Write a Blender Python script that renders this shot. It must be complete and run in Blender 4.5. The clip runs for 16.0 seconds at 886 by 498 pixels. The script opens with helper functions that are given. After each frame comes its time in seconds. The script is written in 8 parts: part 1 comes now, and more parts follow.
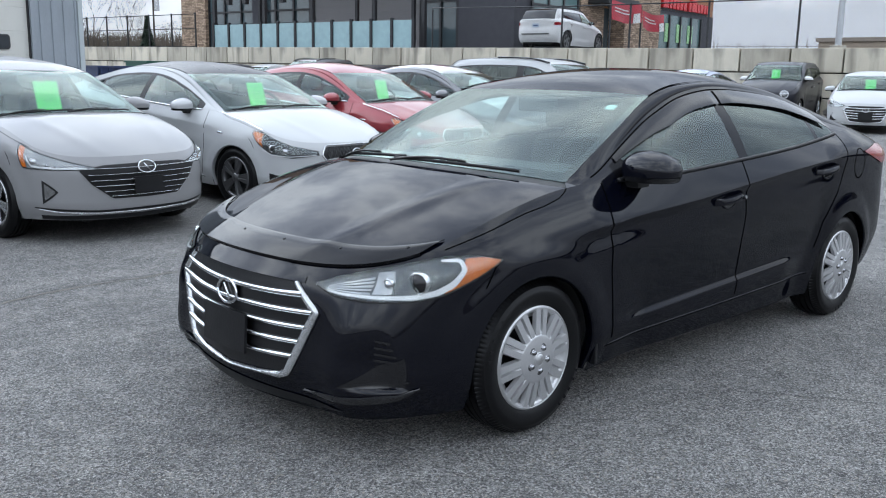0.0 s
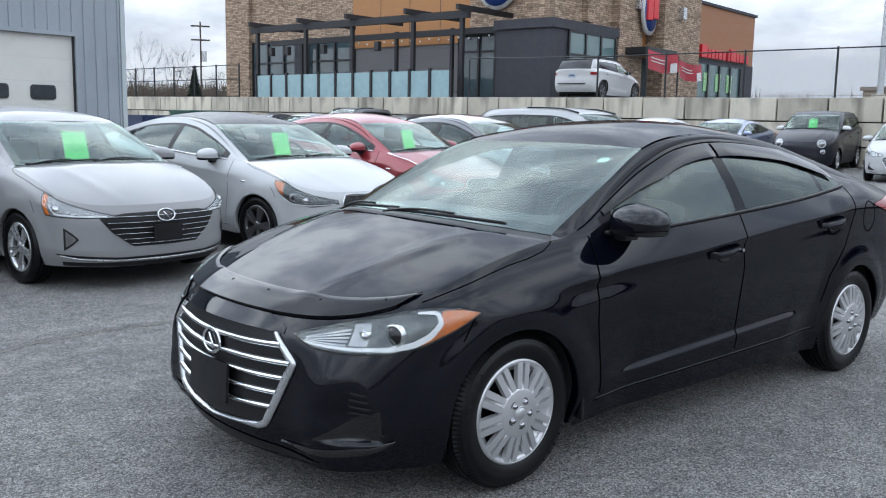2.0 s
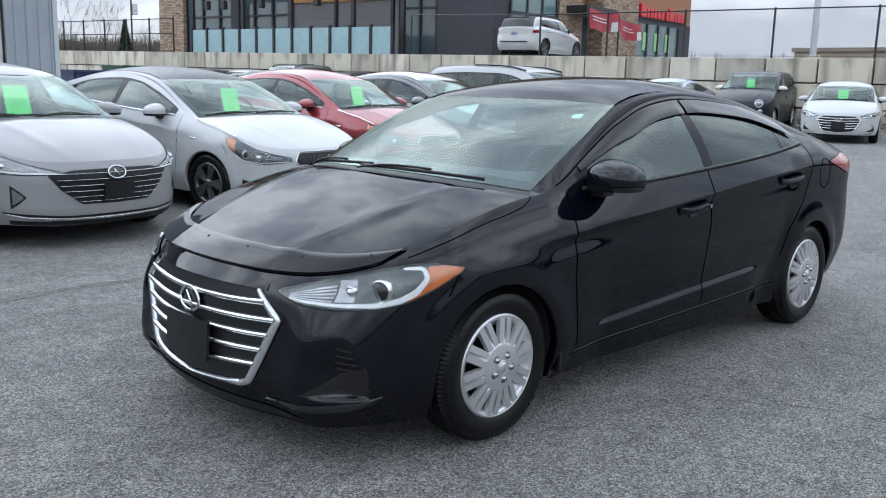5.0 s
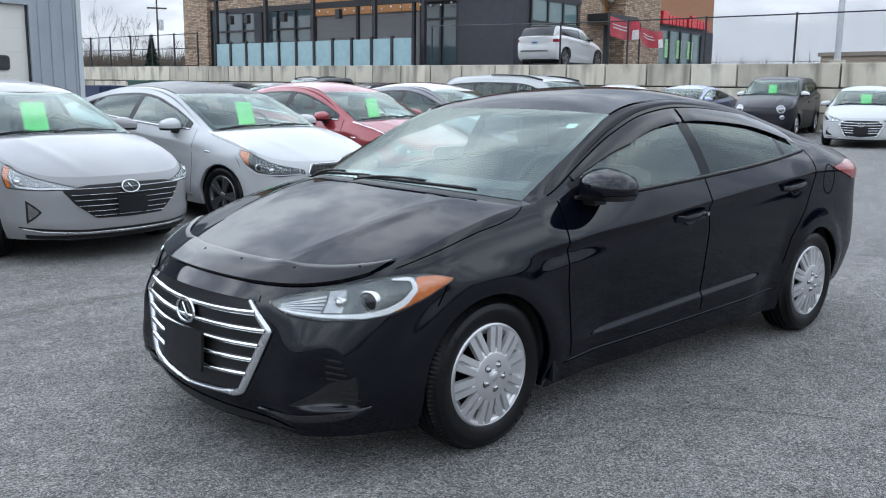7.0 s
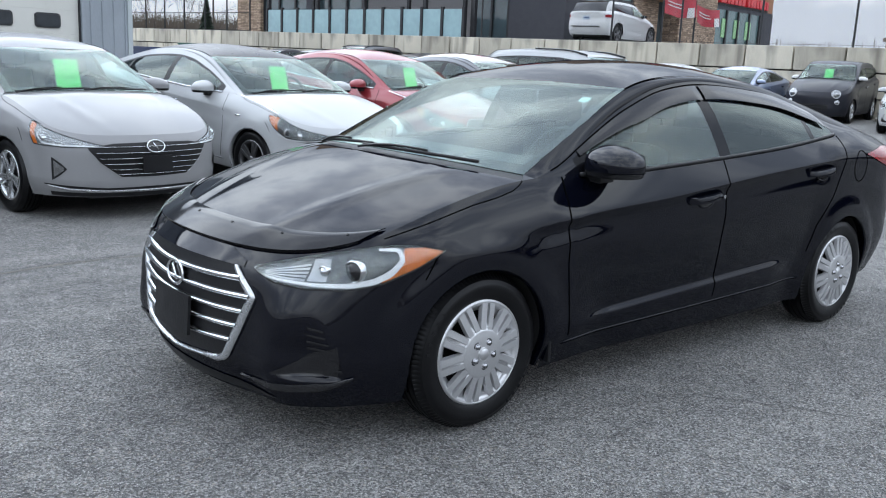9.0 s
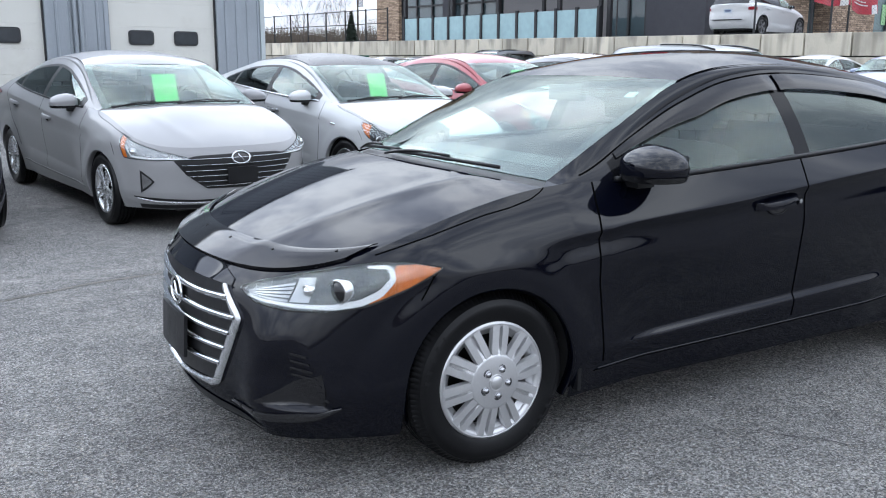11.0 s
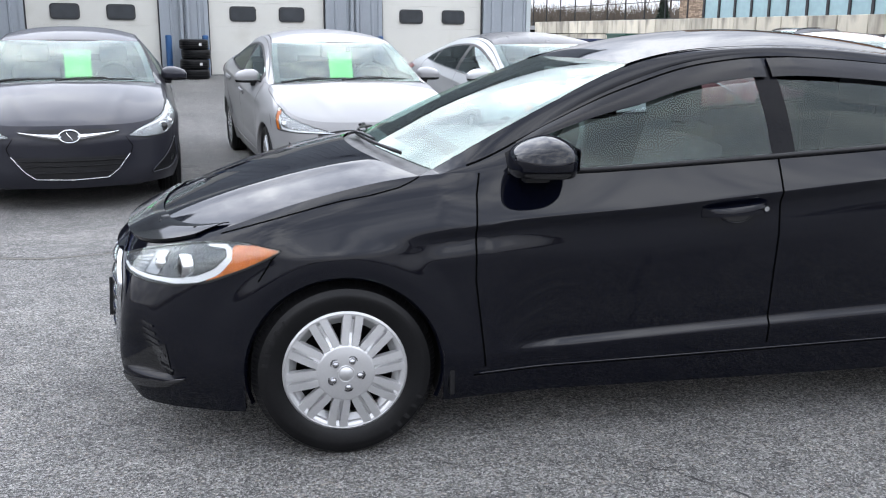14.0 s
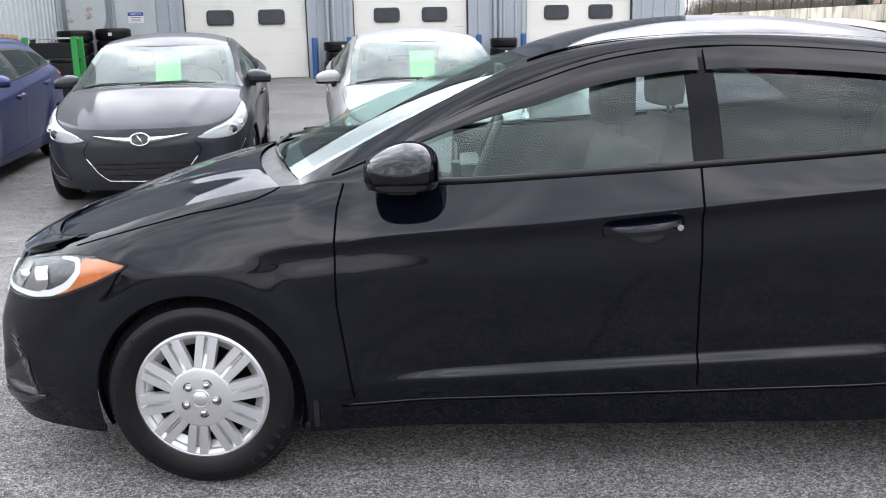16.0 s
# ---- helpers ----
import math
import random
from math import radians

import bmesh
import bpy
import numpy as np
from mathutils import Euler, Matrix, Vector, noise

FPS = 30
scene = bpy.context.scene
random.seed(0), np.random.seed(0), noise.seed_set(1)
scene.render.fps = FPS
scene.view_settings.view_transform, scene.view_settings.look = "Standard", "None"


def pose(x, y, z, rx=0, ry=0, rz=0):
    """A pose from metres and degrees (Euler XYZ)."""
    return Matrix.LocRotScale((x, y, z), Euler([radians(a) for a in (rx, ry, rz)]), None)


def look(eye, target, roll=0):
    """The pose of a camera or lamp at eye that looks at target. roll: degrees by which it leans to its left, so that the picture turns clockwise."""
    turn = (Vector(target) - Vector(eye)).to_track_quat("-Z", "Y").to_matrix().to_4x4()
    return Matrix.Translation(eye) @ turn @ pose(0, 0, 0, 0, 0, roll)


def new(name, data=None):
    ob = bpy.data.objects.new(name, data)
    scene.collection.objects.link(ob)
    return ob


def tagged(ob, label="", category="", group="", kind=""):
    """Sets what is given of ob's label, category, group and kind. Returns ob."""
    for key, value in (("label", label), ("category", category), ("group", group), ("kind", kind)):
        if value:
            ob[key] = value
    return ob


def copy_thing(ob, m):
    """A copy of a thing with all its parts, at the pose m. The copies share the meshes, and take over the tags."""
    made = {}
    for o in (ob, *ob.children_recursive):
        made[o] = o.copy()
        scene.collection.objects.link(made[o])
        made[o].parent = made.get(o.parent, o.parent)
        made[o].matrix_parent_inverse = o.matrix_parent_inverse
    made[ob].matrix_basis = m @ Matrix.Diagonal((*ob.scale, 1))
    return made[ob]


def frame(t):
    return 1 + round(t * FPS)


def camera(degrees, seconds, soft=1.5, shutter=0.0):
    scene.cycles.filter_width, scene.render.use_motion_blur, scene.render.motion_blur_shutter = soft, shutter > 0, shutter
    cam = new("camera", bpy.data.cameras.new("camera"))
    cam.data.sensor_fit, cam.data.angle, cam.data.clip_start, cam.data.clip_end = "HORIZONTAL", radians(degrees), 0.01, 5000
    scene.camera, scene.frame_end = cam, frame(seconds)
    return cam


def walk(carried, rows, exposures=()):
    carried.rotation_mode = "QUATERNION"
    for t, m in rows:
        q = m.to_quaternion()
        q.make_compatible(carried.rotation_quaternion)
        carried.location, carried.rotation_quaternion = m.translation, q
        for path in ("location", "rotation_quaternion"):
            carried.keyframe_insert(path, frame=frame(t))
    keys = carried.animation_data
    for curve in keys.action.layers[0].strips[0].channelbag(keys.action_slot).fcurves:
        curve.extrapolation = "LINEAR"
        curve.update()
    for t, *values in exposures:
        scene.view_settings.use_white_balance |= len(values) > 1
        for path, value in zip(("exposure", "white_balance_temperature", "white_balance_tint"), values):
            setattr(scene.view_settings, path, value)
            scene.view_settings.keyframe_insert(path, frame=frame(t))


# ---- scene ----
cam = camera(52.8, 16.0, soft=1.1)
PATH = [
    (0, (-2.521, -3.006, 1.377), (-1.175, -1.578, 0.99), 1.0),
    (0.5, (-2.525, -2.954, 1.371), (-1.142, -1.562, 0.983), 0.7),
    (1, (-2.494, -2.976, 1.372), (-1.111, -1.583, 0.988), 0.1),
    (1.5, (-2.417, -3.07, 1.384), (-1.087, -1.617, 1.037), 0.2),
    (2, (-2.357, -3.159, 1.4), (-1.069, -1.656, 1.116), 1.0),
    (2.5, (-2.331, -3.193, 1.393), (-1.048, -1.689, 1.089), 0.6),
    (3, (-2.329, -3.202, 1.393), (-1.021, -1.726, 1.062), 0.3),
    (3.5, (-2.356, -3.188, 1.393), (-1.009, -1.746, 1.071), 1.3),
    (4, (-2.423, -3.134, 1.395), (-1.057, -1.714, 1.057), 1.9),
    (4.2, (-2.455, -3.104, 1.392), (-1.085, -1.693, 1.029), 1.8),
    (6.3, (-2.485, -3.028, 1.381), (-1.099, -1.635, 1.011), 1.3),
    (6.5, (-2.464, -3.058, 1.39), (-1.083, -1.657, 1.033), 1.0),
    (7, (-2.403, -3.164, 1.394), (-1.062, -1.723, 1.043), 0.6),
    (7.5, (-2.376, -3.247, 1.386), (-1.093, -1.761, 1.007), 0.6),
    (8, (-2.368, -3.275, 1.389), (-1.098, -1.782, 0.995), 0.2),
    (8.5, (-2.31, -3.249, 1.384), (-1.021, -1.78, 0.962), 1.1),
    (8.7, (-2.265, -3.223, 1.38), (-0.981, -1.747, 0.962), 1.8),
    (10.8, (-1.67, -3.234, 1.37), (-0.636, -1.57, 0.966), 0.6),
    (11, (-1.598, -3.239, 1.358), (-0.605, -1.551, 0.949), 0.2),
    (11.5, (-1.389, -3.249, 1.365), (-0.524, -1.491, 0.961), -0.1),
    (12, (-1.172, -3.355, 1.374), (-0.426, -1.542, 0.975), 0.2),
    (12.5, (-0.941, -3.474, 1.377), (-0.269, -1.638, 0.955), -0.1),
    (13, (-0.684, -3.518, 1.352), (-0.052, -1.668, 0.933), -0.4),
    (13.5, (-0.451, -3.567, 1.372), (0.077, -1.685, 0.948), 0.1),
    (14, (-0.199, -3.636, 1.373), (0.161, -1.722, 0.915), 0.4),
    (14.5, (0.03, -3.598, 1.344), (0.283, -1.672, 0.868), 0.5),
    (15, (0.28, -3.494, 1.363), (0.45, -1.558, 0.89), -0.3),
    (15.5, (0.552, -3.465, 1.356), (0.587, -1.522, 0.884), -1.5),
    (16, (0.799, -3.407, 1.359), (0.76, -1.462, 0.899), -1.2),
]
walk(cam, [(t, look(eye, target, roll)) for t, eye, target, roll in PATH], exposures=[(0, -0.52, 6480, 8), (8.7, -0.46, 6480, 8), (11, -0.22, 6500, 10), (12.5, -0.22, 6550, 11), (14, 0.04, 6850, 12), (16, 0.32, 7200, 14)])

# ---- world, sun and exposure ----
world = bpy.data.worlds.new("world")
scene.world = world
world.use_nodes = True
wn, wl = world.node_tree.nodes, world.node_tree.links
wn.clear()
w_out = wn.new("ShaderNodeOutputWorld")
w_bg = wn.new("ShaderNodeBackground")
w_sky = wn.new("ShaderNodeTexSky")
w_sky.sky_type, w_sky.sun_disc = "NISHITA", False
w_sky.sun_elevation, w_sky.sun_rotation = radians(36), radians(-18)
w_sky.air_density, w_sky.dust_density = 1.0, 2.0
w_co = wn.new("ShaderNodeTexCoord")
# cloud bands crowd together towards the horizon and widen overhead
w_dir = wn.new("ShaderNodeSeparateXYZ")
w_fall = wn.new("ShaderNodeMath")
w_fall.operation = "MULTIPLY"
w_fall.inputs[1].default_value = -4.6
w_exp = wn.new("ShaderNodeMath")
w_exp.operation = "EXPONENT"
w_band = wn.new("ShaderNodeMath")
w_band.operation = "MULTIPLY"
w_band.inputs[1].default_value = -0.91
w_map = wn.new("ShaderNodeCombineXYZ")
w_n = wn.new("ShaderNodeTexNoise")
w_n.inputs["Scale"].default_value, w_n.inputs["Detail"].default_value, w_n.inputs["Roughness"].default_value = 3.6, 8.0, 0.62
w_ramp = wn.new("ShaderNodeValToRGB")
w_ramp.color_ramp.elements[0].position, w_ramp.color_ramp.elements[0].color = 0.4, (4.5, 5.2, 6.6, 1)
w_ramp.color_ramp.elements[1].position, w_ramp.color_ramp.elements[1].color = 0.585, (10.4, 11.3, 12.6, 1)
w_mid = w_ramp.color_ramp.elements.new(0.5)
w_mid.color = (6.9, 7.7, 9.2, 1)
w_mix = wn.new("ShaderNodeMixRGB")
w_mix.inputs["Fac"].default_value = 0.985
wl.new(w_co.outputs["Generated"], w_dir.inputs["Vector"])
wl.new(w_dir.outputs["X"], w_map.inputs["X"])
wl.new(w_dir.outputs["Y"], w_map.inputs["Y"])
wl.new(w_dir.outputs["Z"], w_fall.inputs[0])
wl.new(w_fall.outputs["Value"], w_exp.inputs[0])
wl.new(w_exp.outputs["Value"], w_band.inputs[0])
wl.new(w_band.outputs["Value"], w_map.inputs["Z"])
wl.new(w_map.outputs["Vector"], w_n.inputs["Vector"])
wl.new(w_n.outputs["Fac"], w_ramp.inputs["Fac"])
wl.new(w_sky.outputs["Color"], w_mix.inputs["Color1"])
wl.new(w_ramp.outputs["Color"], w_mix.inputs["Color2"])
w_sep = wn.new("ShaderNodeSeparateXYZ")
wl.new(w_co.outputs["Generated"], w_sep.inputs["Vector"])
w_far = wn.new("ShaderNodeMapRange")
w_far.interpolation_type = "SMOOTHSTEP"
w_far.inputs["From Min"].default_value, w_far.inputs["From Max"].default_value = 0.05, 0.32
w_far.inputs["To Min"].default_value, w_far.inputs["To Max"].default_value = 0.3, 0.0
wl.new(w_sep.outputs["Z"], w_far.inputs["Value"])
w_pale = wn.new("ShaderNodeMixRGB")
w_pale.inputs["Color2"].default_value = (11.4, 11.9, 12.7, 1)
wl.new(w_far.outputs["Result"], w_pale.inputs["Fac"])
wl.new(w_mix.outputs["Color"], w_pale.inputs["Color1"])
w_up = wn.new("ShaderNodeMapRange")
w_up.inputs["From Min"].default_value, w_up.inputs["From Max"].default_value = 0.08, 0.42
w_up.inputs["To Min"].default_value, w_up.inputs["To Max"].default_value = 1.28, 3.55
wl.new(w_sep.outputs["Z"], w_up.inputs["Value"])
# heavier cloud overhead than round the sides
w_lid = wn.new("ShaderNodeMapRange")
w_lid.interpolation_type = "SMOOTHSTEP"
w_lid.inputs["From Min"].default_value, w_lid.inputs["From Max"].default_value = 0.5, 0.95
w_lid.inputs["To Min"].default_value, w_lid.inputs["To Max"].default_value = 1.0, 0.85
wl.new(w_sep.outputs["Z"], w_lid.inputs["Value"])
w_ring = wn.new("ShaderNodeMath")
w_ring.operation = "MULTIPLY"
wl.new(w_up.outputs["Result"], w_ring.inputs[0])
wl.new(w_lid.outputs["Result"], w_ring.inputs[1])
# the sun behind the cloud brightens the sky round it
SUN_AZ, SUN_EL = radians(108), radians(36)
SUN_DIR = Vector((math.cos(SUN_AZ) * math.cos(SUN_EL), math.sin(SUN_AZ) * math.cos(SUN_EL), math.sin(SUN_EL)))
w_dot = wn.new("ShaderNodeVectorMath")
w_dot.operation = "DOT_PRODUCT"
w_dot.inputs[1].default_value = SUN_DIR
w_nrm = wn.new("ShaderNodeVectorMath")
w_nrm.operation = "NORMALIZE"
wl.new(w_co.outputs["Generated"], w_nrm.inputs[0])
wl.new(w_nrm.outputs["Vector"], w_dot.inputs[0])
w_glow = wn.new("ShaderNodeMapRange")
w_glow.interpolation_type = "SMOOTHSTEP"
w_glow.inputs["From Min"].default_value, w_glow.inputs["From Max"].default_value = 0.6, 1.0
w_glow.inputs["To Min"].default_value, w_glow.inputs["To Max"].default_value = 1.0, 1.7
wl.new(w_dot.outputs["Value"], w_glow.inputs["Value"])
w_both = wn.new("ShaderNodeMath")
w_both.operation = "MULTIPLY"
wl.new(w_ring.outputs["Value"], w_both.inputs[0])
wl.new(w_glow.outputs["Result"], w_both.inputs[1])
w_gain = wn.new("ShaderNodeVectorMath")
w_gain.operation = "SCALE"
wl.new(w_pale.outputs["Color"], w_gain.inputs[0])
wl.new(w_both.outputs["Value"], w_gain.inputs["Scale"])
wl.new(w_gain.outputs["Vector"], w_bg.inputs["Color"])
wl.new(w_bg.outputs["Background"], w_out.inputs["Surface"])
w_bg.inputs["Strength"].default_value = 0.105
sun = new("sun", bpy.data.lights.new("sun", "SUN"))
sun.data.energy, sun.data.angle, sun.data.color = 0.3, radians(100), (0.85, 0.92, 1.0)
sun.matrix_basis = look(SUN_DIR * 30, (0, 0, 0))

# ---- materials ----
MATS = {}


def nodes_of(name):
    m = bpy.data.materials.new(name)
    m.use_nodes = True
    n = m.node_tree.nodes
    return m, n, m.node_tree.links, n["Principled BSDF"]


def setv(b, **kw):
    for k, v in kw.items():
        k = {"rough": "Roughness", "metal": "Metallic", "coat": "Coat Weight", "coat_rough": "Coat Roughness", "ior": "IOR", "spec": "Specular IOR Level"}[k]
        b.inputs[k].default_value = v


def mat(name, col, rough=0.5, metal=0.0, var=0.12, scale=6.0, fine=120.0, bump=0.0, coat=0.0, spec=0.5, dirt=None, stretch=(1, 1, 1)):
    """A surface with its colour varied at two scales, and fine relief."""
    if name in MATS:
        return MATS[name]
    m, n, l, b = nodes_of(name)
    co = n.new("ShaderNodeTexCoord")
    mp = n.new("ShaderNodeMapping")
    mp.inputs["Scale"].default_value = stretch
    l.new(co.outputs["Object"], mp.inputs["Vector"])
    big, small = n.new("ShaderNodeTexNoise"), n.new("ShaderNodeTexNoise")
    for t, s, d in ((big, scale, 4), (small, fine, 3)):
        t.inputs["Scale"].default_value, t.inputs["Detail"].default_value = s, d
        l.new(mp.outputs["Vector"], t.inputs["Vector"])
    add = n.new("ShaderNodeMath")
    add.operation = "ADD"
    l.new(big.outputs["Fac"], add.inputs[0])
    l.new(small.outputs["Fac"], add.inputs[1])
    ramp = n.new("ShaderNodeMapRange")
    ramp.inputs["From Min"].default_value, ramp.inputs["From Max"].default_value = 0.6, 1.4
    l.new(add.outputs[0], ramp.inputs["Value"])
    mix = n.new("ShaderNodeMixRGB")
    mix.inputs["Color1"].default_value = (*[c * (1 - var) for c in col], 1)
    mix.inputs["Color2"].default_value = (*[min(1, c * (1 + var)) for c in col], 1)
    l.new(ramp.outputs["Result"], mix.inputs["Fac"])
    last = mix
    if dirt:
        dn = n.new("ShaderNodeTexNoise")
        dn.inputs["Scale"].default_value, dn.inputs["Detail"].default_value = dirt[1], 6
        l.new(mp.outputs["Vector"], dn.inputs["Vector"])
        dr = n.new("ShaderNodeMapRange")
        dr.inputs["From Min"].default_value, dr.inputs["From Max"].default_value = dirt[2], dirt[2] + 0.15
        dr.inputs["To Max"].default_value = dirt[3]
        l.new(dn.outputs["Fac"], dr.inputs["Value"])
        dm = n.new("ShaderNodeMixRGB")
        dm.inputs["Color2"].default_value = (*dirt[0], 1)
        l.new(dr.outputs["Result"], dm.inputs["Fac"])
        l.new(mix.outputs["Color"], dm.inputs["Color1"])
        last = dm
    l.new(last.outputs["Color"], b.inputs["Base Color"])
    setv(b, rough=rough, metal=metal, coat=coat, spec=spec)
    rr = n.new("ShaderNodeMapRange")
    rr.inputs["From Min"].default_value, rr.inputs["From Max"].default_value = 0.3, 0.7
    rr.inputs["To Min"].default_value, rr.inputs["To Max"].default_value = max(0, rough * 0.88), min(1, rough * 1.12)
    l.new(big.outputs["Fac"], rr.inputs["Value"])
    l.new(rr.outputs["Result"], b.inputs["Roughness"])
    if bump:
        bp = n.new("ShaderNodeBump")
        bp.inputs["Strength"].default_value, bp.inputs["Distance"].default_value = min(1, bump), 0.01
        l.new(small.outputs["Fac"], bp.inputs["Height"])
        l.new(bp.outputs["Normal"], b.inputs["Normal"])
    MATS[name] = m
    return m


def paint(name, col, metal=0.0, flake=0.0, rough=0.3, coat=1.0, spec=0.5, coat_ior=1.5):
    if name in MATS:
        return MATS[name]
    m, n, l, b = nodes_of(name)
    co, t = n.new("ShaderNodeTexCoord"), n.new("ShaderNodeTexNoise")
    t.inputs["Scale"].default_value, t.inputs["Detail"].default_value = 900.0, 1.0
    l.new(co.outputs["Object"], t.inputs["Vector"])
    mix = n.new("ShaderNodeMixRGB")
    mix.inputs["Color1"].default_value = (*[c * (1 - flake) for c in col], 1)
    mix.inputs["Color2"].default_value = (*[min(1, c * (1 + flake)) for c in col], 1)
    l.new(t.outputs["Fac"], mix.inputs["Fac"])
    l.new(mix.outputs["Color"], b.inputs["Base Color"])
    setv(b, rough=rough, metal=metal, coat=coat, coat_rough=0.015, spec=spec)
    b.inputs["Coat IOR"].default_value = coat_ior
    d = n.new("ShaderNodeTexNoise")
    d.inputs["Scale"].default_value, d.inputs["Detail"].default_value = 2.5, 5
    l.new(co.outputs["Object"], d.inputs["Vector"])
    r = n.new("ShaderNodeMapRange")
    r.inputs["From Min"].default_value, r.inputs["From Max"].default_value = 0.35, 0.75
    r.inputs["To Min"].default_value, r.inputs["To Max"].default_value = 0.03, 0.07
    l.new(d.outputs["Fac"], r.inputs["Value"])
    l.new(r.outputs["Result"], b.inputs["Coat Roughness"])
    MATS[name] = m
    return m


def glass(name, tint, gloss=0.06, edge=0.5, power=5.0, pale_haze=0.0):
    """A thin pane: clear through, with the sky's gloss and an optional pale haze that imitates reflected sky."""
    if name in MATS:
        return MATS[name]
    m, n, l, b = nodes_of(name)
    n.remove(b)
    tr, gl, mx = n.new("ShaderNodeBsdfTransparent"), n.new("ShaderNodeBsdfGlossy"), n.new("ShaderNodeMixShader")
    tr.inputs["Color"].default_value = (*tint, 1)
    gl.inputs["Roughness"].default_value = 0.01
    gl.inputs["Color"].default_value = (0.9, 1.0, 0.95, 1)
    lw, pw, mr = n.new("ShaderNodeLayerWeight"), n.new("ShaderNodeMath"), n.new("ShaderNodeMapRange")
    lw.inputs["Blend"].default_value = 0.5
    pw.operation = "POWER"
    pw.inputs[1].default_value = power
    mr.inputs["To Min"].default_value, mr.inputs["To Max"].default_value = gloss, edge
    l.new(lw.outputs["Facing"], pw.inputs[0])
    l.new(pw.outputs["Value"], mr.inputs["Value"])
    l.new(mr.outputs["Result"], mx.inputs["Fac"])
    l.new(tr.outputs["BSDF"], mx.inputs[1])
    l.new(gl.outputs["BSDF"], mx.inputs[2])
    last = mx
    # pale diffuse colour mixed in to imitate an even sky reflection
    if pale_haze:
        df, haze_mix, spots, mr2 = n.new("ShaderNodeBsdfDiffuse"), n.new("ShaderNodeMixShader"), n.new("ShaderNodeTexNoise"), n.new("ShaderNodeMapRange")
        df.inputs["Color"].default_value = (0.58, 0.66, 0.64, 1)
        spots.inputs["Scale"].default_value, spots.inputs["Detail"].default_value = 3.0, 2.0
        mr2.inputs["To Min"].default_value, mr2.inputs["To Max"].default_value = pale_haze * 0.7, pale_haze * 1.3
        l.new(spots.outputs["Fac"], mr2.inputs["Value"])
        l.new(mr2.outputs["Result"], haze_mix.inputs["Fac"])
        l.new(mx.outputs["Shader"], haze_mix.inputs[1])
        l.new(df.outputs["BSDF"], haze_mix.inputs[2])
        last = haze_mix
    l.new(last.outputs["Shader"], n["Material Output"].inputs["Surface"])
    MATS[name] = m
    return m


def asphalt():
    m, n, l, b = nodes_of("asphalt")
    co = n.new("ShaderNodeTexCoord")

    def noise_at(scale, detail, rough=0.55):
        t = n.new("ShaderNodeTexNoise")
        t.inputs["Scale"].default_value, t.inputs["Detail"].default_value, t.inputs["Roughness"].default_value = scale, detail, rough
        l.new(co.outputs["Object"], t.inputs["Vector"])
        return t

    def mixed(fac, a, c2, lo, hi, top=1.0):
        r = n.new("ShaderNodeMapRange")
        r.inputs["From Min"].default_value, r.inputs["From Max"].default_value, r.inputs["To Max"].default_value = lo, hi, top
        l.new(fac, r.inputs["Value"])
        x = n.new("ShaderNodeMixRGB")
        l.new(r.outputs["Result"], x.inputs["Fac"])
        if isinstance(a, tuple):
            x.inputs["Color1"].default_value = (*a, 1)
        else:
            l.new(a, x.inputs["Color1"])
        x.inputs["Color2"].default_value = (*c2, 1)
        return x.outputs["Color"]

    patches = noise_at(0.4, 6)
    wear = noise_at(1.7, 7, 0.7)
    streak = n.new("ShaderNodeTexNoise")
    streak.inputs["Scale"].default_value, streak.inputs["Detail"].default_value = 0.9, 6
    smap = n.new("ShaderNodeMapping")
    smap.inputs["Rotation"].default_value, smap.inputs["Scale"].default_value = (0, 0, radians(-12)), (0.35, 2.2, 1)
    l.new(co.outputs["Object"], smap.inputs["Vector"])
    l.new(smap.outputs["Vector"], streak.inputs["Vector"])
    grit = noise_at(110, 5, 0.85)
    fine = noise_at(300, 3, 0.75)
    coarse = noise_at(40, 4, 0.75)
    stone = n.new("ShaderNodeTexVoronoi")
    stone.inputs["Scale"].default_value = 125.0
    l.new(co.outputs["Object"], stone.inputs["Vector"])
    c = mixed(patches.outputs["Fac"], (0.0825, 0.0818, 0.0825), (0.164, 0.162, 0.158), 0.4, 0.62)
    c = mixed(streak.outputs["Fac"], c, (0.213, 0.207, 0.195), 0.5, 0.68, 0.75)
    c = mixed(wear.outputs["Fac"], c, (0.247, 0.238, 0.22), 0.52, 0.74, 0.7)
    mid = noise_at(8, 6, 0.75)
    c = mixed(mid.outputs["Fac"], c, (0.0524, 0.0522, 0.0525), 0.48, 0.34, 0.85)
    c = mixed(mid.outputs["Fac"], c, (0.254, 0.246, 0.23), 0.52, 0.66, 0.7)
    c = mixed(coarse.outputs["Fac"], c, (0.0313, 0.0315, 0.0316), 0.48, 0.36, 0.5)
    c = mixed(coarse.outputs["Fac"], c, (0.269, 0.259, 0.24), 0.57, 0.7, 0.4)
    c = mixed(grit.outputs["Fac"], c, (0.00557, 0.00581, 0.00594), 0.49, 0.41, 0.95)
    c = mixed(grit.outputs["Fac"], c, (0.374, 0.365, 0.344), 0.53, 0.62, 0.8)
    c = mixed(fine.outputs["Fac"], c, (0.0139, 0.0137, 0.0146), 0.47, 0.36, 0.8)
    c = mixed(fine.outputs["Fac"], c, (0.412, 0.401, 0.376), 0.55, 0.64, 0.75)
    sep = n.new("ShaderNodeSeparateColor")
    l.new(stone.outputs["Color"], sep.inputs["Color"])
    c = mixed(sep.outputs["Blue"], c, (0.22, 0.19, 0.155), 0.9, 0.96, 0.5)
    tone = n.new("ShaderNodeMapRange")
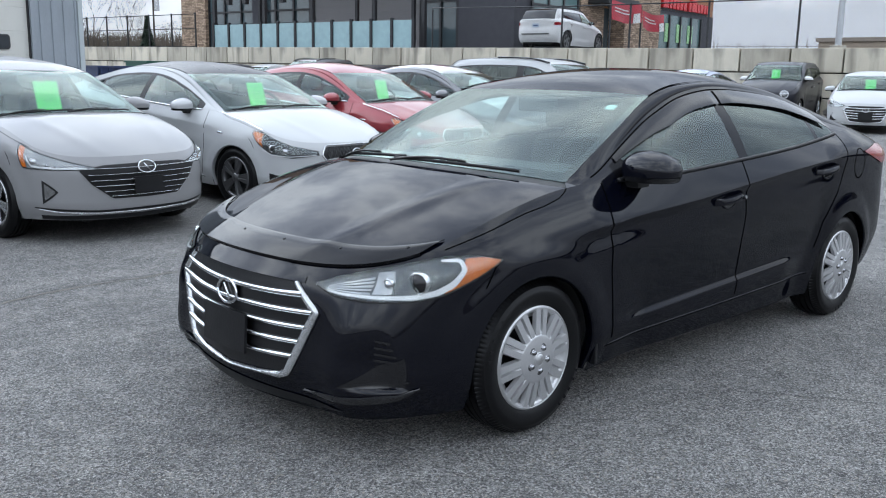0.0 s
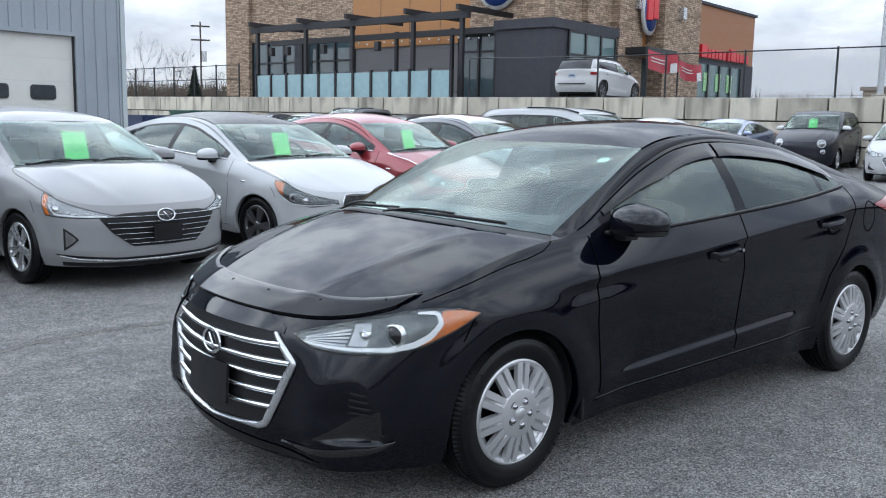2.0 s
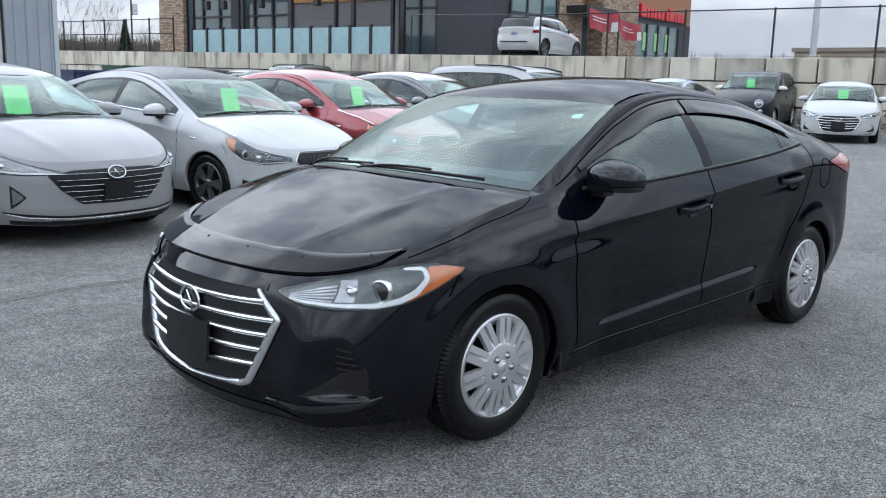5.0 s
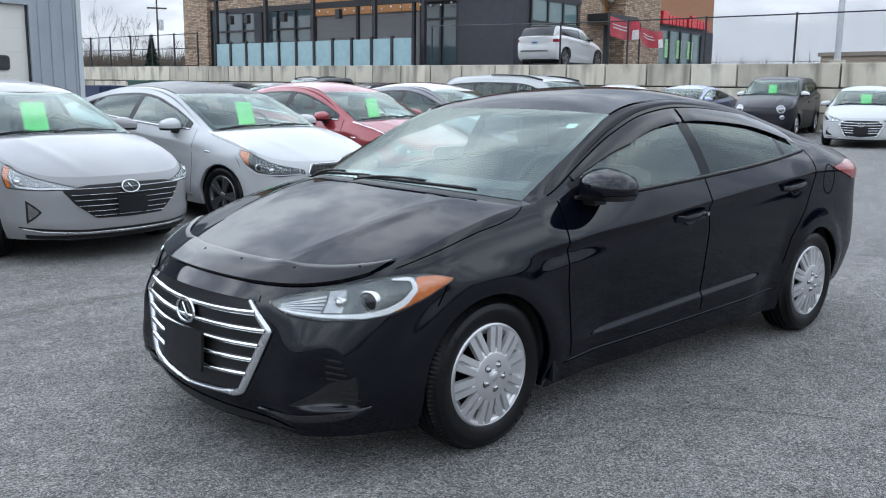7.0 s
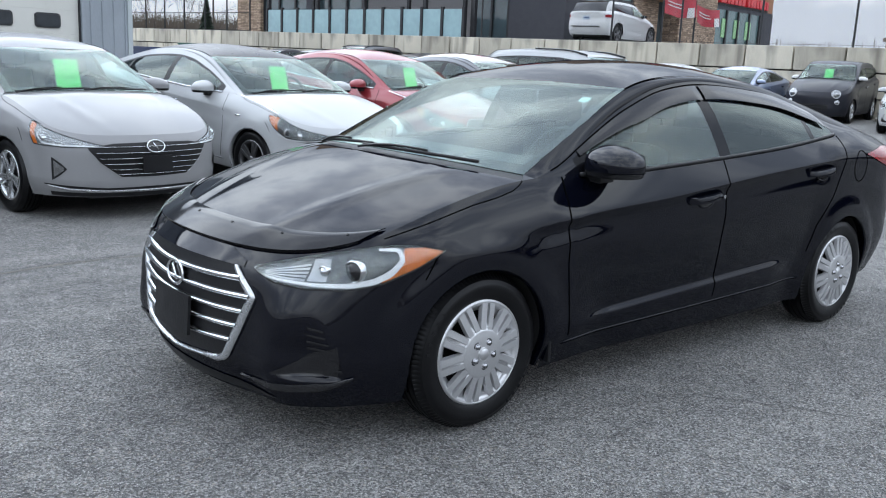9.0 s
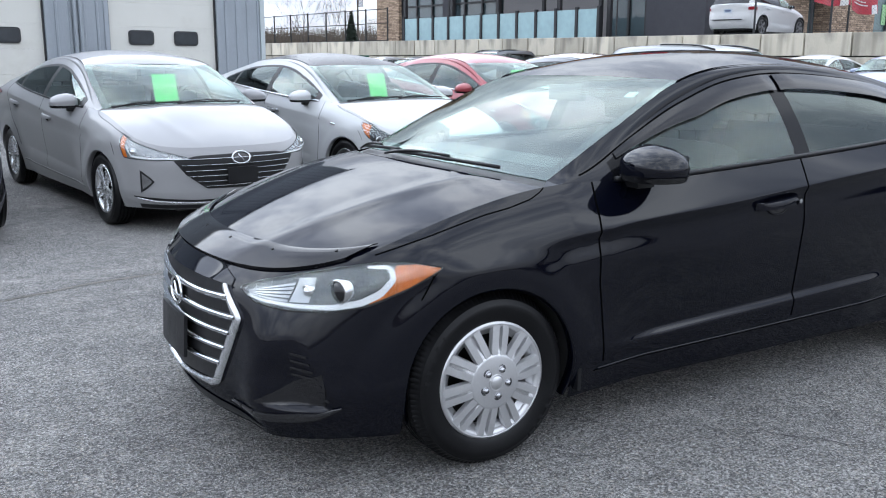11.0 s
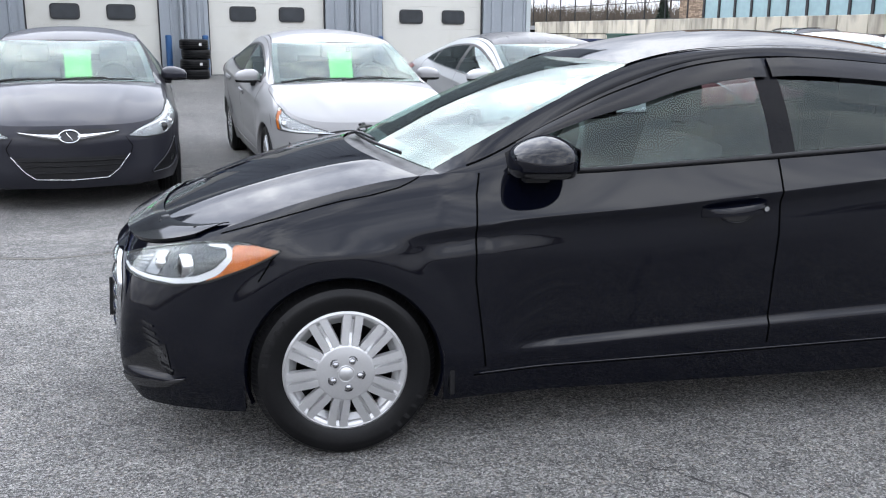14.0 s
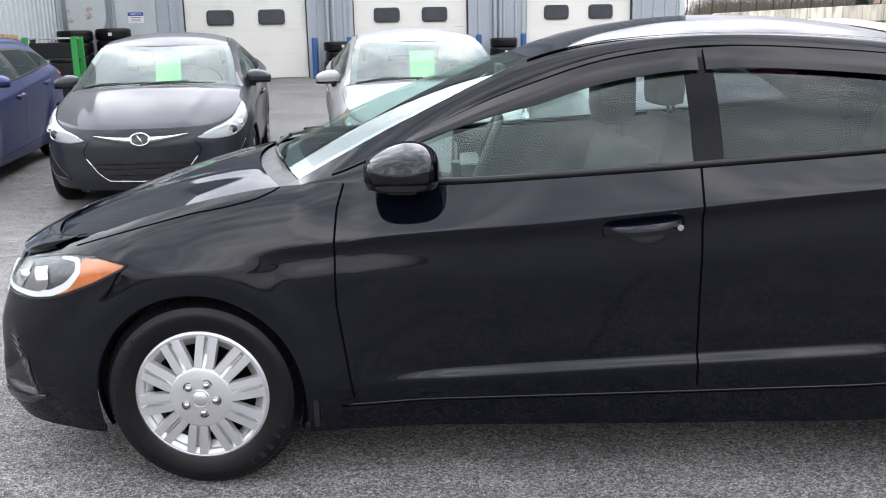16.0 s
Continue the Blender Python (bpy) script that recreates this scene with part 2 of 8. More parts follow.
    tone.inputs["To Min"].default_value, tone.inputs["To Max"].default_value = 0.36, 1.84
    l.new(sep.outputs["Red"], tone.inputs["Value"])
    grain = n.new("ShaderNodeVectorMath")
    grain.operation = "SCALE"
    l.new(c, grain.inputs[0])
    l.new(tone.outputs["Result"], grain.inputs["Scale"])
    c = grain.outputs["Vector"]
    l.new(c, b.inputs["Base Color"])
    b.inputs["Roughness"].default_value = 0.82
    bp = n.new("ShaderNodeBump")
    bp.inputs["Strength"].default_value, bp.inputs["Distance"].default_value = 0.9, 0.009
    add = n.new("ShaderNodeMath")
    add.operation = "ADD"
    l.new(grit.outputs["Fac"], add.inputs[0])
    l.new(stone.outputs["Distance"], add.inputs[1])
    l.new(add.outputs[0], bp.inputs["Height"])
    l.new(bp.outputs["Normal"], b.inputs["Normal"])
    return m


ASPHALT = asphalt()
RUBBER = mat("rubber", (0.0045, 0.0045, 0.005), 0.36, var=0.4, scale=9, bump=0.04, spec=0.19)
BLACK_TRIM = mat("black_trim", (0.006, 0.006, 0.007), 0.42, var=0.25, scale=12, bump=0.08, spec=0.3)
GLOSS_BLACK = mat("gloss_black", (0.008, 0.008, 0.009), 0.08, var=0.2, scale=12)
GAP = mat("gap_shadow", (0.002, 0.002, 0.002), 1.0, var=0.2, spec=0.0)
FILM = mat("pillar_film", (0.003, 0.003, 0.004), 0.14, var=0.25, scale=12, spec=0.1)
ROOF_GLASS = mat("dark_roof_glass", (0.03, 0.03, 0.033), 0.3, var=0.2, scale=12, spec=0.15)
LINER = mat("wheel_liner", (0.008, 0.008, 0.008), 0.9, var=0.3)
CHROME = mat("chrome", (0.577, 0.585, 0.592), 0.09, 1.0, var=0.04)
SATIN = mat("satin_silver", (0.533, 0.54, 0.548), 0.26, 0.8, var=0.06, scale=10)
COVER = mat("wheel_cover_silver", (0.48, 0.48, 0.485), 0.33, 0.65, var=0.05, scale=12)
ALLOY_DARK = mat("dark_alloy", (0.148, 0.148, 0.152), 0.3, 0.8, var=0.15)
INTERIOR = mat("interior_plastic", (0.03, 0.031, 0.033), 0.7, var=0.2, bump=0.2)
SEAT = mat("seat_cloth", (0.022, 0.022, 0.024), 0.9, var=0.25, fine=300, bump=0.3)
PAPER = mat("green_paper", (0.074, 0.666, 0.118), 0.6, var=0.05, scale=20)
AMBER = mat("amber_lens", (0.414, 0.104, 0.0148), 0.15, var=0.4, scale=30, fine=70, coat=1.0, bump=0.15, stretch=(2.5, 2.5, 0.4))
RED_LENS = mat("red_lens", (0.222, 0.0074, 0.0133), 0.12, var=0.3, scale=30, coat=0.3, spec=0.3)
LAMP_WHITE = mat("lamp_white", (0.548, 0.555, 0.562), 0.25, var=0.02)
LAMP_GREY = mat("lamp_reflector", (0.518, 0.525, 0.54), 0.16, 1.0, var=0.2, scale=30, fine=40, bump=0.3)
LAMP_DULL = mat("lamp_dull_chrome", (0.266, 0.27, 0.274), 0.2, 1.0, var=0.3, scale=25, fine=30, bump=0.2)
LAMP_DARK = mat("lamp_bezel", (0.06, 0.062, 0.066), 0.2, 0.6, var=0.5, scale=24, fine=40, bump=0.4)
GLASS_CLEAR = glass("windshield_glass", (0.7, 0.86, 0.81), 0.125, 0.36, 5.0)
GLASS_SCREEN = glass("lot_windshield_glass", (0.78, 0.92, 0.87), 0.05, 0.5, 4.0, 0.035)
GLASS_SIDE = glass("side_glass", (0.8, 0.94, 0.9), 0.036, 0.6, 3.0)
GLASS_DARK = glass("privacy_glass", (0.2, 0.215, 0.225), 0.03, 0.36, 3.0)
GLASS_LAMP = glass("lamp_cover", (0.97, 0.98, 0.98), 0.04)
SMOKE = mat("smoked_plastic", (0.003, 0.003, 0.004), 0.12, var=0.2, spec=0.3)
SHIELD = mat("shield_plastic", (0.003, 0.003, 0.004), 0.06, var=0.2, spec=0.11)

# ---- mesh helpers ----


def mesh_ob(name, verts, faces, material, parent=None, normals=None, smooth=True, label=""):
    me = bpy.data.meshes.new(name)
    me.from_pydata([tuple(v) for v in verts], [], [tuple(int(i) for i in f) for f in faces])
    if smooth:
        me.shade_smooth()
    if normals is not None:
        me.normals_split_custom_set_from_vertices([tuple(v) for v in normals])
    me.materials.append(material)
    ob = new(name, me)
    if parent is not None:
        ob.parent = parent
    return tagged(ob, label)


def part(name, bm, material, parent=None, label="", smooth=False):
    me = bpy.data.meshes.new(name)
    bmesh.ops.recalc_face_normals(bm, faces=bm.faces)
    bm.to_mesh(me)
    bm.free()
    if smooth:
        me.shade_smooth()
        me.set_sharp_from_angle(angle=radians(35))
    me.materials.append(material)
    ob = new(name, me)
    if parent is not None:
        ob.parent = parent
    return tagged(ob, label)


def empty(name, label, category, m=None, group="", kind=""):
    ob = new(name)
    ob.empty_display_size = 0.2
    if m is not None:
        ob.matrix_basis = m
    return tagged(ob, label, category, group, kind)


def add_box(bm, x0, y0, z0, x1, y1, z1, bevel=0.0, m=None):
    r = bmesh.ops.create_cube(bm, size=1.0, matrix=Matrix.Translation(((x0 + x1) / 2, (y0 + y1) / 2, (z0 + z1) / 2)) @ Matrix.Diagonal((x1 - x0, y1 - y0, z1 - z0, 1)))
    vs = r["verts"]
    if m is not None:
        bmesh.ops.transform(bm, matrix=m, verts=vs)
    if bevel:
        es = list({e for v in vs for e in v.link_edges})
        bmesh.ops.bevel(bm, geom=es, offset=bevel, segments=2, affect="EDGES", profile=0.7)
    return vs


def box(name, a, b, material, parent=None, bevel=0.0, label="", m=None):
    bm = bmesh.new()
    add_box(bm, *a, *b, bevel=bevel, m=m)
    return part(name, bm, material, parent, label)


def cyl(name, p, q, r, material, parent=None, r2=None, n=16, label=""):
    bm = bmesh.new()
    p, q = Vector(p), Vector(q)
    d = q - p
    m = Matrix.Translation((p + q) / 2) @ d.to_track_quat("Z", "Y").to_matrix().to_4x4()
    bmesh.ops.create_cone(bm, cap_ends=True, segments=n, radius1=r, radius2=r if r2 is None else r2, depth=d.length, matrix=m)
    return part(name, bm, material, parent, label, smooth=True)


def lathe(prof, n=48, axis="y"):
    """Verts and faces of a profile of (radius, along) turned round an axis."""
    vs, fs, k = [], [], len(prof)
    for i in range(n):
        a = 2 * math.pi * i / n
        for r, h in prof:
            vs.append((r * math.cos(a), h, r * math.sin(a)) if axis == "y" else (r * math.cos(a), r * math.sin(a), h))
    for i in range(n):
        j = (i + 1) % n
        for q in range(k - 1):
            fs.append((i * k + q, i * k + q + 1, j * k + q + 1, j * k + q))
    return vs, fs


def tube(name, pts, r, material, parent=None, label="", n=8, flat=1.0):
    """A rod of radius r along points; flat squeezes it upright."""
    pts = np.asarray(pts, float)
    d = np.gradient(pts, axis=0)
    d /= np.linalg.norm(d, axis=1)[:, None] + 1e-9
    up = np.array([0, 0, 1.0])
    vs, fs = [], []
    for p, t in zip(pts, d):
        a = np.cross(t, up)
        if np.linalg.norm(a) < 1e-3:
            a = np.cross(t, np.array([1.0, 0, 0]))
        if np.linalg.norm(a) < 1e-3:
            a = np.array([0, 1.0, 0])
        a /= np.linalg.norm(a)
        c = np.cross(a, t)
        for i in range(n):
            w = 2 * math.pi * i / n
            vs.append(p + r * (a * math.cos(w) + c * math.sin(w) * flat))
    m = len(pts)
    for i in range(m - 1):
        for q in range(n):
            fs.append((i * n + q, i * n + (q + 1) % n, (i + 1) * n + (q + 1) % n, (i + 1) * n + q))
    fs.append(tuple(range(n))[::-1])
    fs.append(tuple((m - 1) * n + q for q in range(n)))
    return mesh_ob(name, vs, fs, material, parent, label=label)


def grid_normals(P):
    du, dv = np.gradient(P, axis=0), np.gradient(P, axis=1)
    nn = np.cross(du, dv)
    return nn / (np.linalg.norm(nn, axis=2)[..., None] + 1e-12)


def grid_mesh(name, P, material, parent=None, label="", keep=None, flip=False, thick=0.0):
    """A surface from a grid of points, or those of its cells that keep names, with the whole grid's smooth normals."""
    n, m = P.shape[:2]
    N = grid_normals(P)
    if flip:
        N = -N
    used, faces = {}, []
    vs, ns = [], []
    for i in range(n - 1):
        for j in range(m - 1):
            if keep is not None and not keep[i, j]:
                continue
            f = []
            for a, b in ((i, j), (i + 1, j), (i + 1, j + 1), (i, j + 1)):
                k = used.get((a, b))
                if k is None:
                    k = used[a, b] = len(vs)
                    vs.append(P[a, b])
                    ns.append(N[a, b])
                f.append(k)
            faces.append(f[::-1] if flip else f)
    if not faces:
        return None
    return mesh_ob(name, vs, faces, material, parent, normals=ns, label=label)

# ---- cars ----


def pchip(keys, x):
    k = np.asarray(keys, float)
    X, Y = k[:, 0], k[:, 1]
    h, d = np.diff(X), np.diff(Y) / np.diff(X)
    s = np.zeros(len(X))
    for i in range(1, len(X) - 1):
        if d[i - 1] * d[i] > 0:
            w1, w2 = 2 * h[i] + h[i - 1], h[i] + 2 * h[i - 1]
            s[i] = (w1 + w2) / (w1 / d[i - 1] + w2 / d[i])
    s[0], s[-1] = d[0], d[-1]
    x = np.clip(x, X[0], X[-1])
    i = np.clip(np.searchsorted(X, x) - 1, 0, len(h) - 1)
    t = (x - X[i]) / h[i]
    return ((1 + 2 * t) * (1 - t) ** 2 * Y[i] + t * (1 - t) ** 2 * h[i] * s[i] + t * t * (3 - 2 * t) * Y[i + 1] + t * t * (t - 1) * h[i] * s[i + 1])


def smooth_fn(keys, soft=0.07):
    """A function through keys of (x, value), rounded over a few centimetres."""
    a, b = keys[0][0], keys[-1][0]
    xs = np.arange(a - 0.4, b + 0.4, 0.01)
    lo, hi = keys[1], keys[-2]
    full = [(a - 0.5, keys[0][1] - 0.5 * (lo[1] - keys[0][1]) / (lo[0] - a)), *keys, (b + 0.5, keys[-1][1] + 0.5 * (keys[-1][1] - hi[1]) / (b - hi[0]))]
    ys = pchip(full, xs)
    r = max(1, int(soft / 0.01 * 2.5))
    w = np.exp(-0.5 * (np.arange(-r, r + 1) * 0.01 / soft) ** 2)
    ys2 = np.convolve(np.pad(ys, r, mode="edge"), w / w.sum(), "valid")
    return lambda x: np.interp(x, xs, ys2)


def spline3(points, n):
    """n points evenly spaced on a natural spline through points."""
    p = np.asarray(points, float)
    u = np.r_[0, np.cumsum(np.linalg.norm(np.diff(p, axis=0), axis=1))]
    k = len(p)
    A, B = np.zeros((k, k)), np.zeros((k, p.shape[1]))
    A[0, 0] = A[-1, -1] = 1
    h = np.diff(u)
    for i in range(1, k - 1):
        A[i, i - 1], A[i, i], A[i, i + 1] = h[i - 1], 2 * (h[i - 1] + h[i]), h[i]
        B[i] = 6 * ((p[i + 1] - p[i]) / h[i] - (p[i] - p[i - 1]) / h[i - 1])
    M = np.linalg.solve(A, B)

    def at(t):
        i = np.clip(np.searchsorted(u, t) - 1, 0, k - 2)
        a, b, hh = (u[i + 1] - t)[:, None], (t - u[i])[:, None], h[i][:, None]
        return M[i] * a ** 3 / (6 * hh) + M[i + 1] * b ** 3 / (6 * hh) + (p[i] / hh - M[i] * hh / 6) * a + (p[i + 1] / hh - M[i + 1] * hh / 6) * b
    dense = at(np.linspace(0, u[-1], 1200))
    L = np.r_[0, np.cumsum(np.linalg.norm(np.diff(dense, axis=0), axis=1))]
    s = np.linspace(0, L[-1], n)
    return np.stack([np.interp(s, L, dense[:, c]) for c in range(p.shape[1])], 1)


def resample(c, n):
    c = np.asarray(c, float)
    L = np.r_[0, np.cumsum(np.linalg.norm(np.diff(c, axis=0), axis=1))]
    s = np.linspace(0, L[-1], n)
    return np.stack([np.interp(s, L, c[:, k]) for k in range(3)], 1)


def coons(left, right, front, back):
    """A patch in four edges: left and right run front to back, front and back run left to right."""
    n, m = len(left), len(front)
    a, b = np.linspace(0, 1, n)[:, None, None], np.linspace(0, 1, m)[None, :, None]
    return ((1 - b) * left[:, None] + b * right[:, None] + (1 - a) * front[None] + a * back[None]
            - ((1 - a) * (1 - b) * left[0] + a * (1 - b) * left[-1] + (1 - a) * b * right[0] + a * b * right[-1]))


def step(a, b, x):
    t = np.clip((x - a) / (b - a), 0, 1)
    return t * t * (3 - 2 * t)


# The saloon that all saloons here grow from: metres from the front axle, x to the back.
SALOON = dict(
    plan=[(-0.815, 0), (-0.803, 0.2), (-0.764, 0.4), (-0.662, 0.62), (-0.5, 0.768), (-0.22, 0.85), (0.1, 0.876), (0.6, 0.888), (1.3, 0.896), (2.1, 0.896), (2.7, 0.886), (3.1, 0.86), (3.4, 0.79), (3.6, 0.62), (3.7, 0.33), (3.73, 0)],
    top=[(-0.815, 0.69), (-0.765, 0.685), (-0.66, 0.706), (-0.5, 0.75), (-0.35, 0.796), (-0.07, 0.872), (0.21, 0.93), (0.4, 0.946), (0.73, 0.948), (1.11, 0.966), (1.5, 0.988), (2.04, 1.022), (2.5, 1.062), (2.8, 1.09), (3.0, 1.085), (3.2, 1.06), (3.5, 1.02), (3.65, 1.0), (3.73, 0.985)],
    inset=[(-0.815, 0.03), (-0.6, 0.05), (-0.35, 0.09), (-0.07, 0.115), (0.21, 0.125), (0.45, 0.1), (0.8, 0.062), (1.11, 0.052), (2.04, 0.06), (2.5, 0.085), (2.8, 0.11), (3.2, 0.16), (3.5, 0.14), (3.73, 0.1)],
    shoulder=[(-0.815, 0.6), (-0.5, 0.66), (-0.2, 0.69), (0, 0.7), (0.2, 0.715), (0.33, 0.74), (0.47, 0.785), (1.1, 0.834), (1.5, 0.872), (2.0, 0.915), (2.6, 0.945), (3.2, 0.92), (3.73, 0.88)],
    bottom=[(-0.815, 0.15), (-0.6, 0.165), (-0.4, 0.165), (0.4, 0.18), (2.35, 0.18), (3.1, 0.24), (3.73, 0.27)],
    low=[(-0.815, 0.33), (0.5, 0.368), (1.1, 0.401), (2.06, 0.447), (2.5, 0.46), (3.73, 0.48)],
    nose=[(0.12, 0.06), (0.2, 0.012), (0.3, -0.008), (0.45, 0.0), (0.58, 0.005), (0.66, 0.04), (0.72, 0.085), (0.8, 0.12)],
    tail=[(0.2, -0.14), (0.32, -0.05), (0.5, 0.0), (0.62, 0.0), (0.8, -0.03), (0.95, -0.02), (1.05, -0.01)],
    rail=[(0.33, 0.785, 0.945), (0.5, 0.742, 1.0), (0.67, 0.705, 1.082), (0.99, 0.645, 1.222), (1.295, 0.612, 1.308), (1.57, 0.604, 1.334), (2.08, 0.612, 1.303), (2.45, 0.635, 1.225), (2.75, 0.675, 1.135), (2.97, 0.745, 1.085)],
    inner=[(0.31, 0.718, 0.95), (0.66, 0.678, 1.13), (1.1, 0.6, 1.312), (1.295, 0.58, 1.343), (1.6, 0.565, 1.356), (2.1, 0.552, 1.33), (2.45, 0.555, 1.268), (2.85, 0.595, 1.17), (3.2, 0.69, 1.062)],
    crown=0.04, screen_top=1.03, roof_back=2.45, deck=3.2, hood_front=-0.45, hood_back=0.26,
    cowl=(0.075, 0.973), screen_base=(0.15, 0.985), screen_head=(1.0, 0.0), back_base=(3.33, 1.072),
    glass=[(0.64, 1.472, 0), (1.572, 2.33, 1), (2.37, 2.6, 1)], frame=0.068,
    doors=(0.43, 1.5, 2.52), wb=2.7, tyre=0.306, width=0.195, track=0.768, arch=0.327, rim=0.2)


# A hatchback's tail on the same nose; taller cars are stretched from it.
HATCH = dict(SALOON)
HATCH.update(
    plan=SALOON["plan"][:11] + [(3.05, 0.865), (3.3, 0.79), (3.46, 0.6), (3.54, 0.3), (3.56, 0)],
    top=SALOON["top"][:12] + [(2.5, 1.05), (2.8, 1.065), (3.1, 1.06), (3.3, 1.035), (3.45, 1.01), (3.56, 1.0)],
    inset=SALOON["inset"][:9] + [(2.5, 0.08), (2.8, 0.1), (3.2, 0.13), (3.4, 0.13), (3.56, 0.08)],
    rail=SALOON["rail"][:6] + [(2.08, 0.61, 1.328), (2.6, 0.63, 1.28), (2.95, 0.665, 1.19), (3.22, 0.735, 1.05)],
    inner=SALOON["inner"][:5] + [(2.1, 0.552, 1.382), (2.75, 0.56, 1.335), (3.05, 0.605, 1.21), (3.32, 0.7, 1.03)],
    roof_back=2.75, deck=3.32, back_base=(3.42, 1.03), glass=[(0.72, 1.43, 0), (1.58, 2.3, 1), (2.36, 2.92, 1)])
TALL = dict(HATCH)
TALL.update(
    dome=0.018, crown=0.022,
    rail=[(0.36, 0.8, 0.95), (0.55, 0.77, 1.03), (0.75, 0.74, 1.13), (0.99, 0.71, 1.23), (1.25, 0.69, 1.3), (1.57, 0.68, 1.325), (2.08, 0.685, 1.325), (2.7, 0.7, 1.3), (3.05, 0.72, 1.24), (3.26, 0.75, 1.05)],
    inner=[(0.42, 0.74, 0.96), (0.66, 0.7, 1.12), (0.98, 0.64, 1.315), (1.295, 0.625, 1.37), (1.6, 0.62, 1.385), (2.1, 0.62, 1.385), (2.95, 0.63, 1.35), (3.15, 0.66, 1.24), (3.36, 0.72, 1.03)],
    roof_back=2.95, deck=3.36, back_base=(3.45, 1.03), screen_top=0.98, glass=[(0.76, 1.43, 0), (1.55, 2.32, 1), (2.4, 3.08, 1)])


def scaled(base, sx=1.0, sy=1.0, sz=1.0, **changes):
    """A car of other proportions from another's numbers."""
    s = dict(base)
    s["plan"] = [(x * sx, y * sy) for x, y in base["plan"]]
    for k in ("top", "shoulder", "bottom", "low"):
        s[k] = [(x * sx, z * sz) for x, z in base[k]]
    s["inset"] = [(x * sx, y * sy) for x, y in base["inset"]]
    for k in ("nose", "tail"):
        s[k] = [(z * sz, x * sx) for z, x in base[k]]
    for k in ("rail", "inner"):
        s[k] = [(x * sx, y * sy, z * sz) for x, y, z in base[k]]
    for k in ("screen_top", "roof_back", "deck", "hood_front", "hood_back"):
        s[k] = base[k] * sx
    for k in ("cowl", "screen_base", "screen_head", "back_base"):
        s[k] = (base[k][0] * sx, base[k][1] * sz)
    s["glass"] = [(a * sx, b * sx, c) for a, b, c in base["glass"]]
    s["doors"] = tuple(d * sx for d in base["doors"])
    s["wb"], s["track"] = base["wb"] * sx, base["track"] * sy
    s.update(changes)
    return s


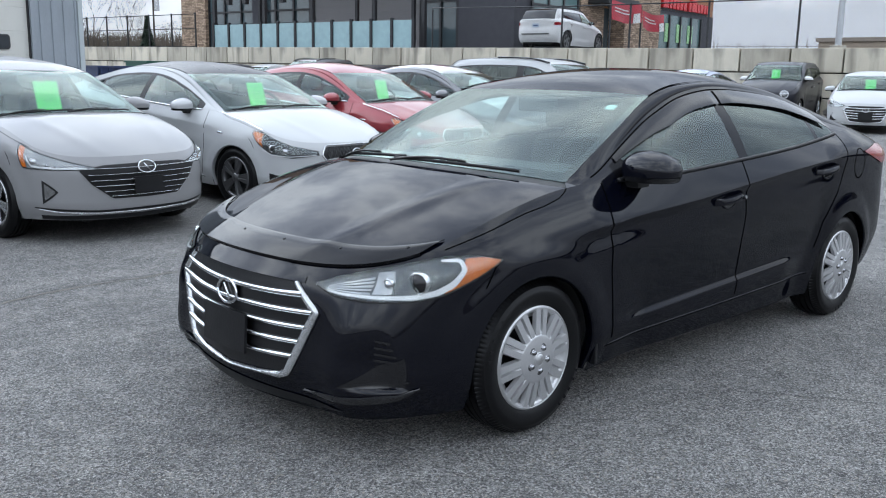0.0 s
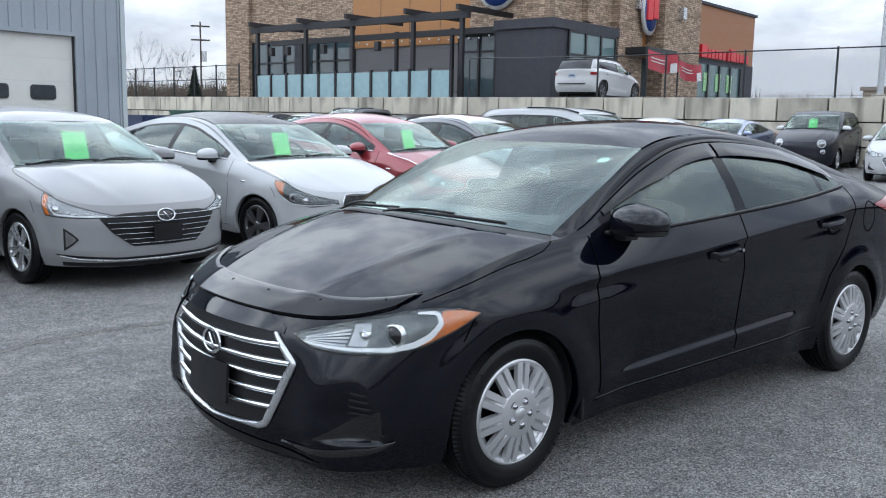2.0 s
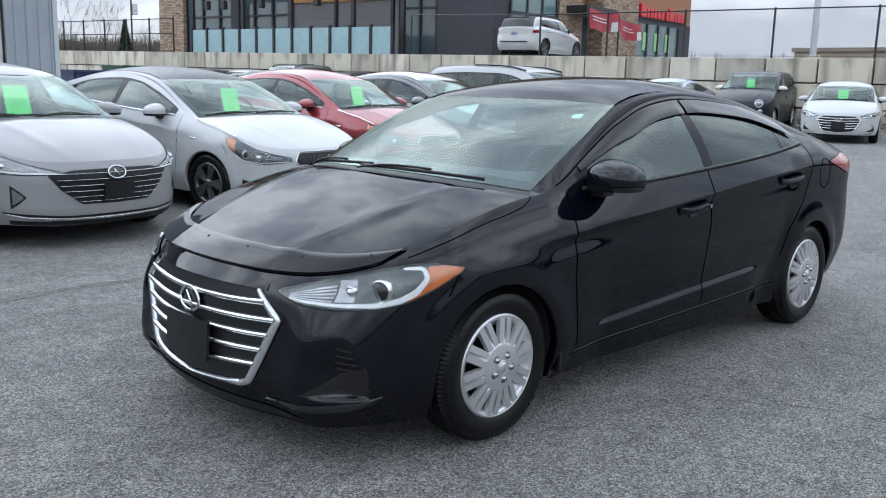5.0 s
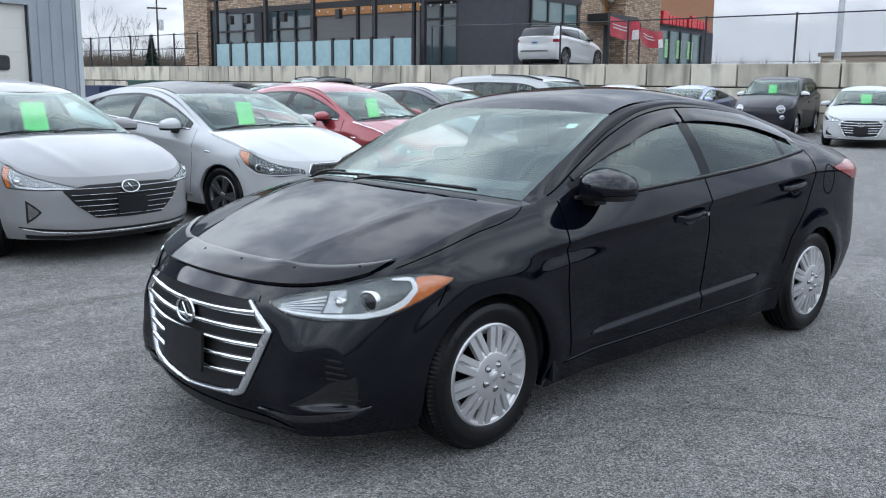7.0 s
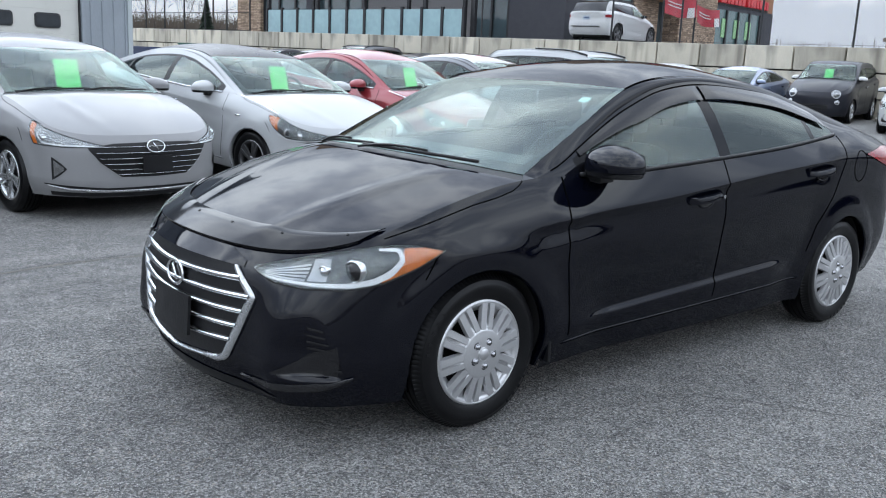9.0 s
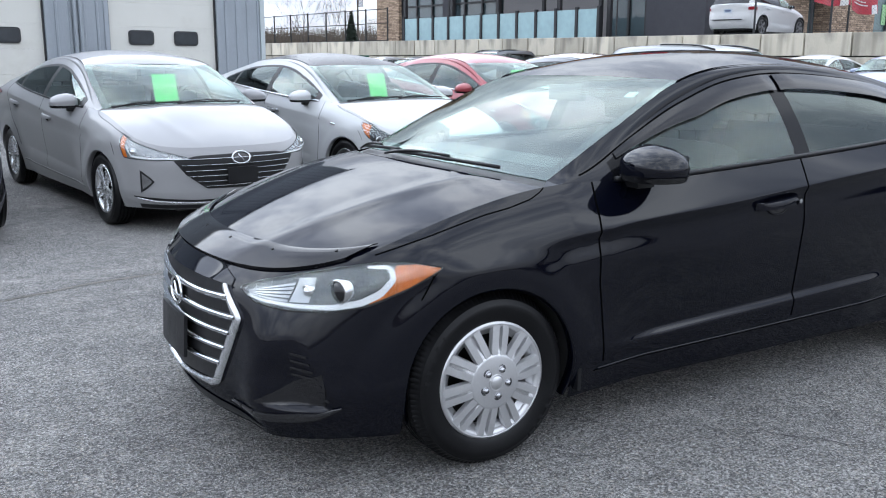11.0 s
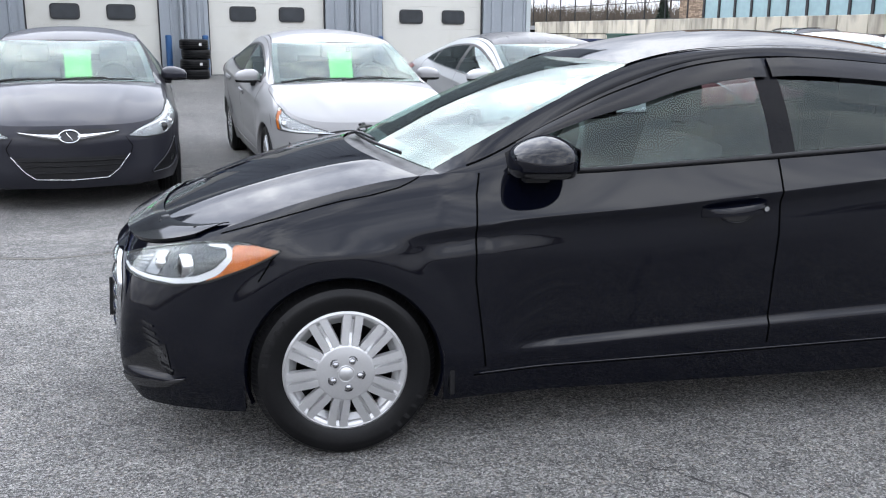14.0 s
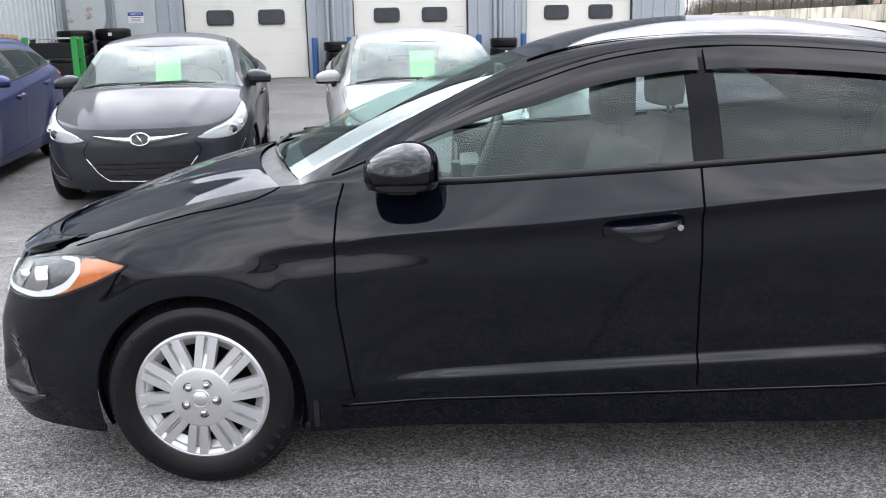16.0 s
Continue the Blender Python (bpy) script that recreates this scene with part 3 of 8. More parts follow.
class Shell:
    """The outer surface of a car's lower body, by the distance s along its plan and the height z."""

    def __init__(self, spec):
        self.q = spec
        pl = spec["plan"]
        half = spline3([(x, -y) for x, y in pl[::-1]] + [(x, y) for x, y in pl[1:]], 2401)
        p = half[1200:]
        p = np.c_[p[:, 0], np.abs(p[:, 1])]
        p[0, 1] = p[-1, 1] = 0
        self.x = np.maximum.accumulate(p[::-1, 0] if p[0, 0] > p[-1, 0] else p[:, 0])
        self.y = p[::-1, 1] if p[0, 0] > p[-1, 0] else p[:, 1]
        self.s = np.r_[0, np.cumsum(np.hypot(np.diff(self.x), np.diff(self.y)))]
        self.len = self.s[-1]
        self.top, self.inset, self.sho, self.bot, self.low = (smooth_fn(spec[k]) for k in ("top", "inset", "shoulder", "bottom", "low"))
        self.nose, self.tail = smooth_fn(spec["nose"], 0.03), smooth_fn(spec["tail"], 0.03)
        self.wmax = self.y.max()

    def sx(self, x):
        return np.interp(x, self.x, self.s)

    def sy(self, y):
        k = len(self.y) // 3
        return np.interp(y, self.y[:k], self.s[:k])

    def at(self, s, z):
        """Points on the left side (y below nought)."""
        s, z = np.broadcast_arrays(np.asarray(s, float), np.asarray(z, float))
        x, y = np.interp(s, self.s, self.x), np.interp(s, self.s, self.y)
        top, sho, low, bot = self.top(x), self.sho(x), self.low(x), self.bot(x)
        L = self.q["wb"] / 2.7
        t = np.clip((z - sho) / (top - sho), 0, 1.2)
        side = step(-0.3 * L, -0.05 * L, x) * (1 - step(2.35 * L, 2.6 * L, x))
        door = step(0.4 * L, 0.75 * L, x) * (1 - step(2.3 * L, 2.55 * L, x))
        pw = 1.9 - 0.6 * side - 0.22 * door
        wing = step(-0.45 * L, -0.2 * L, x) * (1 - step(0.3 * L, 0.5 * L, x))
        up = self.inset(x) * (t ** pw * (1 - 0.42 * wing) + 0.42 * wing * t ** 4)
        qd = np.clip((z - low) / (sho - low), 0, 1)
        under = np.clip((low - z) / (low - bot), 0, 1.3)
        # the doors lean in below the shoulder and step out again over the sill
        ledge = step(0.4 * L, 0.8 * L, x) * (1 - step(2.0 * L, 2.22 * L, x))
        tuck = 0.046 * door * (1 - qd) ** 1.4
        sill = 0.017 * ledge * step(0, 0.16, under) * (z < low)
        inward = up + tuck - sill + 0.05 * under ** 1.4
        # a hollow under the shoulder line, starting as a blade on the front wing
        zl = np.where(x < 0.47 * L, 0.752 + 0.12 * (x / L - 0.2), sho)
        p = (zl - z) / (0.1 + 0.06 * step(0.4 * L, 0.9 * L, x))
        blade = 0.015 * step(0.16 * L, 0.34 * L, x) * (1 - step(2.35 * L, 2.6 * L, x))
        inward = inward + blade * step(-0.03, 0.22, p) * (1 - step(0.22, 1.0, p))
        # flares round the wheel arches
        R, zc = self.q["arch"], self.q["tyre"]
        for cx in (0.0, self.q["wb"]):
            r = np.hypot(x - cx, z - zc)
            inward = inward - 0.013 * (1 - step(R + 0.03, R + 0.14, r))
        if self.q.get("pocket"):
            # a hollow in the bumper corner with a shelf under it
            xw = -0.475 - 0.42 * (z - 0.27)
            d = xw - x
            inward = inward + 0.05 * step(0, 0.04, d) * (1 - step(0.06, 0.24, d)) * step(0.268, 0.294, z) * (1 - step(0.36, 0.52, z))
        y = y * (1 - inward / self.wmax)
        front, back = 1 - step(self.x[0], 0.05, x), step(self.q["wb"] + 0.1, self.x[-1], x)
        x = x + self.nose(z) * front ** 1.4 + self.tail(z) * back
        if self.q.get("pocket"):
            w = np.where(np.abs(y) < 0.64, 0.13, 0.22)
            x = x - 0.072 * np.exp(-((np.abs(y) - 0.64) / w) ** 2) * (1 - step(0.4, 0.68, z)) * (x < 0)
        return np.stack([x, -y, z], -1)

    def normal(self, s, z):
        e = 0.004
        du, dv = self.at(s + e, z) - self.at(s - e, z), self.at(s, z + e) - self.at(s, z - e)
        n = np.cross(du, dv)
        return n / (np.linalg.norm(n, axis=-1)[..., None] + 1e-12)

    def out(self, s, z, d):
        return self.at(s, z) + d * self.normal(s, z)

    def edge(self, x):
        """The upper edge of the lower body."""
        x = np.asarray(x, float)
        s = self.sx(x)
        return self.at(s, self.top(np.interp(s, self.s, self.x)))


MIRROR = np.array([1.0, -1.0, 1.0])


def put_grid(name, P, material, parent, side=1, label="", keep=None):
    return grid_mesh(name, P if side == 1 else P * MIRROR, material, parent, label, keep, flip=side == -1)


def slab(name, P, d, material, parent, side=1, label=""):
    """A sheet of thickness d from a grid of points: face, back and rim in one mesh."""
    if side == -1:
        P = P * MIRROR
    N = grid_normals(P) * (1 if side == 1 else -1)
    n, m = P.shape[:2]
    vs = np.concatenate([P.reshape(-1, 3), (P - d * N).reshape(-1, 3)])
    k = n * m
    fs = []
    for i in range(n - 1):
        for j in range(m - 1):
            f = (i * m + j, (i + 1) * m + j, (i + 1) * m + j + 1, i * m + j + 1)
            fs.append(f if side == 1 else f[::-1])
            g = tuple(k + t for t in f)
            fs.append(g[::-1] if side == 1 else g)
    rim = [i * m for i in range(n)] + [(n - 1) * m + j for j in range(1, m)] + [i * m + m - 1 for i in range(n - 2, -1, -1)] + [j for j in range(m - 2, 0, -1)]
    for a, b in zip(rim, rim[1:] + rim[:1]):
        fs.append((b, a, k + a, k + b) if side == 1 else (a, b, k + b, k + a))
    ob = mesh_ob(name, vs, fs, material, parent, label=label)
    ob.data.set_sharp_from_angle(angle=radians(40))
    return ob


def ribbon(name, pts, nrm, w, material, parent, side=1, lift=0.0015, label=""):
    """A narrow strip along points of a surface."""
    pts, nrm = np.asarray(pts, float), np.asarray(nrm, float)
    d = np.gradient(pts, axis=0)
    d /= np.linalg.norm(d, axis=1)[:, None] + 1e-9
    a = np.cross(nrm, d)
    P = np.stack([pts - a * w / 2 + nrm * lift, pts + a * w / 2 + nrm * lift], 1)
    return put_grid(name, P, material, parent, side, label)


def make_tyre(spec, parent, hub):
    R, w, r = spec["tyre"], spec["width"], spec["rim"]
    h = w / 2
    prof = [(r - 0.012, h * 0.72), (r, h * 0.86), (r + 0.02, h * 0.95), (r + (R - r) * 0.45, h * 1.03), (r + (R - r) * 0.6, h * 1.03), (r + (R - r) * 0.64, h * 1.003), (r + (R - r) * 0.78, h * 0.95), (R - 0.02, h * 0.84), (R - 0.008, h * 0.7)]
    for g in (0.5, 0.17, -0.17, -0.5):
        prof += [(R - 0.001, h * (g + 0.1)), (R - 0.009, h * (g + 0.09)), (R - 0.009, h * (g + 0.03)), (R, h * (g + 0.02))]
    prof += [(R - 0.006, -h * 0.74), (R - 0.02, -h * 0.88), (r + (R - r) * 0.45, -h * 1.03), (r, -h * 0.86), (r - 0.012, -h * 0.7)]
    n = 72
    vs, fs = lathe([(a, -b) for a, b in prof], n)
    if hub == "cover":
        # sipes cut across the shoulders of the tread
        n, k = 400, len(prof)
        vs, fs = lathe([(a, -b) for a, b in prof], n)
        for i in range(n):
            if i % 4 == 0:
                for j in (8, 9, k - 5):
                    x, y, z = vs[i * k + j]
                    f = 1 - 0.0035 / R
                    vs[i * k + j] = (x * f, y * 0.985, z * f)
    t = mesh_ob("tyre", vs, fs, RUBBER, parent)
    t.data.set_sharp_from_angle(angle=radians(32))
    return t


def spoke_block(bm, a, r0, r1, w0, w1, y0, y1, groove=0.0, cap=9.0):
    """One spoke from radius r0 to r1 at the angle a, with an optional groove down its face."""
    def p(r, side, y):
        ca, sa = math.cos(a), math.sin(a)
        return bm.verts.new((r * ca - side * sa, y, r * sa + side * ca))
    secs = []
    for k in range(9):
        f = k / 8
        r = r0 + (r1 - r0) * f
        w = min(w0 + (w1 - w0) * f, cap * r)
        y = y0 + (y1 - y0) * f
        if groove:
            g = groove * min(1.0, max(0.0, f - 0.2) / 0.25, max(0.0, 1 - f) / 0.1)
            row = [(-w, y + 0.018), (-w * 0.92, y), (-w * 0.2, y - 0.001), (-w * 0.13, y + g), (w * 0.13, y + g), (w * 0.2, y - 0.001), (w * 0.92, y), (w, y + 0.018)]
        else:
            row = [(-w, y + 0.02), (-w * 0.8, y + 0.002), (-w * 0.3, y), (w * 0.3, y), (w * 0.8, y + 0.002), (w, y + 0.02)]
        secs.append([p(r, s, yy) for s, yy in row])
    for s0, s1 in zip(secs, secs[1:]):
        for i in range(len(s0) - 1):
            bm.faces.new((s0[i], s0[i + 1], s1[i + 1], s1[i]))
    bm.faces.new(secs[-1])


def make_wheel(spec, parent, style):
    """A wheel round its own centre, its face towards y below nought."""
    wheel = new("wheel")
    wheel.parent = parent
    make_tyre(spec, wheel, style)
    r, h = spec["rim"], spec["width"] / 2
    f = -h * 0.93
    vs, fs = lathe([(r - 0.005, 0.05), (r - 0.03, f + 0.06), (r - 0.02, f + 0.012), (r - 0.006, f - 0.002), (r + 0.006, f + 0.002), (r + 0.008, f + 0.012)], 64)
    rim_m = {"cover": COVER, "alloy": SATIN, "dark": ALLOY_DARK, "plain": SATIN}[style]
    rim = mesh_ob("rim", vs, fs, rim_m, wheel)
    vs, fs = lathe([(0.0, 0.0), (r - 0.02, 0.0), (r - 0.015, -0.02)], 32)
    mesh_ob("brake_backing", vs, fs, BLACK_TRIM, wheel)
    bm = bmesh.new()
    if style == "cover":
        for i in range(10):
            spoke_block(bm, 2 * math.pi * (i + 0.25) / 10, r * 0.36, r * 0.972, r * 0.158, r * 0.178, f - 0.0155, f - 0.0012, 0.014, 0.311)
        hub = [(0.0, f - 0.022), (r * 0.27, f - 0.0205), (r * 0.36, f - 0.0178), (r * 0.44, f - 0.0152), (r * 0.475, f - 0.0135), (r * 0.495, f - 0.009), (r * 0.505, f + 0.012)]
    elif style == "dark":
        for i in range(5):
            spoke_block(bm, 2 * math.pi * i / 5 + 0.3, r * 0.15, r * 0.97, r * 0.12, r * 0.3, f + 0.005, f, 0.006)
        hub = [(0.0, f - 0.004), (r * 0.2, f), (r * 0.25, f + 0.02)]
    else:
        for i in range(5):
            for d in (-0.16, 0.16):
                spoke_block(bm, 2 * math.pi * i / 5 + d, r * 0.14, r * 0.97, r * 0.075, r * 0.085, f + 0.012, f)
        hub = [(0.0, f), (r * 0.2, f + 0.004), (r * 0.26, f + 0.02)]
    part("spokes", bm, rim_m, wheel)
    vs, fs = lathe(hub, 40)
    mesh_ob("hub", vs, fs, rim_m, wheel)
    if style == "cover":
        vs, fs = lathe([(r * 0.8, f + 0.03), (r * 0.955, f + 0.006), (r * 0.99, f - 0.003)], 64)
        mesh_ob("cover_edge", vs, fs, COVER, wheel)
        vs, fs = lathe([(0.0, f - 0.0265), (r * 0.105, f - 0.0262), (r * 0.115, f - 0.0235), (r * 0.13, f - 0.0235), (r * 0.14, f - 0.0255), (r * 0.15, f - 0.02)], 24)
        mesh_ob("centre_cap", vs, fs, COVER, wheel)
        for i in range(5):
            a = 2 * math.pi * i / 5 - 0.16
            c = (r * 0.235 * math.cos(a), f - 0.019, r * 0.235 * math.sin(a))
            vs, fs = lathe([(0.0, -0.012), (0.008, -0.011), (0.011, -0.005), (0.0115, 0.0), (0.0135, -0.002), (0.0165, 0.004)], 12)
            vs2, fs2 = lathe([(0.0, 0.0), (0.0175, -0.0008), (0.019, 0.003)], 14)
            mesh_ob("lug_recess", [(v[0] + c[0], v[1] + c[1] - 0.0005, v[2] + c[2]) for v in vs2], fs2, mat("lug_recess", (0.045, 0.045, 0.048), 0.4, 0.5), wheel)
            mesh_ob("lug_nut", [(v[0] + c[0], v[1] + c[1], v[2] + c[2]) for v in vs], fs, mat("lug_steel", (0.33, 0.33, 0.34), 0.22, 1.0), wheel)
    return wheel


def arc(p, centre, n):
    """A curve across the car from p on the left through a centre (x, z) to p's mirror image."""
    p = np.asarray(p, float)
    t = np.linspace(-1, 1, n)
    q = t * t
    return np.stack([centre[0] + (p[0] - centre[0]) * q, -p[1] * t, centre[1] + (p[2] - centre[1]) * q], 1)


def build_car(spec, name, label, coat, m, wheels="alloy", fine=False, screen_glass=None, group="cars on the lot", category="car", roof_mat=None, rear_glass=None, frame_mat=None):
    """The shell, panes, wheels and cabin of a car; its Empty stands on the ground under the front axle."""
    car = empty(name, label, category, m, group)
    sh = Shell(spec)
    n_s, k1, k2, k3 = (460, 22, 38, 18) if fine else (190, 4, 10, 7)
    s = np.linspace(0, sh.len, n_s)
    xs = np.interp(s, sh.s, sh.x)
    rows = []
    bot, low, sho, top = sh.bot(xs), sh.low(xs), sh.sho(xs), sh.top(xs)
    for f in np.linspace(0, 1, k1, endpoint=False):
        rows.append(bot + (low - bot) * f)
    for f in np.linspace(0, 1, k2, endpoint=False):
        rows.append(low + (sho - low) * f ** 1.35)
    for f in np.linspace(0, 1, k3):
        rows.append(sho + (top - sho) * f)
    Z = np.stack(rows, 1)
    P = sh.at(s[:, None], Z)
    wb, R = spec["wb"], spec["arch"]
    zc = spec["tyre"]
    keep = np.ones((n_s - 1, Z.shape[1] - 1), bool)
    C = (P[:-1, :-1] + P[1:, 1:]) / 2
    for cx in (0.0, wb):
        inside = (np.hypot(C[..., 0] - cx, C[..., 2] - zc) < R) | ((np.abs(C[..., 0] - cx) < R * 0.97) & (C[..., 2] < zc))
        inside &= np.abs(C[..., 1]) > 0.4
        keep &= ~inside
        for i in range(1, n_s - 1):
            if abs(P[i, 0, 0] - cx) > R + 0.1:
                continue
            for j in range(Z.shape[1]):
                a = inside[max(0, i - 1):i + 1, max(0, j - 1):j + 1]
                if a.any() and not a.all():
                    dx, dz = P[i, j, 0] - cx, P[i, j, 2] - zc
                    r = math.hypot(dx, dz)
                    if dz > 0:
                        P[i, j, 0], P[i, j, 2] = cx + dx * R / r, zc + dz * R / r
                    else:
                        P[i, j, 0] = cx + math.copysign(R, dx)
    d0, d1, d2 = spec["doors"]
    L = wb / 2.7
    cxp = (xs[:-1] + xs[1:])[:, None] / 2 + 0 * C[..., 2]
    sill = 0.268 + 0.024 * (cxp / L)
    zones = {
        "front_bumper": cxp < -0.25 * L,
        "front_fender": (cxp >= -0.25 * L) & (cxp < d0),
        "front_door": (cxp >= d0) & (cxp < d1) & (C[..., 2] > sill),
        "rear_door": (cxp >= d1) & (cxp < d2) & (C[..., 2] > sill),
        "door_sill": (cxp >= d0) & (cxp < d2) & (C[..., 2] <= sill),
        "rear_quarter": (cxp >= d2) & ((cxp < 3.12 * L) | (C[..., 2] > 0.86)),
        "rear_bumper": (cxp >= 3.12 * L) & (C[..., 2] <= 0.86),
    }
    for zone, where in zones.items():
        for side in (1, -1):
            put_grid(zone, P, coat, car, side, keep=keep & where)
    # arch lips and liners
    for cx in (0.0, wb):
        a = np.linspace(-0.35, math.pi + 0.35, 41)
        ax, az = cx + R * np.cos(a), zc + R * np.sin(a)
        ay = sh.at(sh.sx(ax), np.maximum(az, 0.2))[:, 1]
        rim0 = np.stack([ax, ay, az], 1)
        rim1 = np.stack([cx + (R - 0.012) * np.cos(a), ay + 0.008, zc + (R - 0.012) * np.sin(a)], 1)
        rim2 = np.stack([cx + (R + 0.004) * np.cos(a), ay + 0.05, zc + (R + 0.004) * np.sin(a)], 1)
        rim3 = np.stack([cx + (R + 0.01) * np.cos(a), 0 * a - 0.45, zc + (R + 0.01) * np.sin(a)], 1)
        for side in (1, -1):
            put_grid("arch_lip", np.stack([rim0, rim1, rim2], 1), coat, car, side)
            put_grid("arch_liner", np.stack([rim2, rim3], 1), LINER, car, side)
    # hood
    nn = 41 if fine else 21
    hx = np.linspace(spec["hood_front"], spec["hood_back"], 200)
    left = resample(sh.edge(hx), nn)
    s1 = sh.sx(spec["hood_front"])
    fs = np.linspace(s1, 0, 200)
    fe = sh.at(fs, sh.top(np.interp(fs, sh.s, sh.x)))
    fe = np.concatenate([fe, (fe * MIRROR)[::-1][1:]])
    front = resample(fe, 2 * nn - 1)
    back = arc(left[-1], spec["cowl"], 2 * nn - 1)
    hood = coons(left, left * MIRROR, front, back)
    a, b = np.linspace(0, 1, nn)[:, None], np.linspace(-1, 1, 2 * nn - 1)[None]
    hood[..., 2] += 0.001 * np.sin(math.pi * a ** 0.8) * (1 - b * b) + 0.011 * np.sin(math.pi * a ** 0.8) ** 0.6 * (1 - np.abs(b) ** 5)
    ridge = 0.36 + 0.3 * a
    hood[..., 2] += 0.007 * np.sin(math.pi * np.clip(a, 0, 1)) ** 0.5 * (np.exp(-((np.abs(b) - ridge) / 0.07) ** 2))
    grid_mesh("hood", hood, coat, car)
    # roof frame, panes
    rail = np.array(spec["rail"]) * MIRROR
    inner = np.array(spec["inner"]) * MIRROR
    r_end = rail[-1, 0]
    rail[0], rail[-1] = sh.edge(rail[0, 0]), sh.edge(r_end)
    inner[-1] = sh.edge(inner[-1, 0])
    ry, rz = (smooth_fn([(p[0], p[k]) for p in rail], 0.05) for k in (1, 2))
    iy, iz = (smooth_fn([(p[0], p[k]) for p in inner], 0.05) for k in (1, 2))
    gx = np.linspace(rail[0, 0], r_end, 121 if fine else 61)
    rc = np.stack([gx, ry(gx), rz(gx)], 1)
    belt = sh.edge(gx)
    rc[0], rc[-1] = belt[0], belt[-1]
    rc[:, 2] = np.maximum(rc[:, 2], belt[:, 2])
    h = np.maximum(rc[:, 2] - belt[:, 2], 1e-4)
    tw = np.clip(1 - np.minimum(spec["frame"] * np.interp(gx, [0.6 * L, 1.05 * L], [0.4, 1.0]), 0.75 * h) / h, 0.0, 1.0)
    tt = np.concatenate([tw[:, None] * np.linspace(0, 1, 9)[None], tw[:, None] + (1 - tw[:, None]) * np.linspace(0, 1, 4)[None, 1:]], 1)
    G = belt[:, None] + tt[..., None] * (rc - belt)[:, None]
    G[..., 1] -= 0.02 * np.sin(math.pi * tt) * np.clip(h / 0.2, 0, 1)[:, None]
    gcx = (gx[:-1] + gx[1:]) / 2
    rows_i = np.arange(11)
    for side in (1, -1):
        glassy = np.zeros((len(gx) - 1, 11), bool)
        for q, (a0, a1, dark) in enumerate(spec["glass"]):
            k = ((gcx > a0) & (gcx < a1))[:, None] & (rows_i < 8)[None]
            glassy |= k
            pane = put_grid("side_window", G, (rear_glass or GLASS_DARK) if dark else GLASS_SIDE, car, side, keep=k)
            if pane:
                pane.visible_shadow = False
        ends = [(g[0], g[1]) for g in spec["glass"]]
        band = ((gcx > ends[0][0] - 0.05 * L) & (gcx < ends[-1][1] + 0.03))[:, None] & (rows_i == 8)[None]
        posts = np.zeros_like(glassy)
        for (_, e0), (e1, _) in zip(ends, ends[1:]):
            posts |= ((gcx >= e0) & (gcx <= e1))[:, None] & (rows_i < 9)[None]
        sail = ((gcx > ends[0][0] - 0.09 * L) & (gcx <= ends[0][0]))[:, None] & (rows_i < 9)[None]
        black = ~glassy & (band | posts | sail)
        put_grid("window_frame", G, frame_mat or BLACK_TRIM, car, side, keep=black)
        put_grid("pillar", G, coat, car, side, keep=~glassy & ~black)
    dk = spec["deck"]
    ox = np.linspace(r_end, dk, 12)[1:]
    outer = np.concatenate([rc, sh.edge(ox)])
    ix = np.linspace(inner[0, 0], dk, 240)
    ic = np.stack([ix, iy(ix), iz(ix)], 1)
    ic[-1] = sh.edge(dk)
    n2 = 161 if fine else 81
    # pair each point of the outer edge with the inner edge a little behind it
    oc = resample(outer, n2)
    f = np.linspace(0, 1, n2)
    want = np.interp(oc[:, 0], [outer[0, 0], dk], [inner[0, 0], dk])
    ip = np.stack([want, np.interp(want, ic[:, 0], ic[:, 1]), np.interp(want, ic[:, 0], ic[:, 2])], 1)
    v = np.linspace(0, 1, 7)[None, :, None]
    S = oc[:, None] * (1 - v) + ip[:, None] * v
    kern = np.exp(-0.5 * (np.arange(-12, 13) / 5.0) ** 2)
    soft = np.stack([np.stack([np.convolve(np.pad(S[:, j, c], 12, mode="reflect", reflect_type="odd"), kern / kern.sum(), "valid") for c in range(3)], 1) for j in range(7)], 1)
    S[:, 1:6] = soft[:, 1:6]
    bulge = np.sin(math.pi * v) * 0.012 * np.sin(math.pi * f)[:, None, None]
    S = S + bulge * np.array([0, -0.8, 0.6])
    for side in (1, -1):
        put_grid("roof_rail", S, coat, car, side)
        k = S[:, 6, 0] > spec["screen_top"] - 0.02
        ribbon("roof_ditch", S[k, 6], grid_normals(S)[k, 5], 0.007, GAP, car, side, 0.003)
    st, rb = spec["screen_top"], spec["roof_back"]

    def seg(x0, x1, n):
        x = np.linspace(x0, x1, n)
        return np.stack([x, np.interp(x, ic[:, 0], ic[:, 1]), np.interp(x, ic[:, 0], ic[:, 2])], 1)
    nw = 41 if fine else 25
    crown = spec["crown"]
    s_left = seg(inner[0, 0], st, nw)
    top_l = s_left[-1]
    head = (spec["screen_head"][0], top_l[2] + 0.012)
    screen = coons(s_left, s_left * MIRROR, arc(s_left[0], spec["screen_base"], nw), arc(top_l, head, nw))
    bb = np.linspace(-1, 1, nw)[None]
    aa = np.linspace(0, 1, nw)[:, None]
    screen[..., 2] += 0.02 * np.sin(math.pi * aa) * (1 - bb * bb)
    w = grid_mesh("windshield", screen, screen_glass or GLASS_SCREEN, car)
    w.visible_shadow = False
    edge_n = grid_normals(screen) * -0.003
    rows_f = 4 if fine else 2
    grid_mesh("windshield_border", (screen + edge_n)[:rows_f], FILM, car)
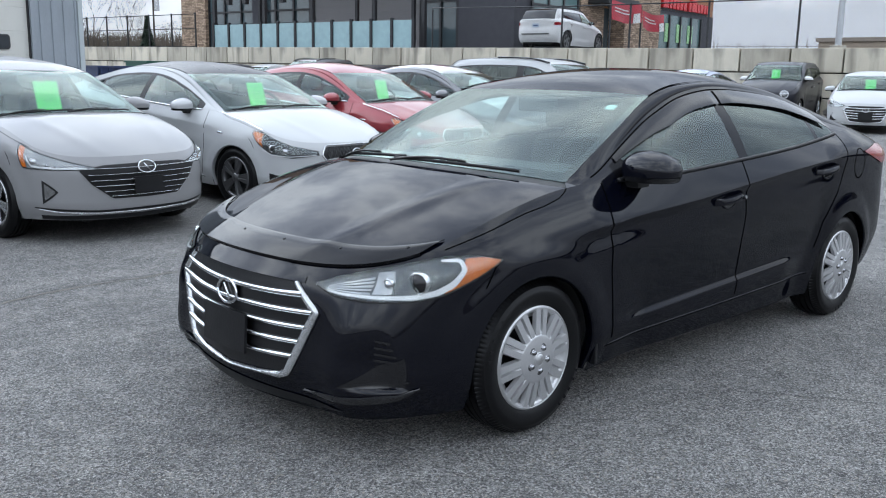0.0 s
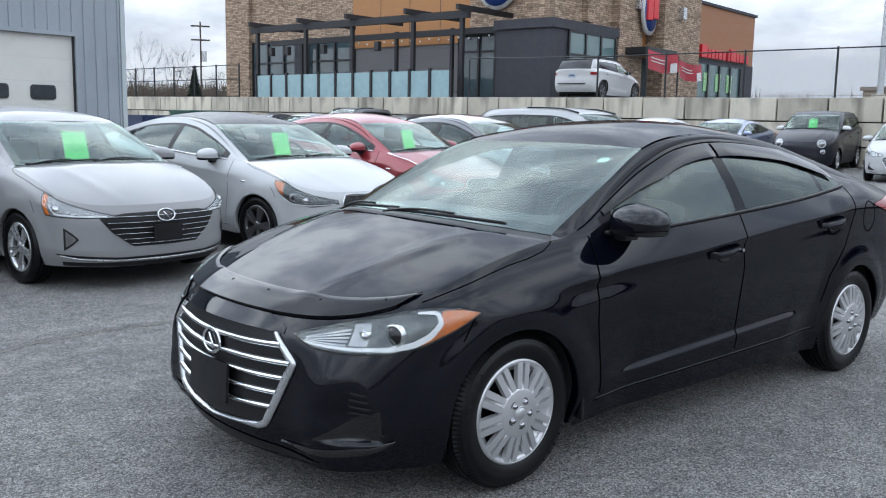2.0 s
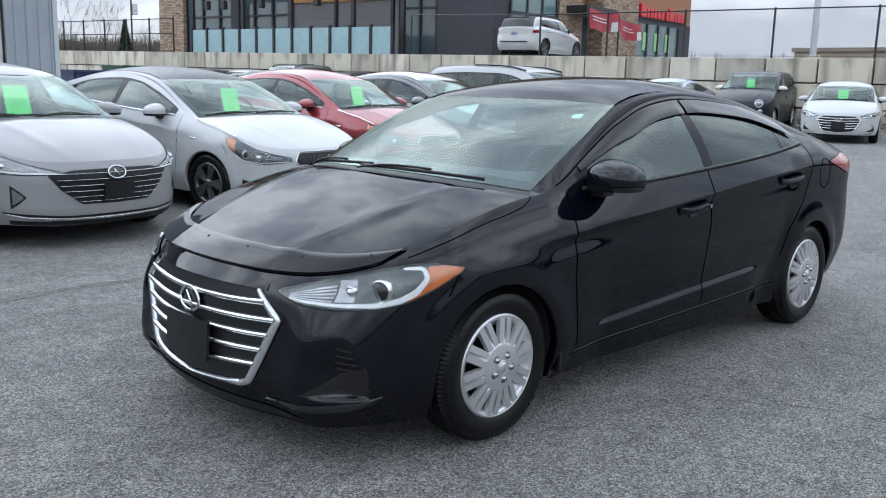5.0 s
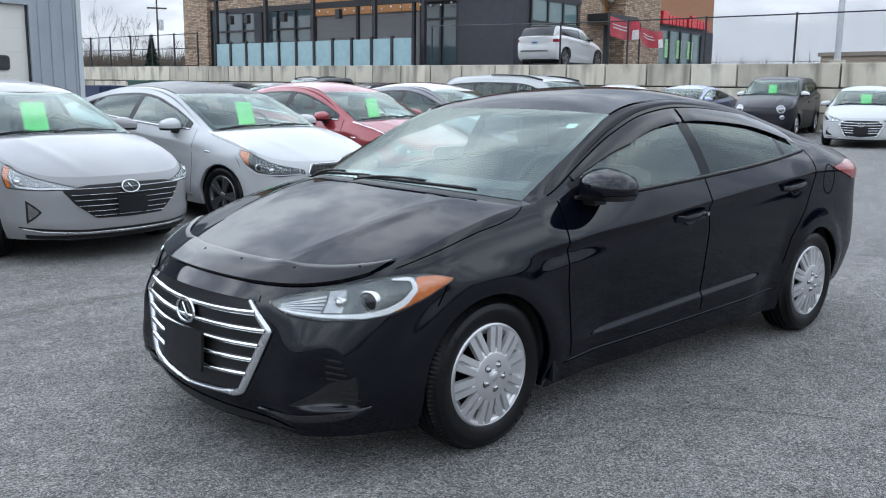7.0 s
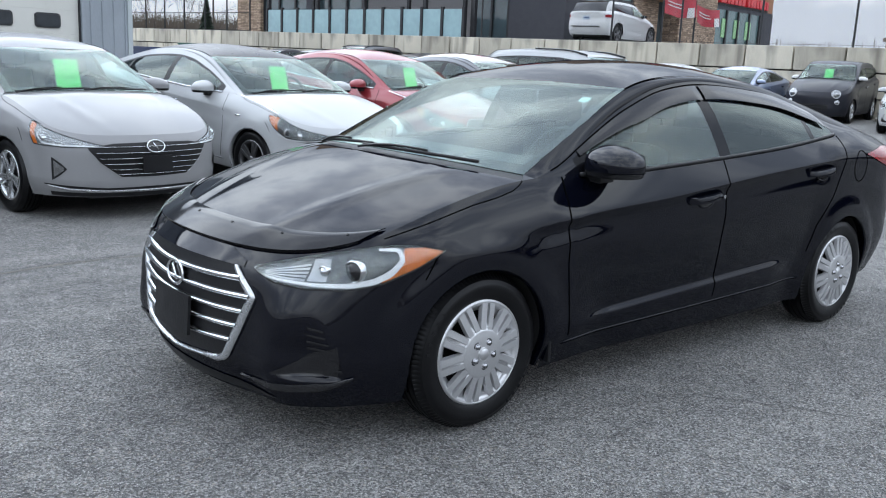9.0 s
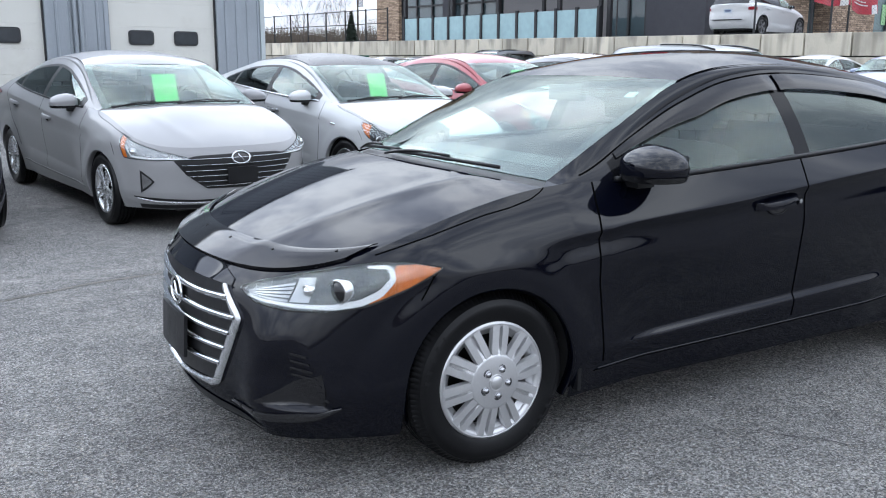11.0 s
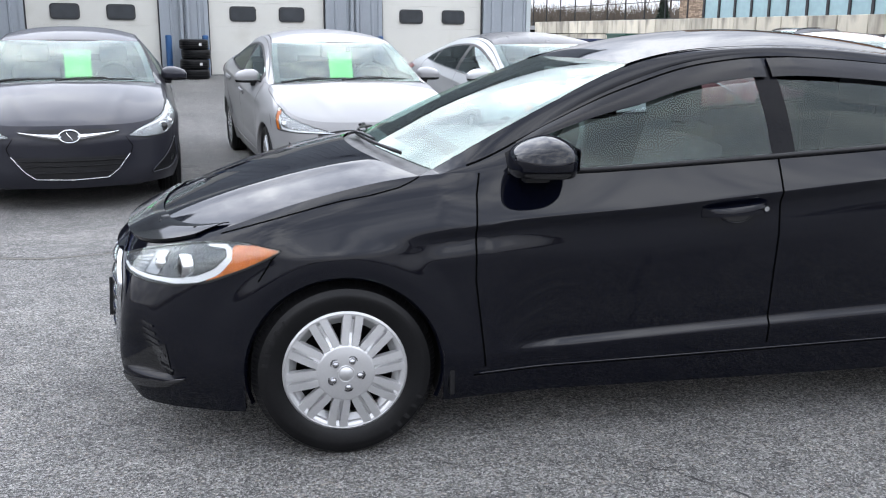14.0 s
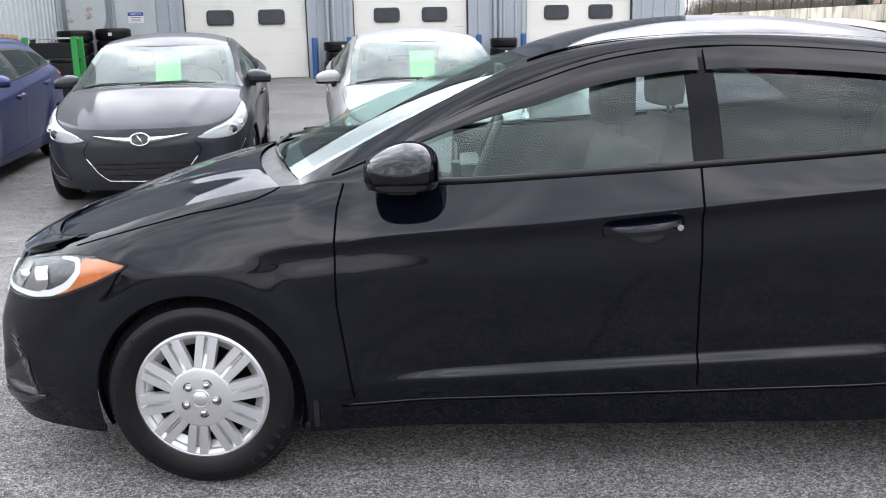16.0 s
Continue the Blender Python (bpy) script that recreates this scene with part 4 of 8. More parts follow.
    for q in (slice(0, 2), slice(nw - 2, nw)):
        grid_mesh("windshield_border", (screen + edge_n)[rows_f - 1:, q], FILM, car)
    r_left = seg(st, rb, nw)
    tail_head = (rb + 0.03, r_left[-1][2] + crown * 0.9)
    roof = coons(r_left, r_left * MIRROR, arc(r_left[0], head, nw), arc(r_left[-1], tail_head, nw))
    roof[..., 2] += spec.get("dome", 0.044) * np.sin(math.pi * aa ** 0.9) * (1 - np.abs(bb) ** 3)
    grid_mesh("roof", roof, roof_mat or coat, car)
    b_left = seg(rb, dk, nw)
    rear = coons(b_left, b_left * MIRROR, arc(b_left[0], tail_head, nw), arc(b_left[-1], spec["back_base"], nw))
    rear[..., 2] += 0.015 * np.sin(math.pi * aa) * (1 - bb * bb)
    w = grid_mesh("rear_window", rear, rear_glass or GLASS_DARK, car)
    w.visible_shadow = False
    # cowl and the corners beside it
    cow = np.stack([back - np.array([0, 0, 0.012]), arc(s_left[0], spec["screen_base"], 2 * nn - 1) - np.array([0, 0, 0.004])], 1)
    grid_mesh("cowl_panel", cow.transpose(1, 0, 2), BLACK_TRIM, car)
    ex = np.linspace(spec["hood_back"], rail[0, 0], 8)
    ee = np.concatenate([sh.edge(ex), oc[:1]])
    for side in (1, -1):
        g = np.stack([ee, np.repeat(s_left[:1], len(ee), 0)], 1)
        put_grid("fender_corner", g, coat, car, side)
    # deck
    xe = sh.x[-1] - 0.11
    d_left = resample(sh.edge(np.linspace(dk, xe, 80)), 17)
    ds = np.linspace(sh.sx(xe), sh.len, 120)
    de = sh.at(ds, sh.top(np.interp(ds, sh.s, sh.x)))
    de = np.concatenate([de, (de * MIRROR)[::-1][1:]])
    dback = resample(de, 41)
    deck = coons(d_left, d_left * MIRROR, arc(d_left[0], spec["back_base"], 41), dback)
    deck[..., 2] += 0.012 * np.sin(math.pi * np.linspace(0, 1, 17))[:, None] * (1 - np.linspace(-1, 1, 41)[None] ** 2)
    grid_mesh("trunk_lid", deck, coat, car)
    # floor pan and cabin
    x0, x1 = sh.x[0] + 0.12, sh.x[-1] - 0.15
    hw = sh.wmax
    bm = bmesh.new()
    add_box(bm, 0.42, -hw + 0.1, 0.2, wb - 0.42, hw - 0.1, 0.3)
    add_box(bm, x0, -hw + 0.38, 0.19, 0.42, hw - 0.38, 0.6)
    add_box(bm, wb - 0.42, -hw + 0.38, 0.26, x1, hw - 0.38, 0.62)
    part("floor_pan", bm, LINER, car)
    cabin(sh, spec, car, fine)
    for cx, side in ((0.0, 1), (0.0, -1), (wb, 1), (wb, -1)):
        wh = make_wheel(spec, car, wheels) if (cx, side) == (0.0, 1) else None
        if wh is None:
            first = [c for c in car.children if c.name.startswith("wheel")][0]
            wh = copy_thing(first, Matrix())
            wh.parent = car
        turn = 0 if side == 1 else 180
        wh.matrix_basis = pose(cx, -side * spec["track"], zc, 0, 31 * (cx > 0) + 17 * (side < 0), turn)
    return dict(car=car, sh=sh, hood=hood, screen=screen, G=G, gx=gx, spec=spec, coat=coat)


def cabin(sh, spec, car, fine):
    L = spec["wb"] / 2.7
    hw = sh.wmax
    z = float(sh.top(1.2 * L)) / 0.97
    bm = bmesh.new()
    add_box(bm, 0.36 * L, -hw + 0.16, 0.6, 0.8 * L, hw - 0.16, 0.9 * z, 0.05)
    add_box(bm, 0.5 * L, -hw + 0.2, 0.84 * z, 0.78 * L, hw - 0.2, 0.965 * z, 0.04)
    part("dashboard", bm, INTERIOR, car, smooth=True)
    for side in (1, -1):
        x = np.linspace(0.45 * L, 2.55 * L, 24)
        e = sh.edge(x)
        b2 = e.copy()
        b2[:, 2] = 0.28
        inn = np.stack([b2 + np.array([0, 0.1, 0]), e + np.array([0, 0.09, -0.12]), e + np.array([0, 0.03, -0.01])], 1)
        grid_mesh("door_card", inn if side == 1 else inn * MIRROR, INTERIOR, car, flip=side == 1)
    for x, w, ys in ((0.78 * L, 0.5, (-0.37,)), (1.12 * L, 0.5, (0.37,)), (2.12 * L, 1.2, (0.0,))):
        for y in ys:
            bm = bmesh.new()
            add_box(bm, x - 0.1, y - w / 2, 0.3, x + 0.45, y + w / 2, 0.54, 0.06)
            add_box(bm, x + 0.36, y - w / 2 + 0.02, 0.46, x + 0.52, y + w / 2 - 0.02, 1.06 * z, 0.06, m=Matrix.Translation((x + 0.36, 0, 0.46)) @ Matrix.Rotation(radians(14), 4, "Y") @ Matrix.Translation((-x - 0.36, 0, -0.46)))
            for yy in ((y,) if w < 1 else (y - 0.36, y + 0.36)):
                add_box(bm, x + 0.47, yy - 0.13, 1.07 * z, x + 0.6, yy + 0.13, 1.245 * z, 0.05)
                for d in (-0.05, 0.05):
                    add_box(bm, x + 0.56, yy + d - 0.006, 1.0 * z, x + 0.572, yy + d + 0.006, 1.08 * z)
            part("seat", bm, SEAT, car, smooth=True)
    a = np.linspace(0, 2 * math.pi, 33)
    c = np.array([0.86 * L, -0.37, 0.93 * z])
    ring = np.stack([c[0] + 0.18 * np.sin(a) * 0.42, c[1] + 0.18 * np.cos(a), c[2] + 0.18 * np.sin(a) * 0.9], 1)
    tube("steering_wheel", ring, 0.016, INTERIOR, car)
    bm = bmesh.new()
    add_box(bm, c[0] - 0.06, c[1] - 0.16, c[2] - 0.03, c[0] + 0.01, c[1] + 0.16, c[2] + 0.03, 0.02)
    add_box(bm, c[0] - 0.25, c[1] - 0.04, c[2] - 0.08, c[0] - 0.02, c[1] + 0.04, c[2] + 0.02, 0.02)
    part("steering_column", bm, INTERIOR, car)
    tx = spec["screen_top"]
    tz = float(np.interp(tx, [p[0] for p in spec["inner"]], [p[2] for p in spec["inner"]]))
    bm = bmesh.new()
    add_box(bm, tx - 0.09, -0.12, tz - 0.09, tx - 0.06, 0.12, tz - 0.02, 0.012)
    part("rear_view_mirror", bm, INTERIOR, car)
    bm = bmesh.new()
    r = [p for p in spec["inner"] if tx - 0.05 <= p[0] <= spec["roof_back"] + 0.05]
    for p, q in zip(r, r[1:]):
        vs = [bm.verts.new(c2) for c2 in ((p[0], -p[1] + 0.03, p[2] - 0.03), (q[0], -q[1] + 0.03, q[2] - 0.03), (q[0], q[1] - 0.03, q[2] - 0.03), (p[0], p[1] - 0.03, p[2] - 0.03))]
        bm.faces.new(vs)
    part("headliner", bm, mat("headliner", (0.296, 0.296, 0.289), 0.9), car)


def paper_on(screen, car, y=0.05, w=0.23, h=0.27, up=0.44):
    """A sheet of green paper standing behind the windshield."""
    n, m = screen.shape[:2]
    c = screen[int(up * (n - 1)), int((0.5 + y / 1.5) * (m - 1))] + np.array([0.16, 0, -0.06])
    a = np.array([0.3, 0, 0.954])
    g = np.array([[c + np.array([0, s * w / 2, 0]) + t * a * h / 2 for s in (-1, 0, 1)] for t in (-1, 0, 1)])
    ob = grid_mesh("price_sheet", g, PAPER, car, "bright green paper sheet with handwriting")
    for k, t in enumerate((0.72, 0.3, 0.05, -0.25)):
        q = c + t * a * h / 2 - np.array([0.004, 0, 0])
        ww = w * (0.5, 0.36, 0.4, 0.3)[k]
        g = np.array([[q + np.array([0, s * ww, 0]) + e * a * 0.003 for s in (-1, 1)] for e in (-1, 1)])
        grid_mesh("handwriting", g, mat("pen_ink", (0.0444, 0.37, 0.104), 0.6), ob)
    return ob


def ground_z(x, y):
    """The lot rises gently towards the garage and the retaining wall."""
    f = lambda d: d if d > 0 else 0.0
    u, v = 0.9854 * x + 0.1702 * y, -0.1702 * x + 0.9854 * y
    k = min(1.0, max(0.0, (u - 8.0) / 9.0))
    k = 1 - k * k * (3 - 2 * k)
    return (0.02 * f(v - 3.6) * min(1.0, f(v - 3.6) / 3.0) + 0.028 * f(v - 10.0)) * k + 0.011 * f(u - 5.0)


def on_lot(x, y, rz, wb=2.7):
    """The pose of a car whose front axle stands over (x, y) on the sloping lot."""
    c, s = math.cos(radians(rz)), math.sin(radians(rz))
    z0, z1 = ground_z(x, y), ground_z(x + wb * c, y + wb * s)
    return Matrix.Translation((x, y, z0)) @ Matrix.Rotation(radians(rz), 4, "Z") @ Matrix.Rotation(-math.atan2(z1 - z0, wb), 4, "Y")


# ---- details of the cars ----


def places(sh, pts):
    """Pairs of (distance along the plan, height) from ("x" or "y", value, height)."""
    return np.array([(float(sh.sx(v)) if k == "x" else float(sh.sy(v)), z) for k, v, z in pts])


def even(c, n):
    c = np.asarray(c, float)
    L = np.r_[0, np.cumsum(np.linalg.norm(np.diff(c, axis=0), axis=1))]
    t = np.linspace(0, L[-1], n)
    return np.stack([np.interp(t, L, c[:, k]) for k in range(2)], 1)


def patch(sh, lower, upper, n=24, m=7, off=0.004):
    a, b = even(places(sh, lower), n), even(places(sh, upper), n)
    v = np.linspace(0, 1, m)[None]
    S, Z = a[:, :1] * (1 - v) + b[:, :1] * v, a[:, 1:] * (1 - v) + b[:, 1:] * v
    return sh.out(S, Z, off)


def line(sh, pts, n=40, off=0.0):
    c = even(places(sh, pts), n)
    return sh.out(c[:, 0], c[:, 1], off), sh.normal(c[:, 0], c[:, 1])


def front_at(sh, y, z, off=0.0):
    """Points on the nose by y across (both signs) and z."""
    y, z = np.broadcast_arrays(np.asarray(y, float), np.asarray(z, float))
    p = sh.out(sh.sy(np.abs(y)), z, off)
    p[..., 1] = np.where(y > 0, np.abs(p[..., 1]), -np.abs(p[..., 1]))
    return p


def front_patch(sh, half, lo, hi, n=41, m=9, off=0.004):
    """A patch across the nose between two lines of (y, z) that hold for both sides."""
    y = np.linspace(-half, half, n)
    a, b = np.interp(np.abs(y), *zip(*lo)), np.interp(np.abs(y), *zip(*hi))
    v = np.linspace(0, 1, m)[None]
    return front_at(sh, y[:, None] + 0 * v, a[:, None] * (1 - v) + b[:, None] * v, off)


def strip(sh, pts, w, off, d, material, car, name, both=True, n=40, label=""):
    """A raised strip of width w along a line on the shell, d thick."""
    p, nr = line(sh, pts, n, off)
    t = np.gradient(p, axis=0)
    t /= np.linalg.norm(t, axis=1)[:, None]
    a = np.cross(nr, t)
    w = np.interp(np.linspace(0, 1, n), np.linspace(0, 1, len(w)), w)[:, None] if isinstance(w, (list, tuple)) else w
    P = np.stack([p - a * w / 2, p - a * w * 0.3 + nr * 0.002, p + a * w * 0.3 + nr * 0.002, p + a * w / 2], 1)
    for side in ((1, -1) if both else (1,)):
        slab(name, P, d, material, car, side, label)


def seam(sh, pts, car, w=0.006, n=60, material=None, both=True):
    p, nr = line(sh, pts, n)
    for side in ((1, -1) if both else (1,)):
        ribbon("panel_gap", p, nr, w, material or GAP, car, side)


def badge(sh, car, z, ry=0.062, rz=0.038, off=0.014):
    """An oval ring with a slanting bar, in bright metal."""
    a = np.linspace(0, 2 * math.pi, 41)
    ring = front_at(sh, ry * np.cos(a), z + rz * np.sin(a), off)
    b = tube("badge", ring, 0.0065, CHROME, car, "oval chrome badge")
    p = front_at(sh, np.array([-0.022, 0.022]), np.array([z - 0.026, z + 0.026]), off)
    tube("badge_bar", p, 0.006, CHROME, b)
    back = front_patch(sh, ry, [(0, z - rz), (ry * 0.7, z - rz * 0.7), (ry, z)], [(0, z + rz), (ry * 0.7, z + rz * 0.7), (ry, z)], 15, 5, off - 0.006)
    grid_mesh("badge_back", back, GLOSS_BLACK, b)


def grille(sh, car, half, lo, hi, bars, bar_half, frame=None, frame_w=0.02, bar_m=None, bar_h=0.016, mesh=False, dip=0.0):
    g = grid_mesh("grille", front_patch(sh, half, lo, hi, off=0.003), BLACK_TRIM, car)
    for k, z in enumerate(bars):
        w = np.interp(z, *zip(*bar_half))
        y = np.linspace(-w, w, 33)
        zz = z - dip * (1 - (y / w) ** 2)
        P = np.stack([front_at(sh, y, zz - bar_h / 2, 0.006), front_at(sh, y, zz - bar_h * 0.1, 0.02), front_at(sh, y, zz + bar_h * 0.3, 0.02), front_at(sh, y, zz + bar_h / 2, 0.006)], 1)
        grid_mesh("grille_bar", P, bar_m or CHROME, g, "bright chrome bar")
    if mesh:
        for k in range(-9, 10):
            for s in (-1, 1):
                z0, z1 = lo[0][1] + 0.01, hi[0][1] - 0.01
                zz = np.linspace(z0, z1, 9)
                yy = k * half / 9 + s * (zz - (z0 + z1) / 2) * 0.6
                ok = np.abs(yy) < np.interp(zz, *zip(*bar_half)) - 0.005
                if ok.sum() > 2:
                    tube("grille_mesh", front_at(sh, yy[ok], zz[ok], 0.006), 0.005, GLOSS_BLACK, g, n=5)
    if frame:
        c = even(np.array(frame), 50)
        for side in (1, -1):
            p = front_at(sh, -c[:, 0] if side == 1 else c[:, 0], c[:, 1], 0.012)
            t = np.gradient(p, axis=0)
            t /= np.linalg.norm(t, axis=1)[:, None]
            nr = np.stack([front_at(sh, (-1 if side == 1 else 1) * c[:, 0], c[:, 1], 0.02)], 0)[0] - p
            nr /= np.linalg.norm(nr, axis=1)[:, None]
            a = np.cross(nr, t)
            w = np.interp(np.linspace(0, 1, 50), np.linspace(0, 1, len(frame_w)), frame_w)[:, None] if isinstance(frame_w, (list, tuple)) else frame_w
            P = np.stack([p - a * w / 2 - nr * 0.01, p - a * w * 0.35 + nr * 0.004, p + a * w * 0.35 + nr * 0.004, p + a * w / 2 - nr * 0.01], 1)
            grid_mesh("grille_frame", P, SATIN, g, "satin chrome surround")
    return g


def plate_holder(sh, car, z0, z1, half=0.15):
    y = np.linspace(-half, half, 9)
    v = np.linspace(z0, z1, 4)[None]
    P = front_at(sh, y[:, None] + 0 * v, v + 0 * y[:, None], 0.026)
    ob = slab("plate_holder", P, 0.012, BLACK_TRIM, car, 1, "empty black number plate holder")
    for yy in (-0.09, 0.09):
        c = front_at(sh, yy, (z0 + z1) / 2 + 0.015, 0.026)
        cyl("bolt", c, c + np.array([-0.006, 0, 0]), 0.008, LINER, ob, n=8)


def headlamp(sh, car, lower, upper, beam, drl=None, drl_w=0.016, amber=None, bezel=None):
    for side in (1, -1):
        lamp = put_grid("headlamp", patch(sh, lower, upper, off=0.003), bezel or LAMP_DARK, car, side, "clear headlamp with an amber corner" if amber else "clear headlamp")
        for k, v, z, r in beam:
            s0 = places(sh, [(k, v, z)])[0]
            c, nr = sh.out(s0[0], s0[1], 0.006), sh.normal(s0[0], s0[1])
            if side == -1:
                c, nr = c * MIRROR, nr * MIRROR
            q = Vector((-1, nr[1] * 0.5, 0.05)).to_track_quat("Y", "Z").to_matrix().to_4x4()
            vs, fs = lathe([(0.0, 0.012), (r * 0.5, 0.009), (r * 0.8, 0.003), (r * 0.86, 0.0)], 24)
            o = mesh_ob("projector", vs, fs, GLOSS_BLACK if r > 0.03 else LAMP_GREY, lamp)
            o.matrix_basis = Matrix.Translation(c) @ q
            vs, fs = lathe([(r * 0.84, 0.002), (r * 0.94, 0.007), (r * 1.04, 0.0), (r * 1.04, -0.03)], 24)
            o = mesh_ob("lamp_ring", vs, fs, CHROME, lamp)
            o.matrix_basis = Matrix.Translation(c) @ q
        if drl:
            p, nr = line(sh, drl, 40, 0.008)
            t = np.gradient(p, axis=0)
            t /= np.linalg.norm(t, axis=1)[:, None]
            a = np.cross(nr, t)
            w = np.interp(np.linspace(0, 1, 40), np.linspace(0, 1, len(drl_w)), drl_w)[:, None] if isinstance(drl_w, (list, tuple)) else drl_w
            slab("light_guide", np.stack([p - a * w / 2, p + a * w / 2], 1), 0.004, LAMP_WHITE, lamp, side)
        if amber:
            put_grid("indicator", patch(sh, *amber, off=0.0065), AMBER, lamp, side, "amber indicator lens")
        cov = put_grid("lamp_cover", patch(sh, lower, upper, off=0.013), GLASS_LAMP, lamp, side)
        cov.visible_shadow = False
        lo, ln = line(sh, lower + upper[::-1], 80, 0.0)
        ribbon("lamp_gap", lo, ln, 0.008, LINER, lamp, side, 0.004)


def blob(name, c, size, material, parent, power=2.6, n=20, label="", cut=None):
    """A rounded shell, squarer than an egg."""
    vs, fs = [], []
    e = 2 / power
    sg = lambda v: math.copysign(abs(v) ** e, v)
    for i in range(n + 1):
        a = -math.pi / 2 + math.pi * i / n
        for j in range(2 * n):
            b = math.pi * j / n
            p = np.array([sg(math.cos(a)) * sg(math.cos(b)), sg(math.cos(a)) * sg(math.sin(b)), sg(math.sin(a))])
            vs.append(cut(p) if cut else p)
    vs = np.array(vs) * np.array(size) + np.array(c)
    for i in range(n):
        for j in range(2 * n):
            k = (j + 1) % (2 * n)
            fs.append((i * 2 * n + j, i * 2 * n + k, (i + 1) * 2 * n + k, (i + 1) * 2 * n + j))
    return mesh_ob(name, vs, fs, material, parent, label=label)


def wing_mirror(car, coat, c, side, size=(0.12, 0.12, 0.08), trim=None):
    def shape(p):
        q = p.copy()
        q[0] = p[0] * (0.85 if p[0] > 0 else 1.0)
        q[2] = p[2] * (1 - 0.24 * (1 - p[1] * 1.0) * 0.5) - 0.12 * max(0.0, -p[1]) * (1 if p[2] > 0 else 0)
        if p[2] > 0:
            q[2] *= 1 - 0.3 * max(0.0, -p[0])
        q[2] = q[2] * 1.1 if q[2] > 0 else max(q[2] * 1.7, -0.72 + 0.03 * q[2])
        return q
    c = np.array(c)
    if side == -1:
        size2, c = (size[0], -size[1], size[2]), c * MIRROR
    else:
        size2 = size
    ob = blob("wing_mirror", c, size2, coat, car, 2.5, n=28, cut=shape)

    def lower(p):
        q = shape(p)
        q[2] = min(q[2], -0.42)
        return q * np.array([1.006, 1.006, 1.01])
    blob("mirror_base", c, size2, GLOSS_BLACK, ob, 2.5, n=28, cut=lower)
    bm = bmesh.new()
    y0, y1 = sorted((c[1] * 0.865, c[1] * 0.97))
    add_box(bm, c[0] - 0.055, y0, c[2] - 0.085, c[0] + 0.03, y1, c[2] - 0.03, 0.015)
    part("mirror_arm", bm, BLACK_TRIM, ob, smooth=True)
    g = np.array([[(c[0] + size[0] * 0.82, c[1] + dy * size[1] * 0.55, c[2] + dz * size[2] * 0.5) for dz in (-1, 1)] for dy in (-1, 1)])
    grid_mesh("mirror_glass", g, mat("mirror", (0.85, 0.86, 0.86), 0.02, 1.0, var=0.02), ob)
    return ob


def door_handle(sh, car, x0, x1, z0, z1, coat, side, chrome=False):
    n = 14
    t = np.linspace(0, 1, n)
    s = sh.sx(x0 + (x1 - x0) * t)
    z = z0 + (z1 - z0) * t
    lift = 0.04 * np.sin(math.pi * t) ** 0.35 + 0.002
    h = 0.015 + 0.004 * t
    rows = [sh.at(s, z - h) + sh.normal(s, z) * (lift * 0.5)[:, None], sh.at(s, z - h * 0.8) + sh.normal(s, z) * lift[:, None], sh.at(s, z + h * 0.35) + sh.normal(s, z) * lift[:, None], sh.at(s, z + h * 0.95) + sh.normal(s, z) * (lift * 0.8)[:, None], sh.at(s, z + h * 1.15) + sh.normal(s, z) * (lift * 0.4)[:, None]]
    ob = slab("door_handle", np.stack(rows, 1), 0.012, CHROME if chrome else coat, car, side)
    a = np.linspace(0, 2 * math.pi, 25)
    cx, cz = (x0 + x1) / 2 + 0.01, (z0 + z1) / 2 - 0.012
    r = np.linspace(0, 1, 4)[None]
    S = sh.sx(cx) + 0.062 * np.cos(a)[:, None] * r
    Z = cz + 0.034 * np.sin(a)[:, None] * r
    put_grid("handle_cup", sh.out(S, Z, 0.002), GLOSS_BLACK, ob, side)
    # added tube catches a sky glint in place of the cup's hollow
    a = np.linspace(math.pi * 1.1, math.pi * 1.9, 14)
    lip = sh.out(sh.sx(cx) + 0.058 * np.cos(a), cz + 0.033 * np.sin(a), 0.002)
    tube("cup_lip", lip if side == 1 else lip * MIRROR, 0.004, coat, ob)
    if x0 < 1.6 and side == 1:
        s1, z2 = sh.sx(x1 - 0.02), z1
        p, q = sh.out(s1, z2, 0.012), sh.out(s1, z2, 0.042)
        cyl("lock_button", p, q, 0.009, CHROME, ob, n=12)
    return ob


def wipers(c, car):
    """Two wiper arms lying along the foot of the windshield."""
    S = c["screen"]
    n, m = S.shape[:2]
    for f0, f1 in ((0.97, 0.56), (0.6, 0.14)):
        a = [S[0, int(f0 * (m - 1))] + (S[0, int(f1 * (m - 1))] - S[0, int(f0 * (m - 1))]) * t for t in (0, 1)]
        j = np.linspace(f0, f1, 14)
        pts = np.array([S[0, int(q * (m - 1))] * (1 - 0.035 * k / 13) + S[min(n - 1, 3), int(q * (m - 1))] * (0.035 * k / 13) + np.array([-0.02 + 0.012 * k / 13, 0, 0.01 + 0.008 * k / 13]) for k, q in enumerate(j)])
        w = tube("wiper", pts - np.array([0.004, 0, 0.0]), 0.0052, BLACK_TRIM, car, flat=1.4)
        arm = np.array([S[0, int(f0 * (m - 1))] + np.array([-0.05, 0, 0.0]), S[0, int((f0 * 0.8 + f1 * 0.2) * (m - 1))] + np.array([-0.03, 0, 0.02]), pts[8] + np.array([0, 0, 0.012])])
        tube("wiper_arm", spline3(arm, 12), 0.0055, BLACK_TRIM, w)


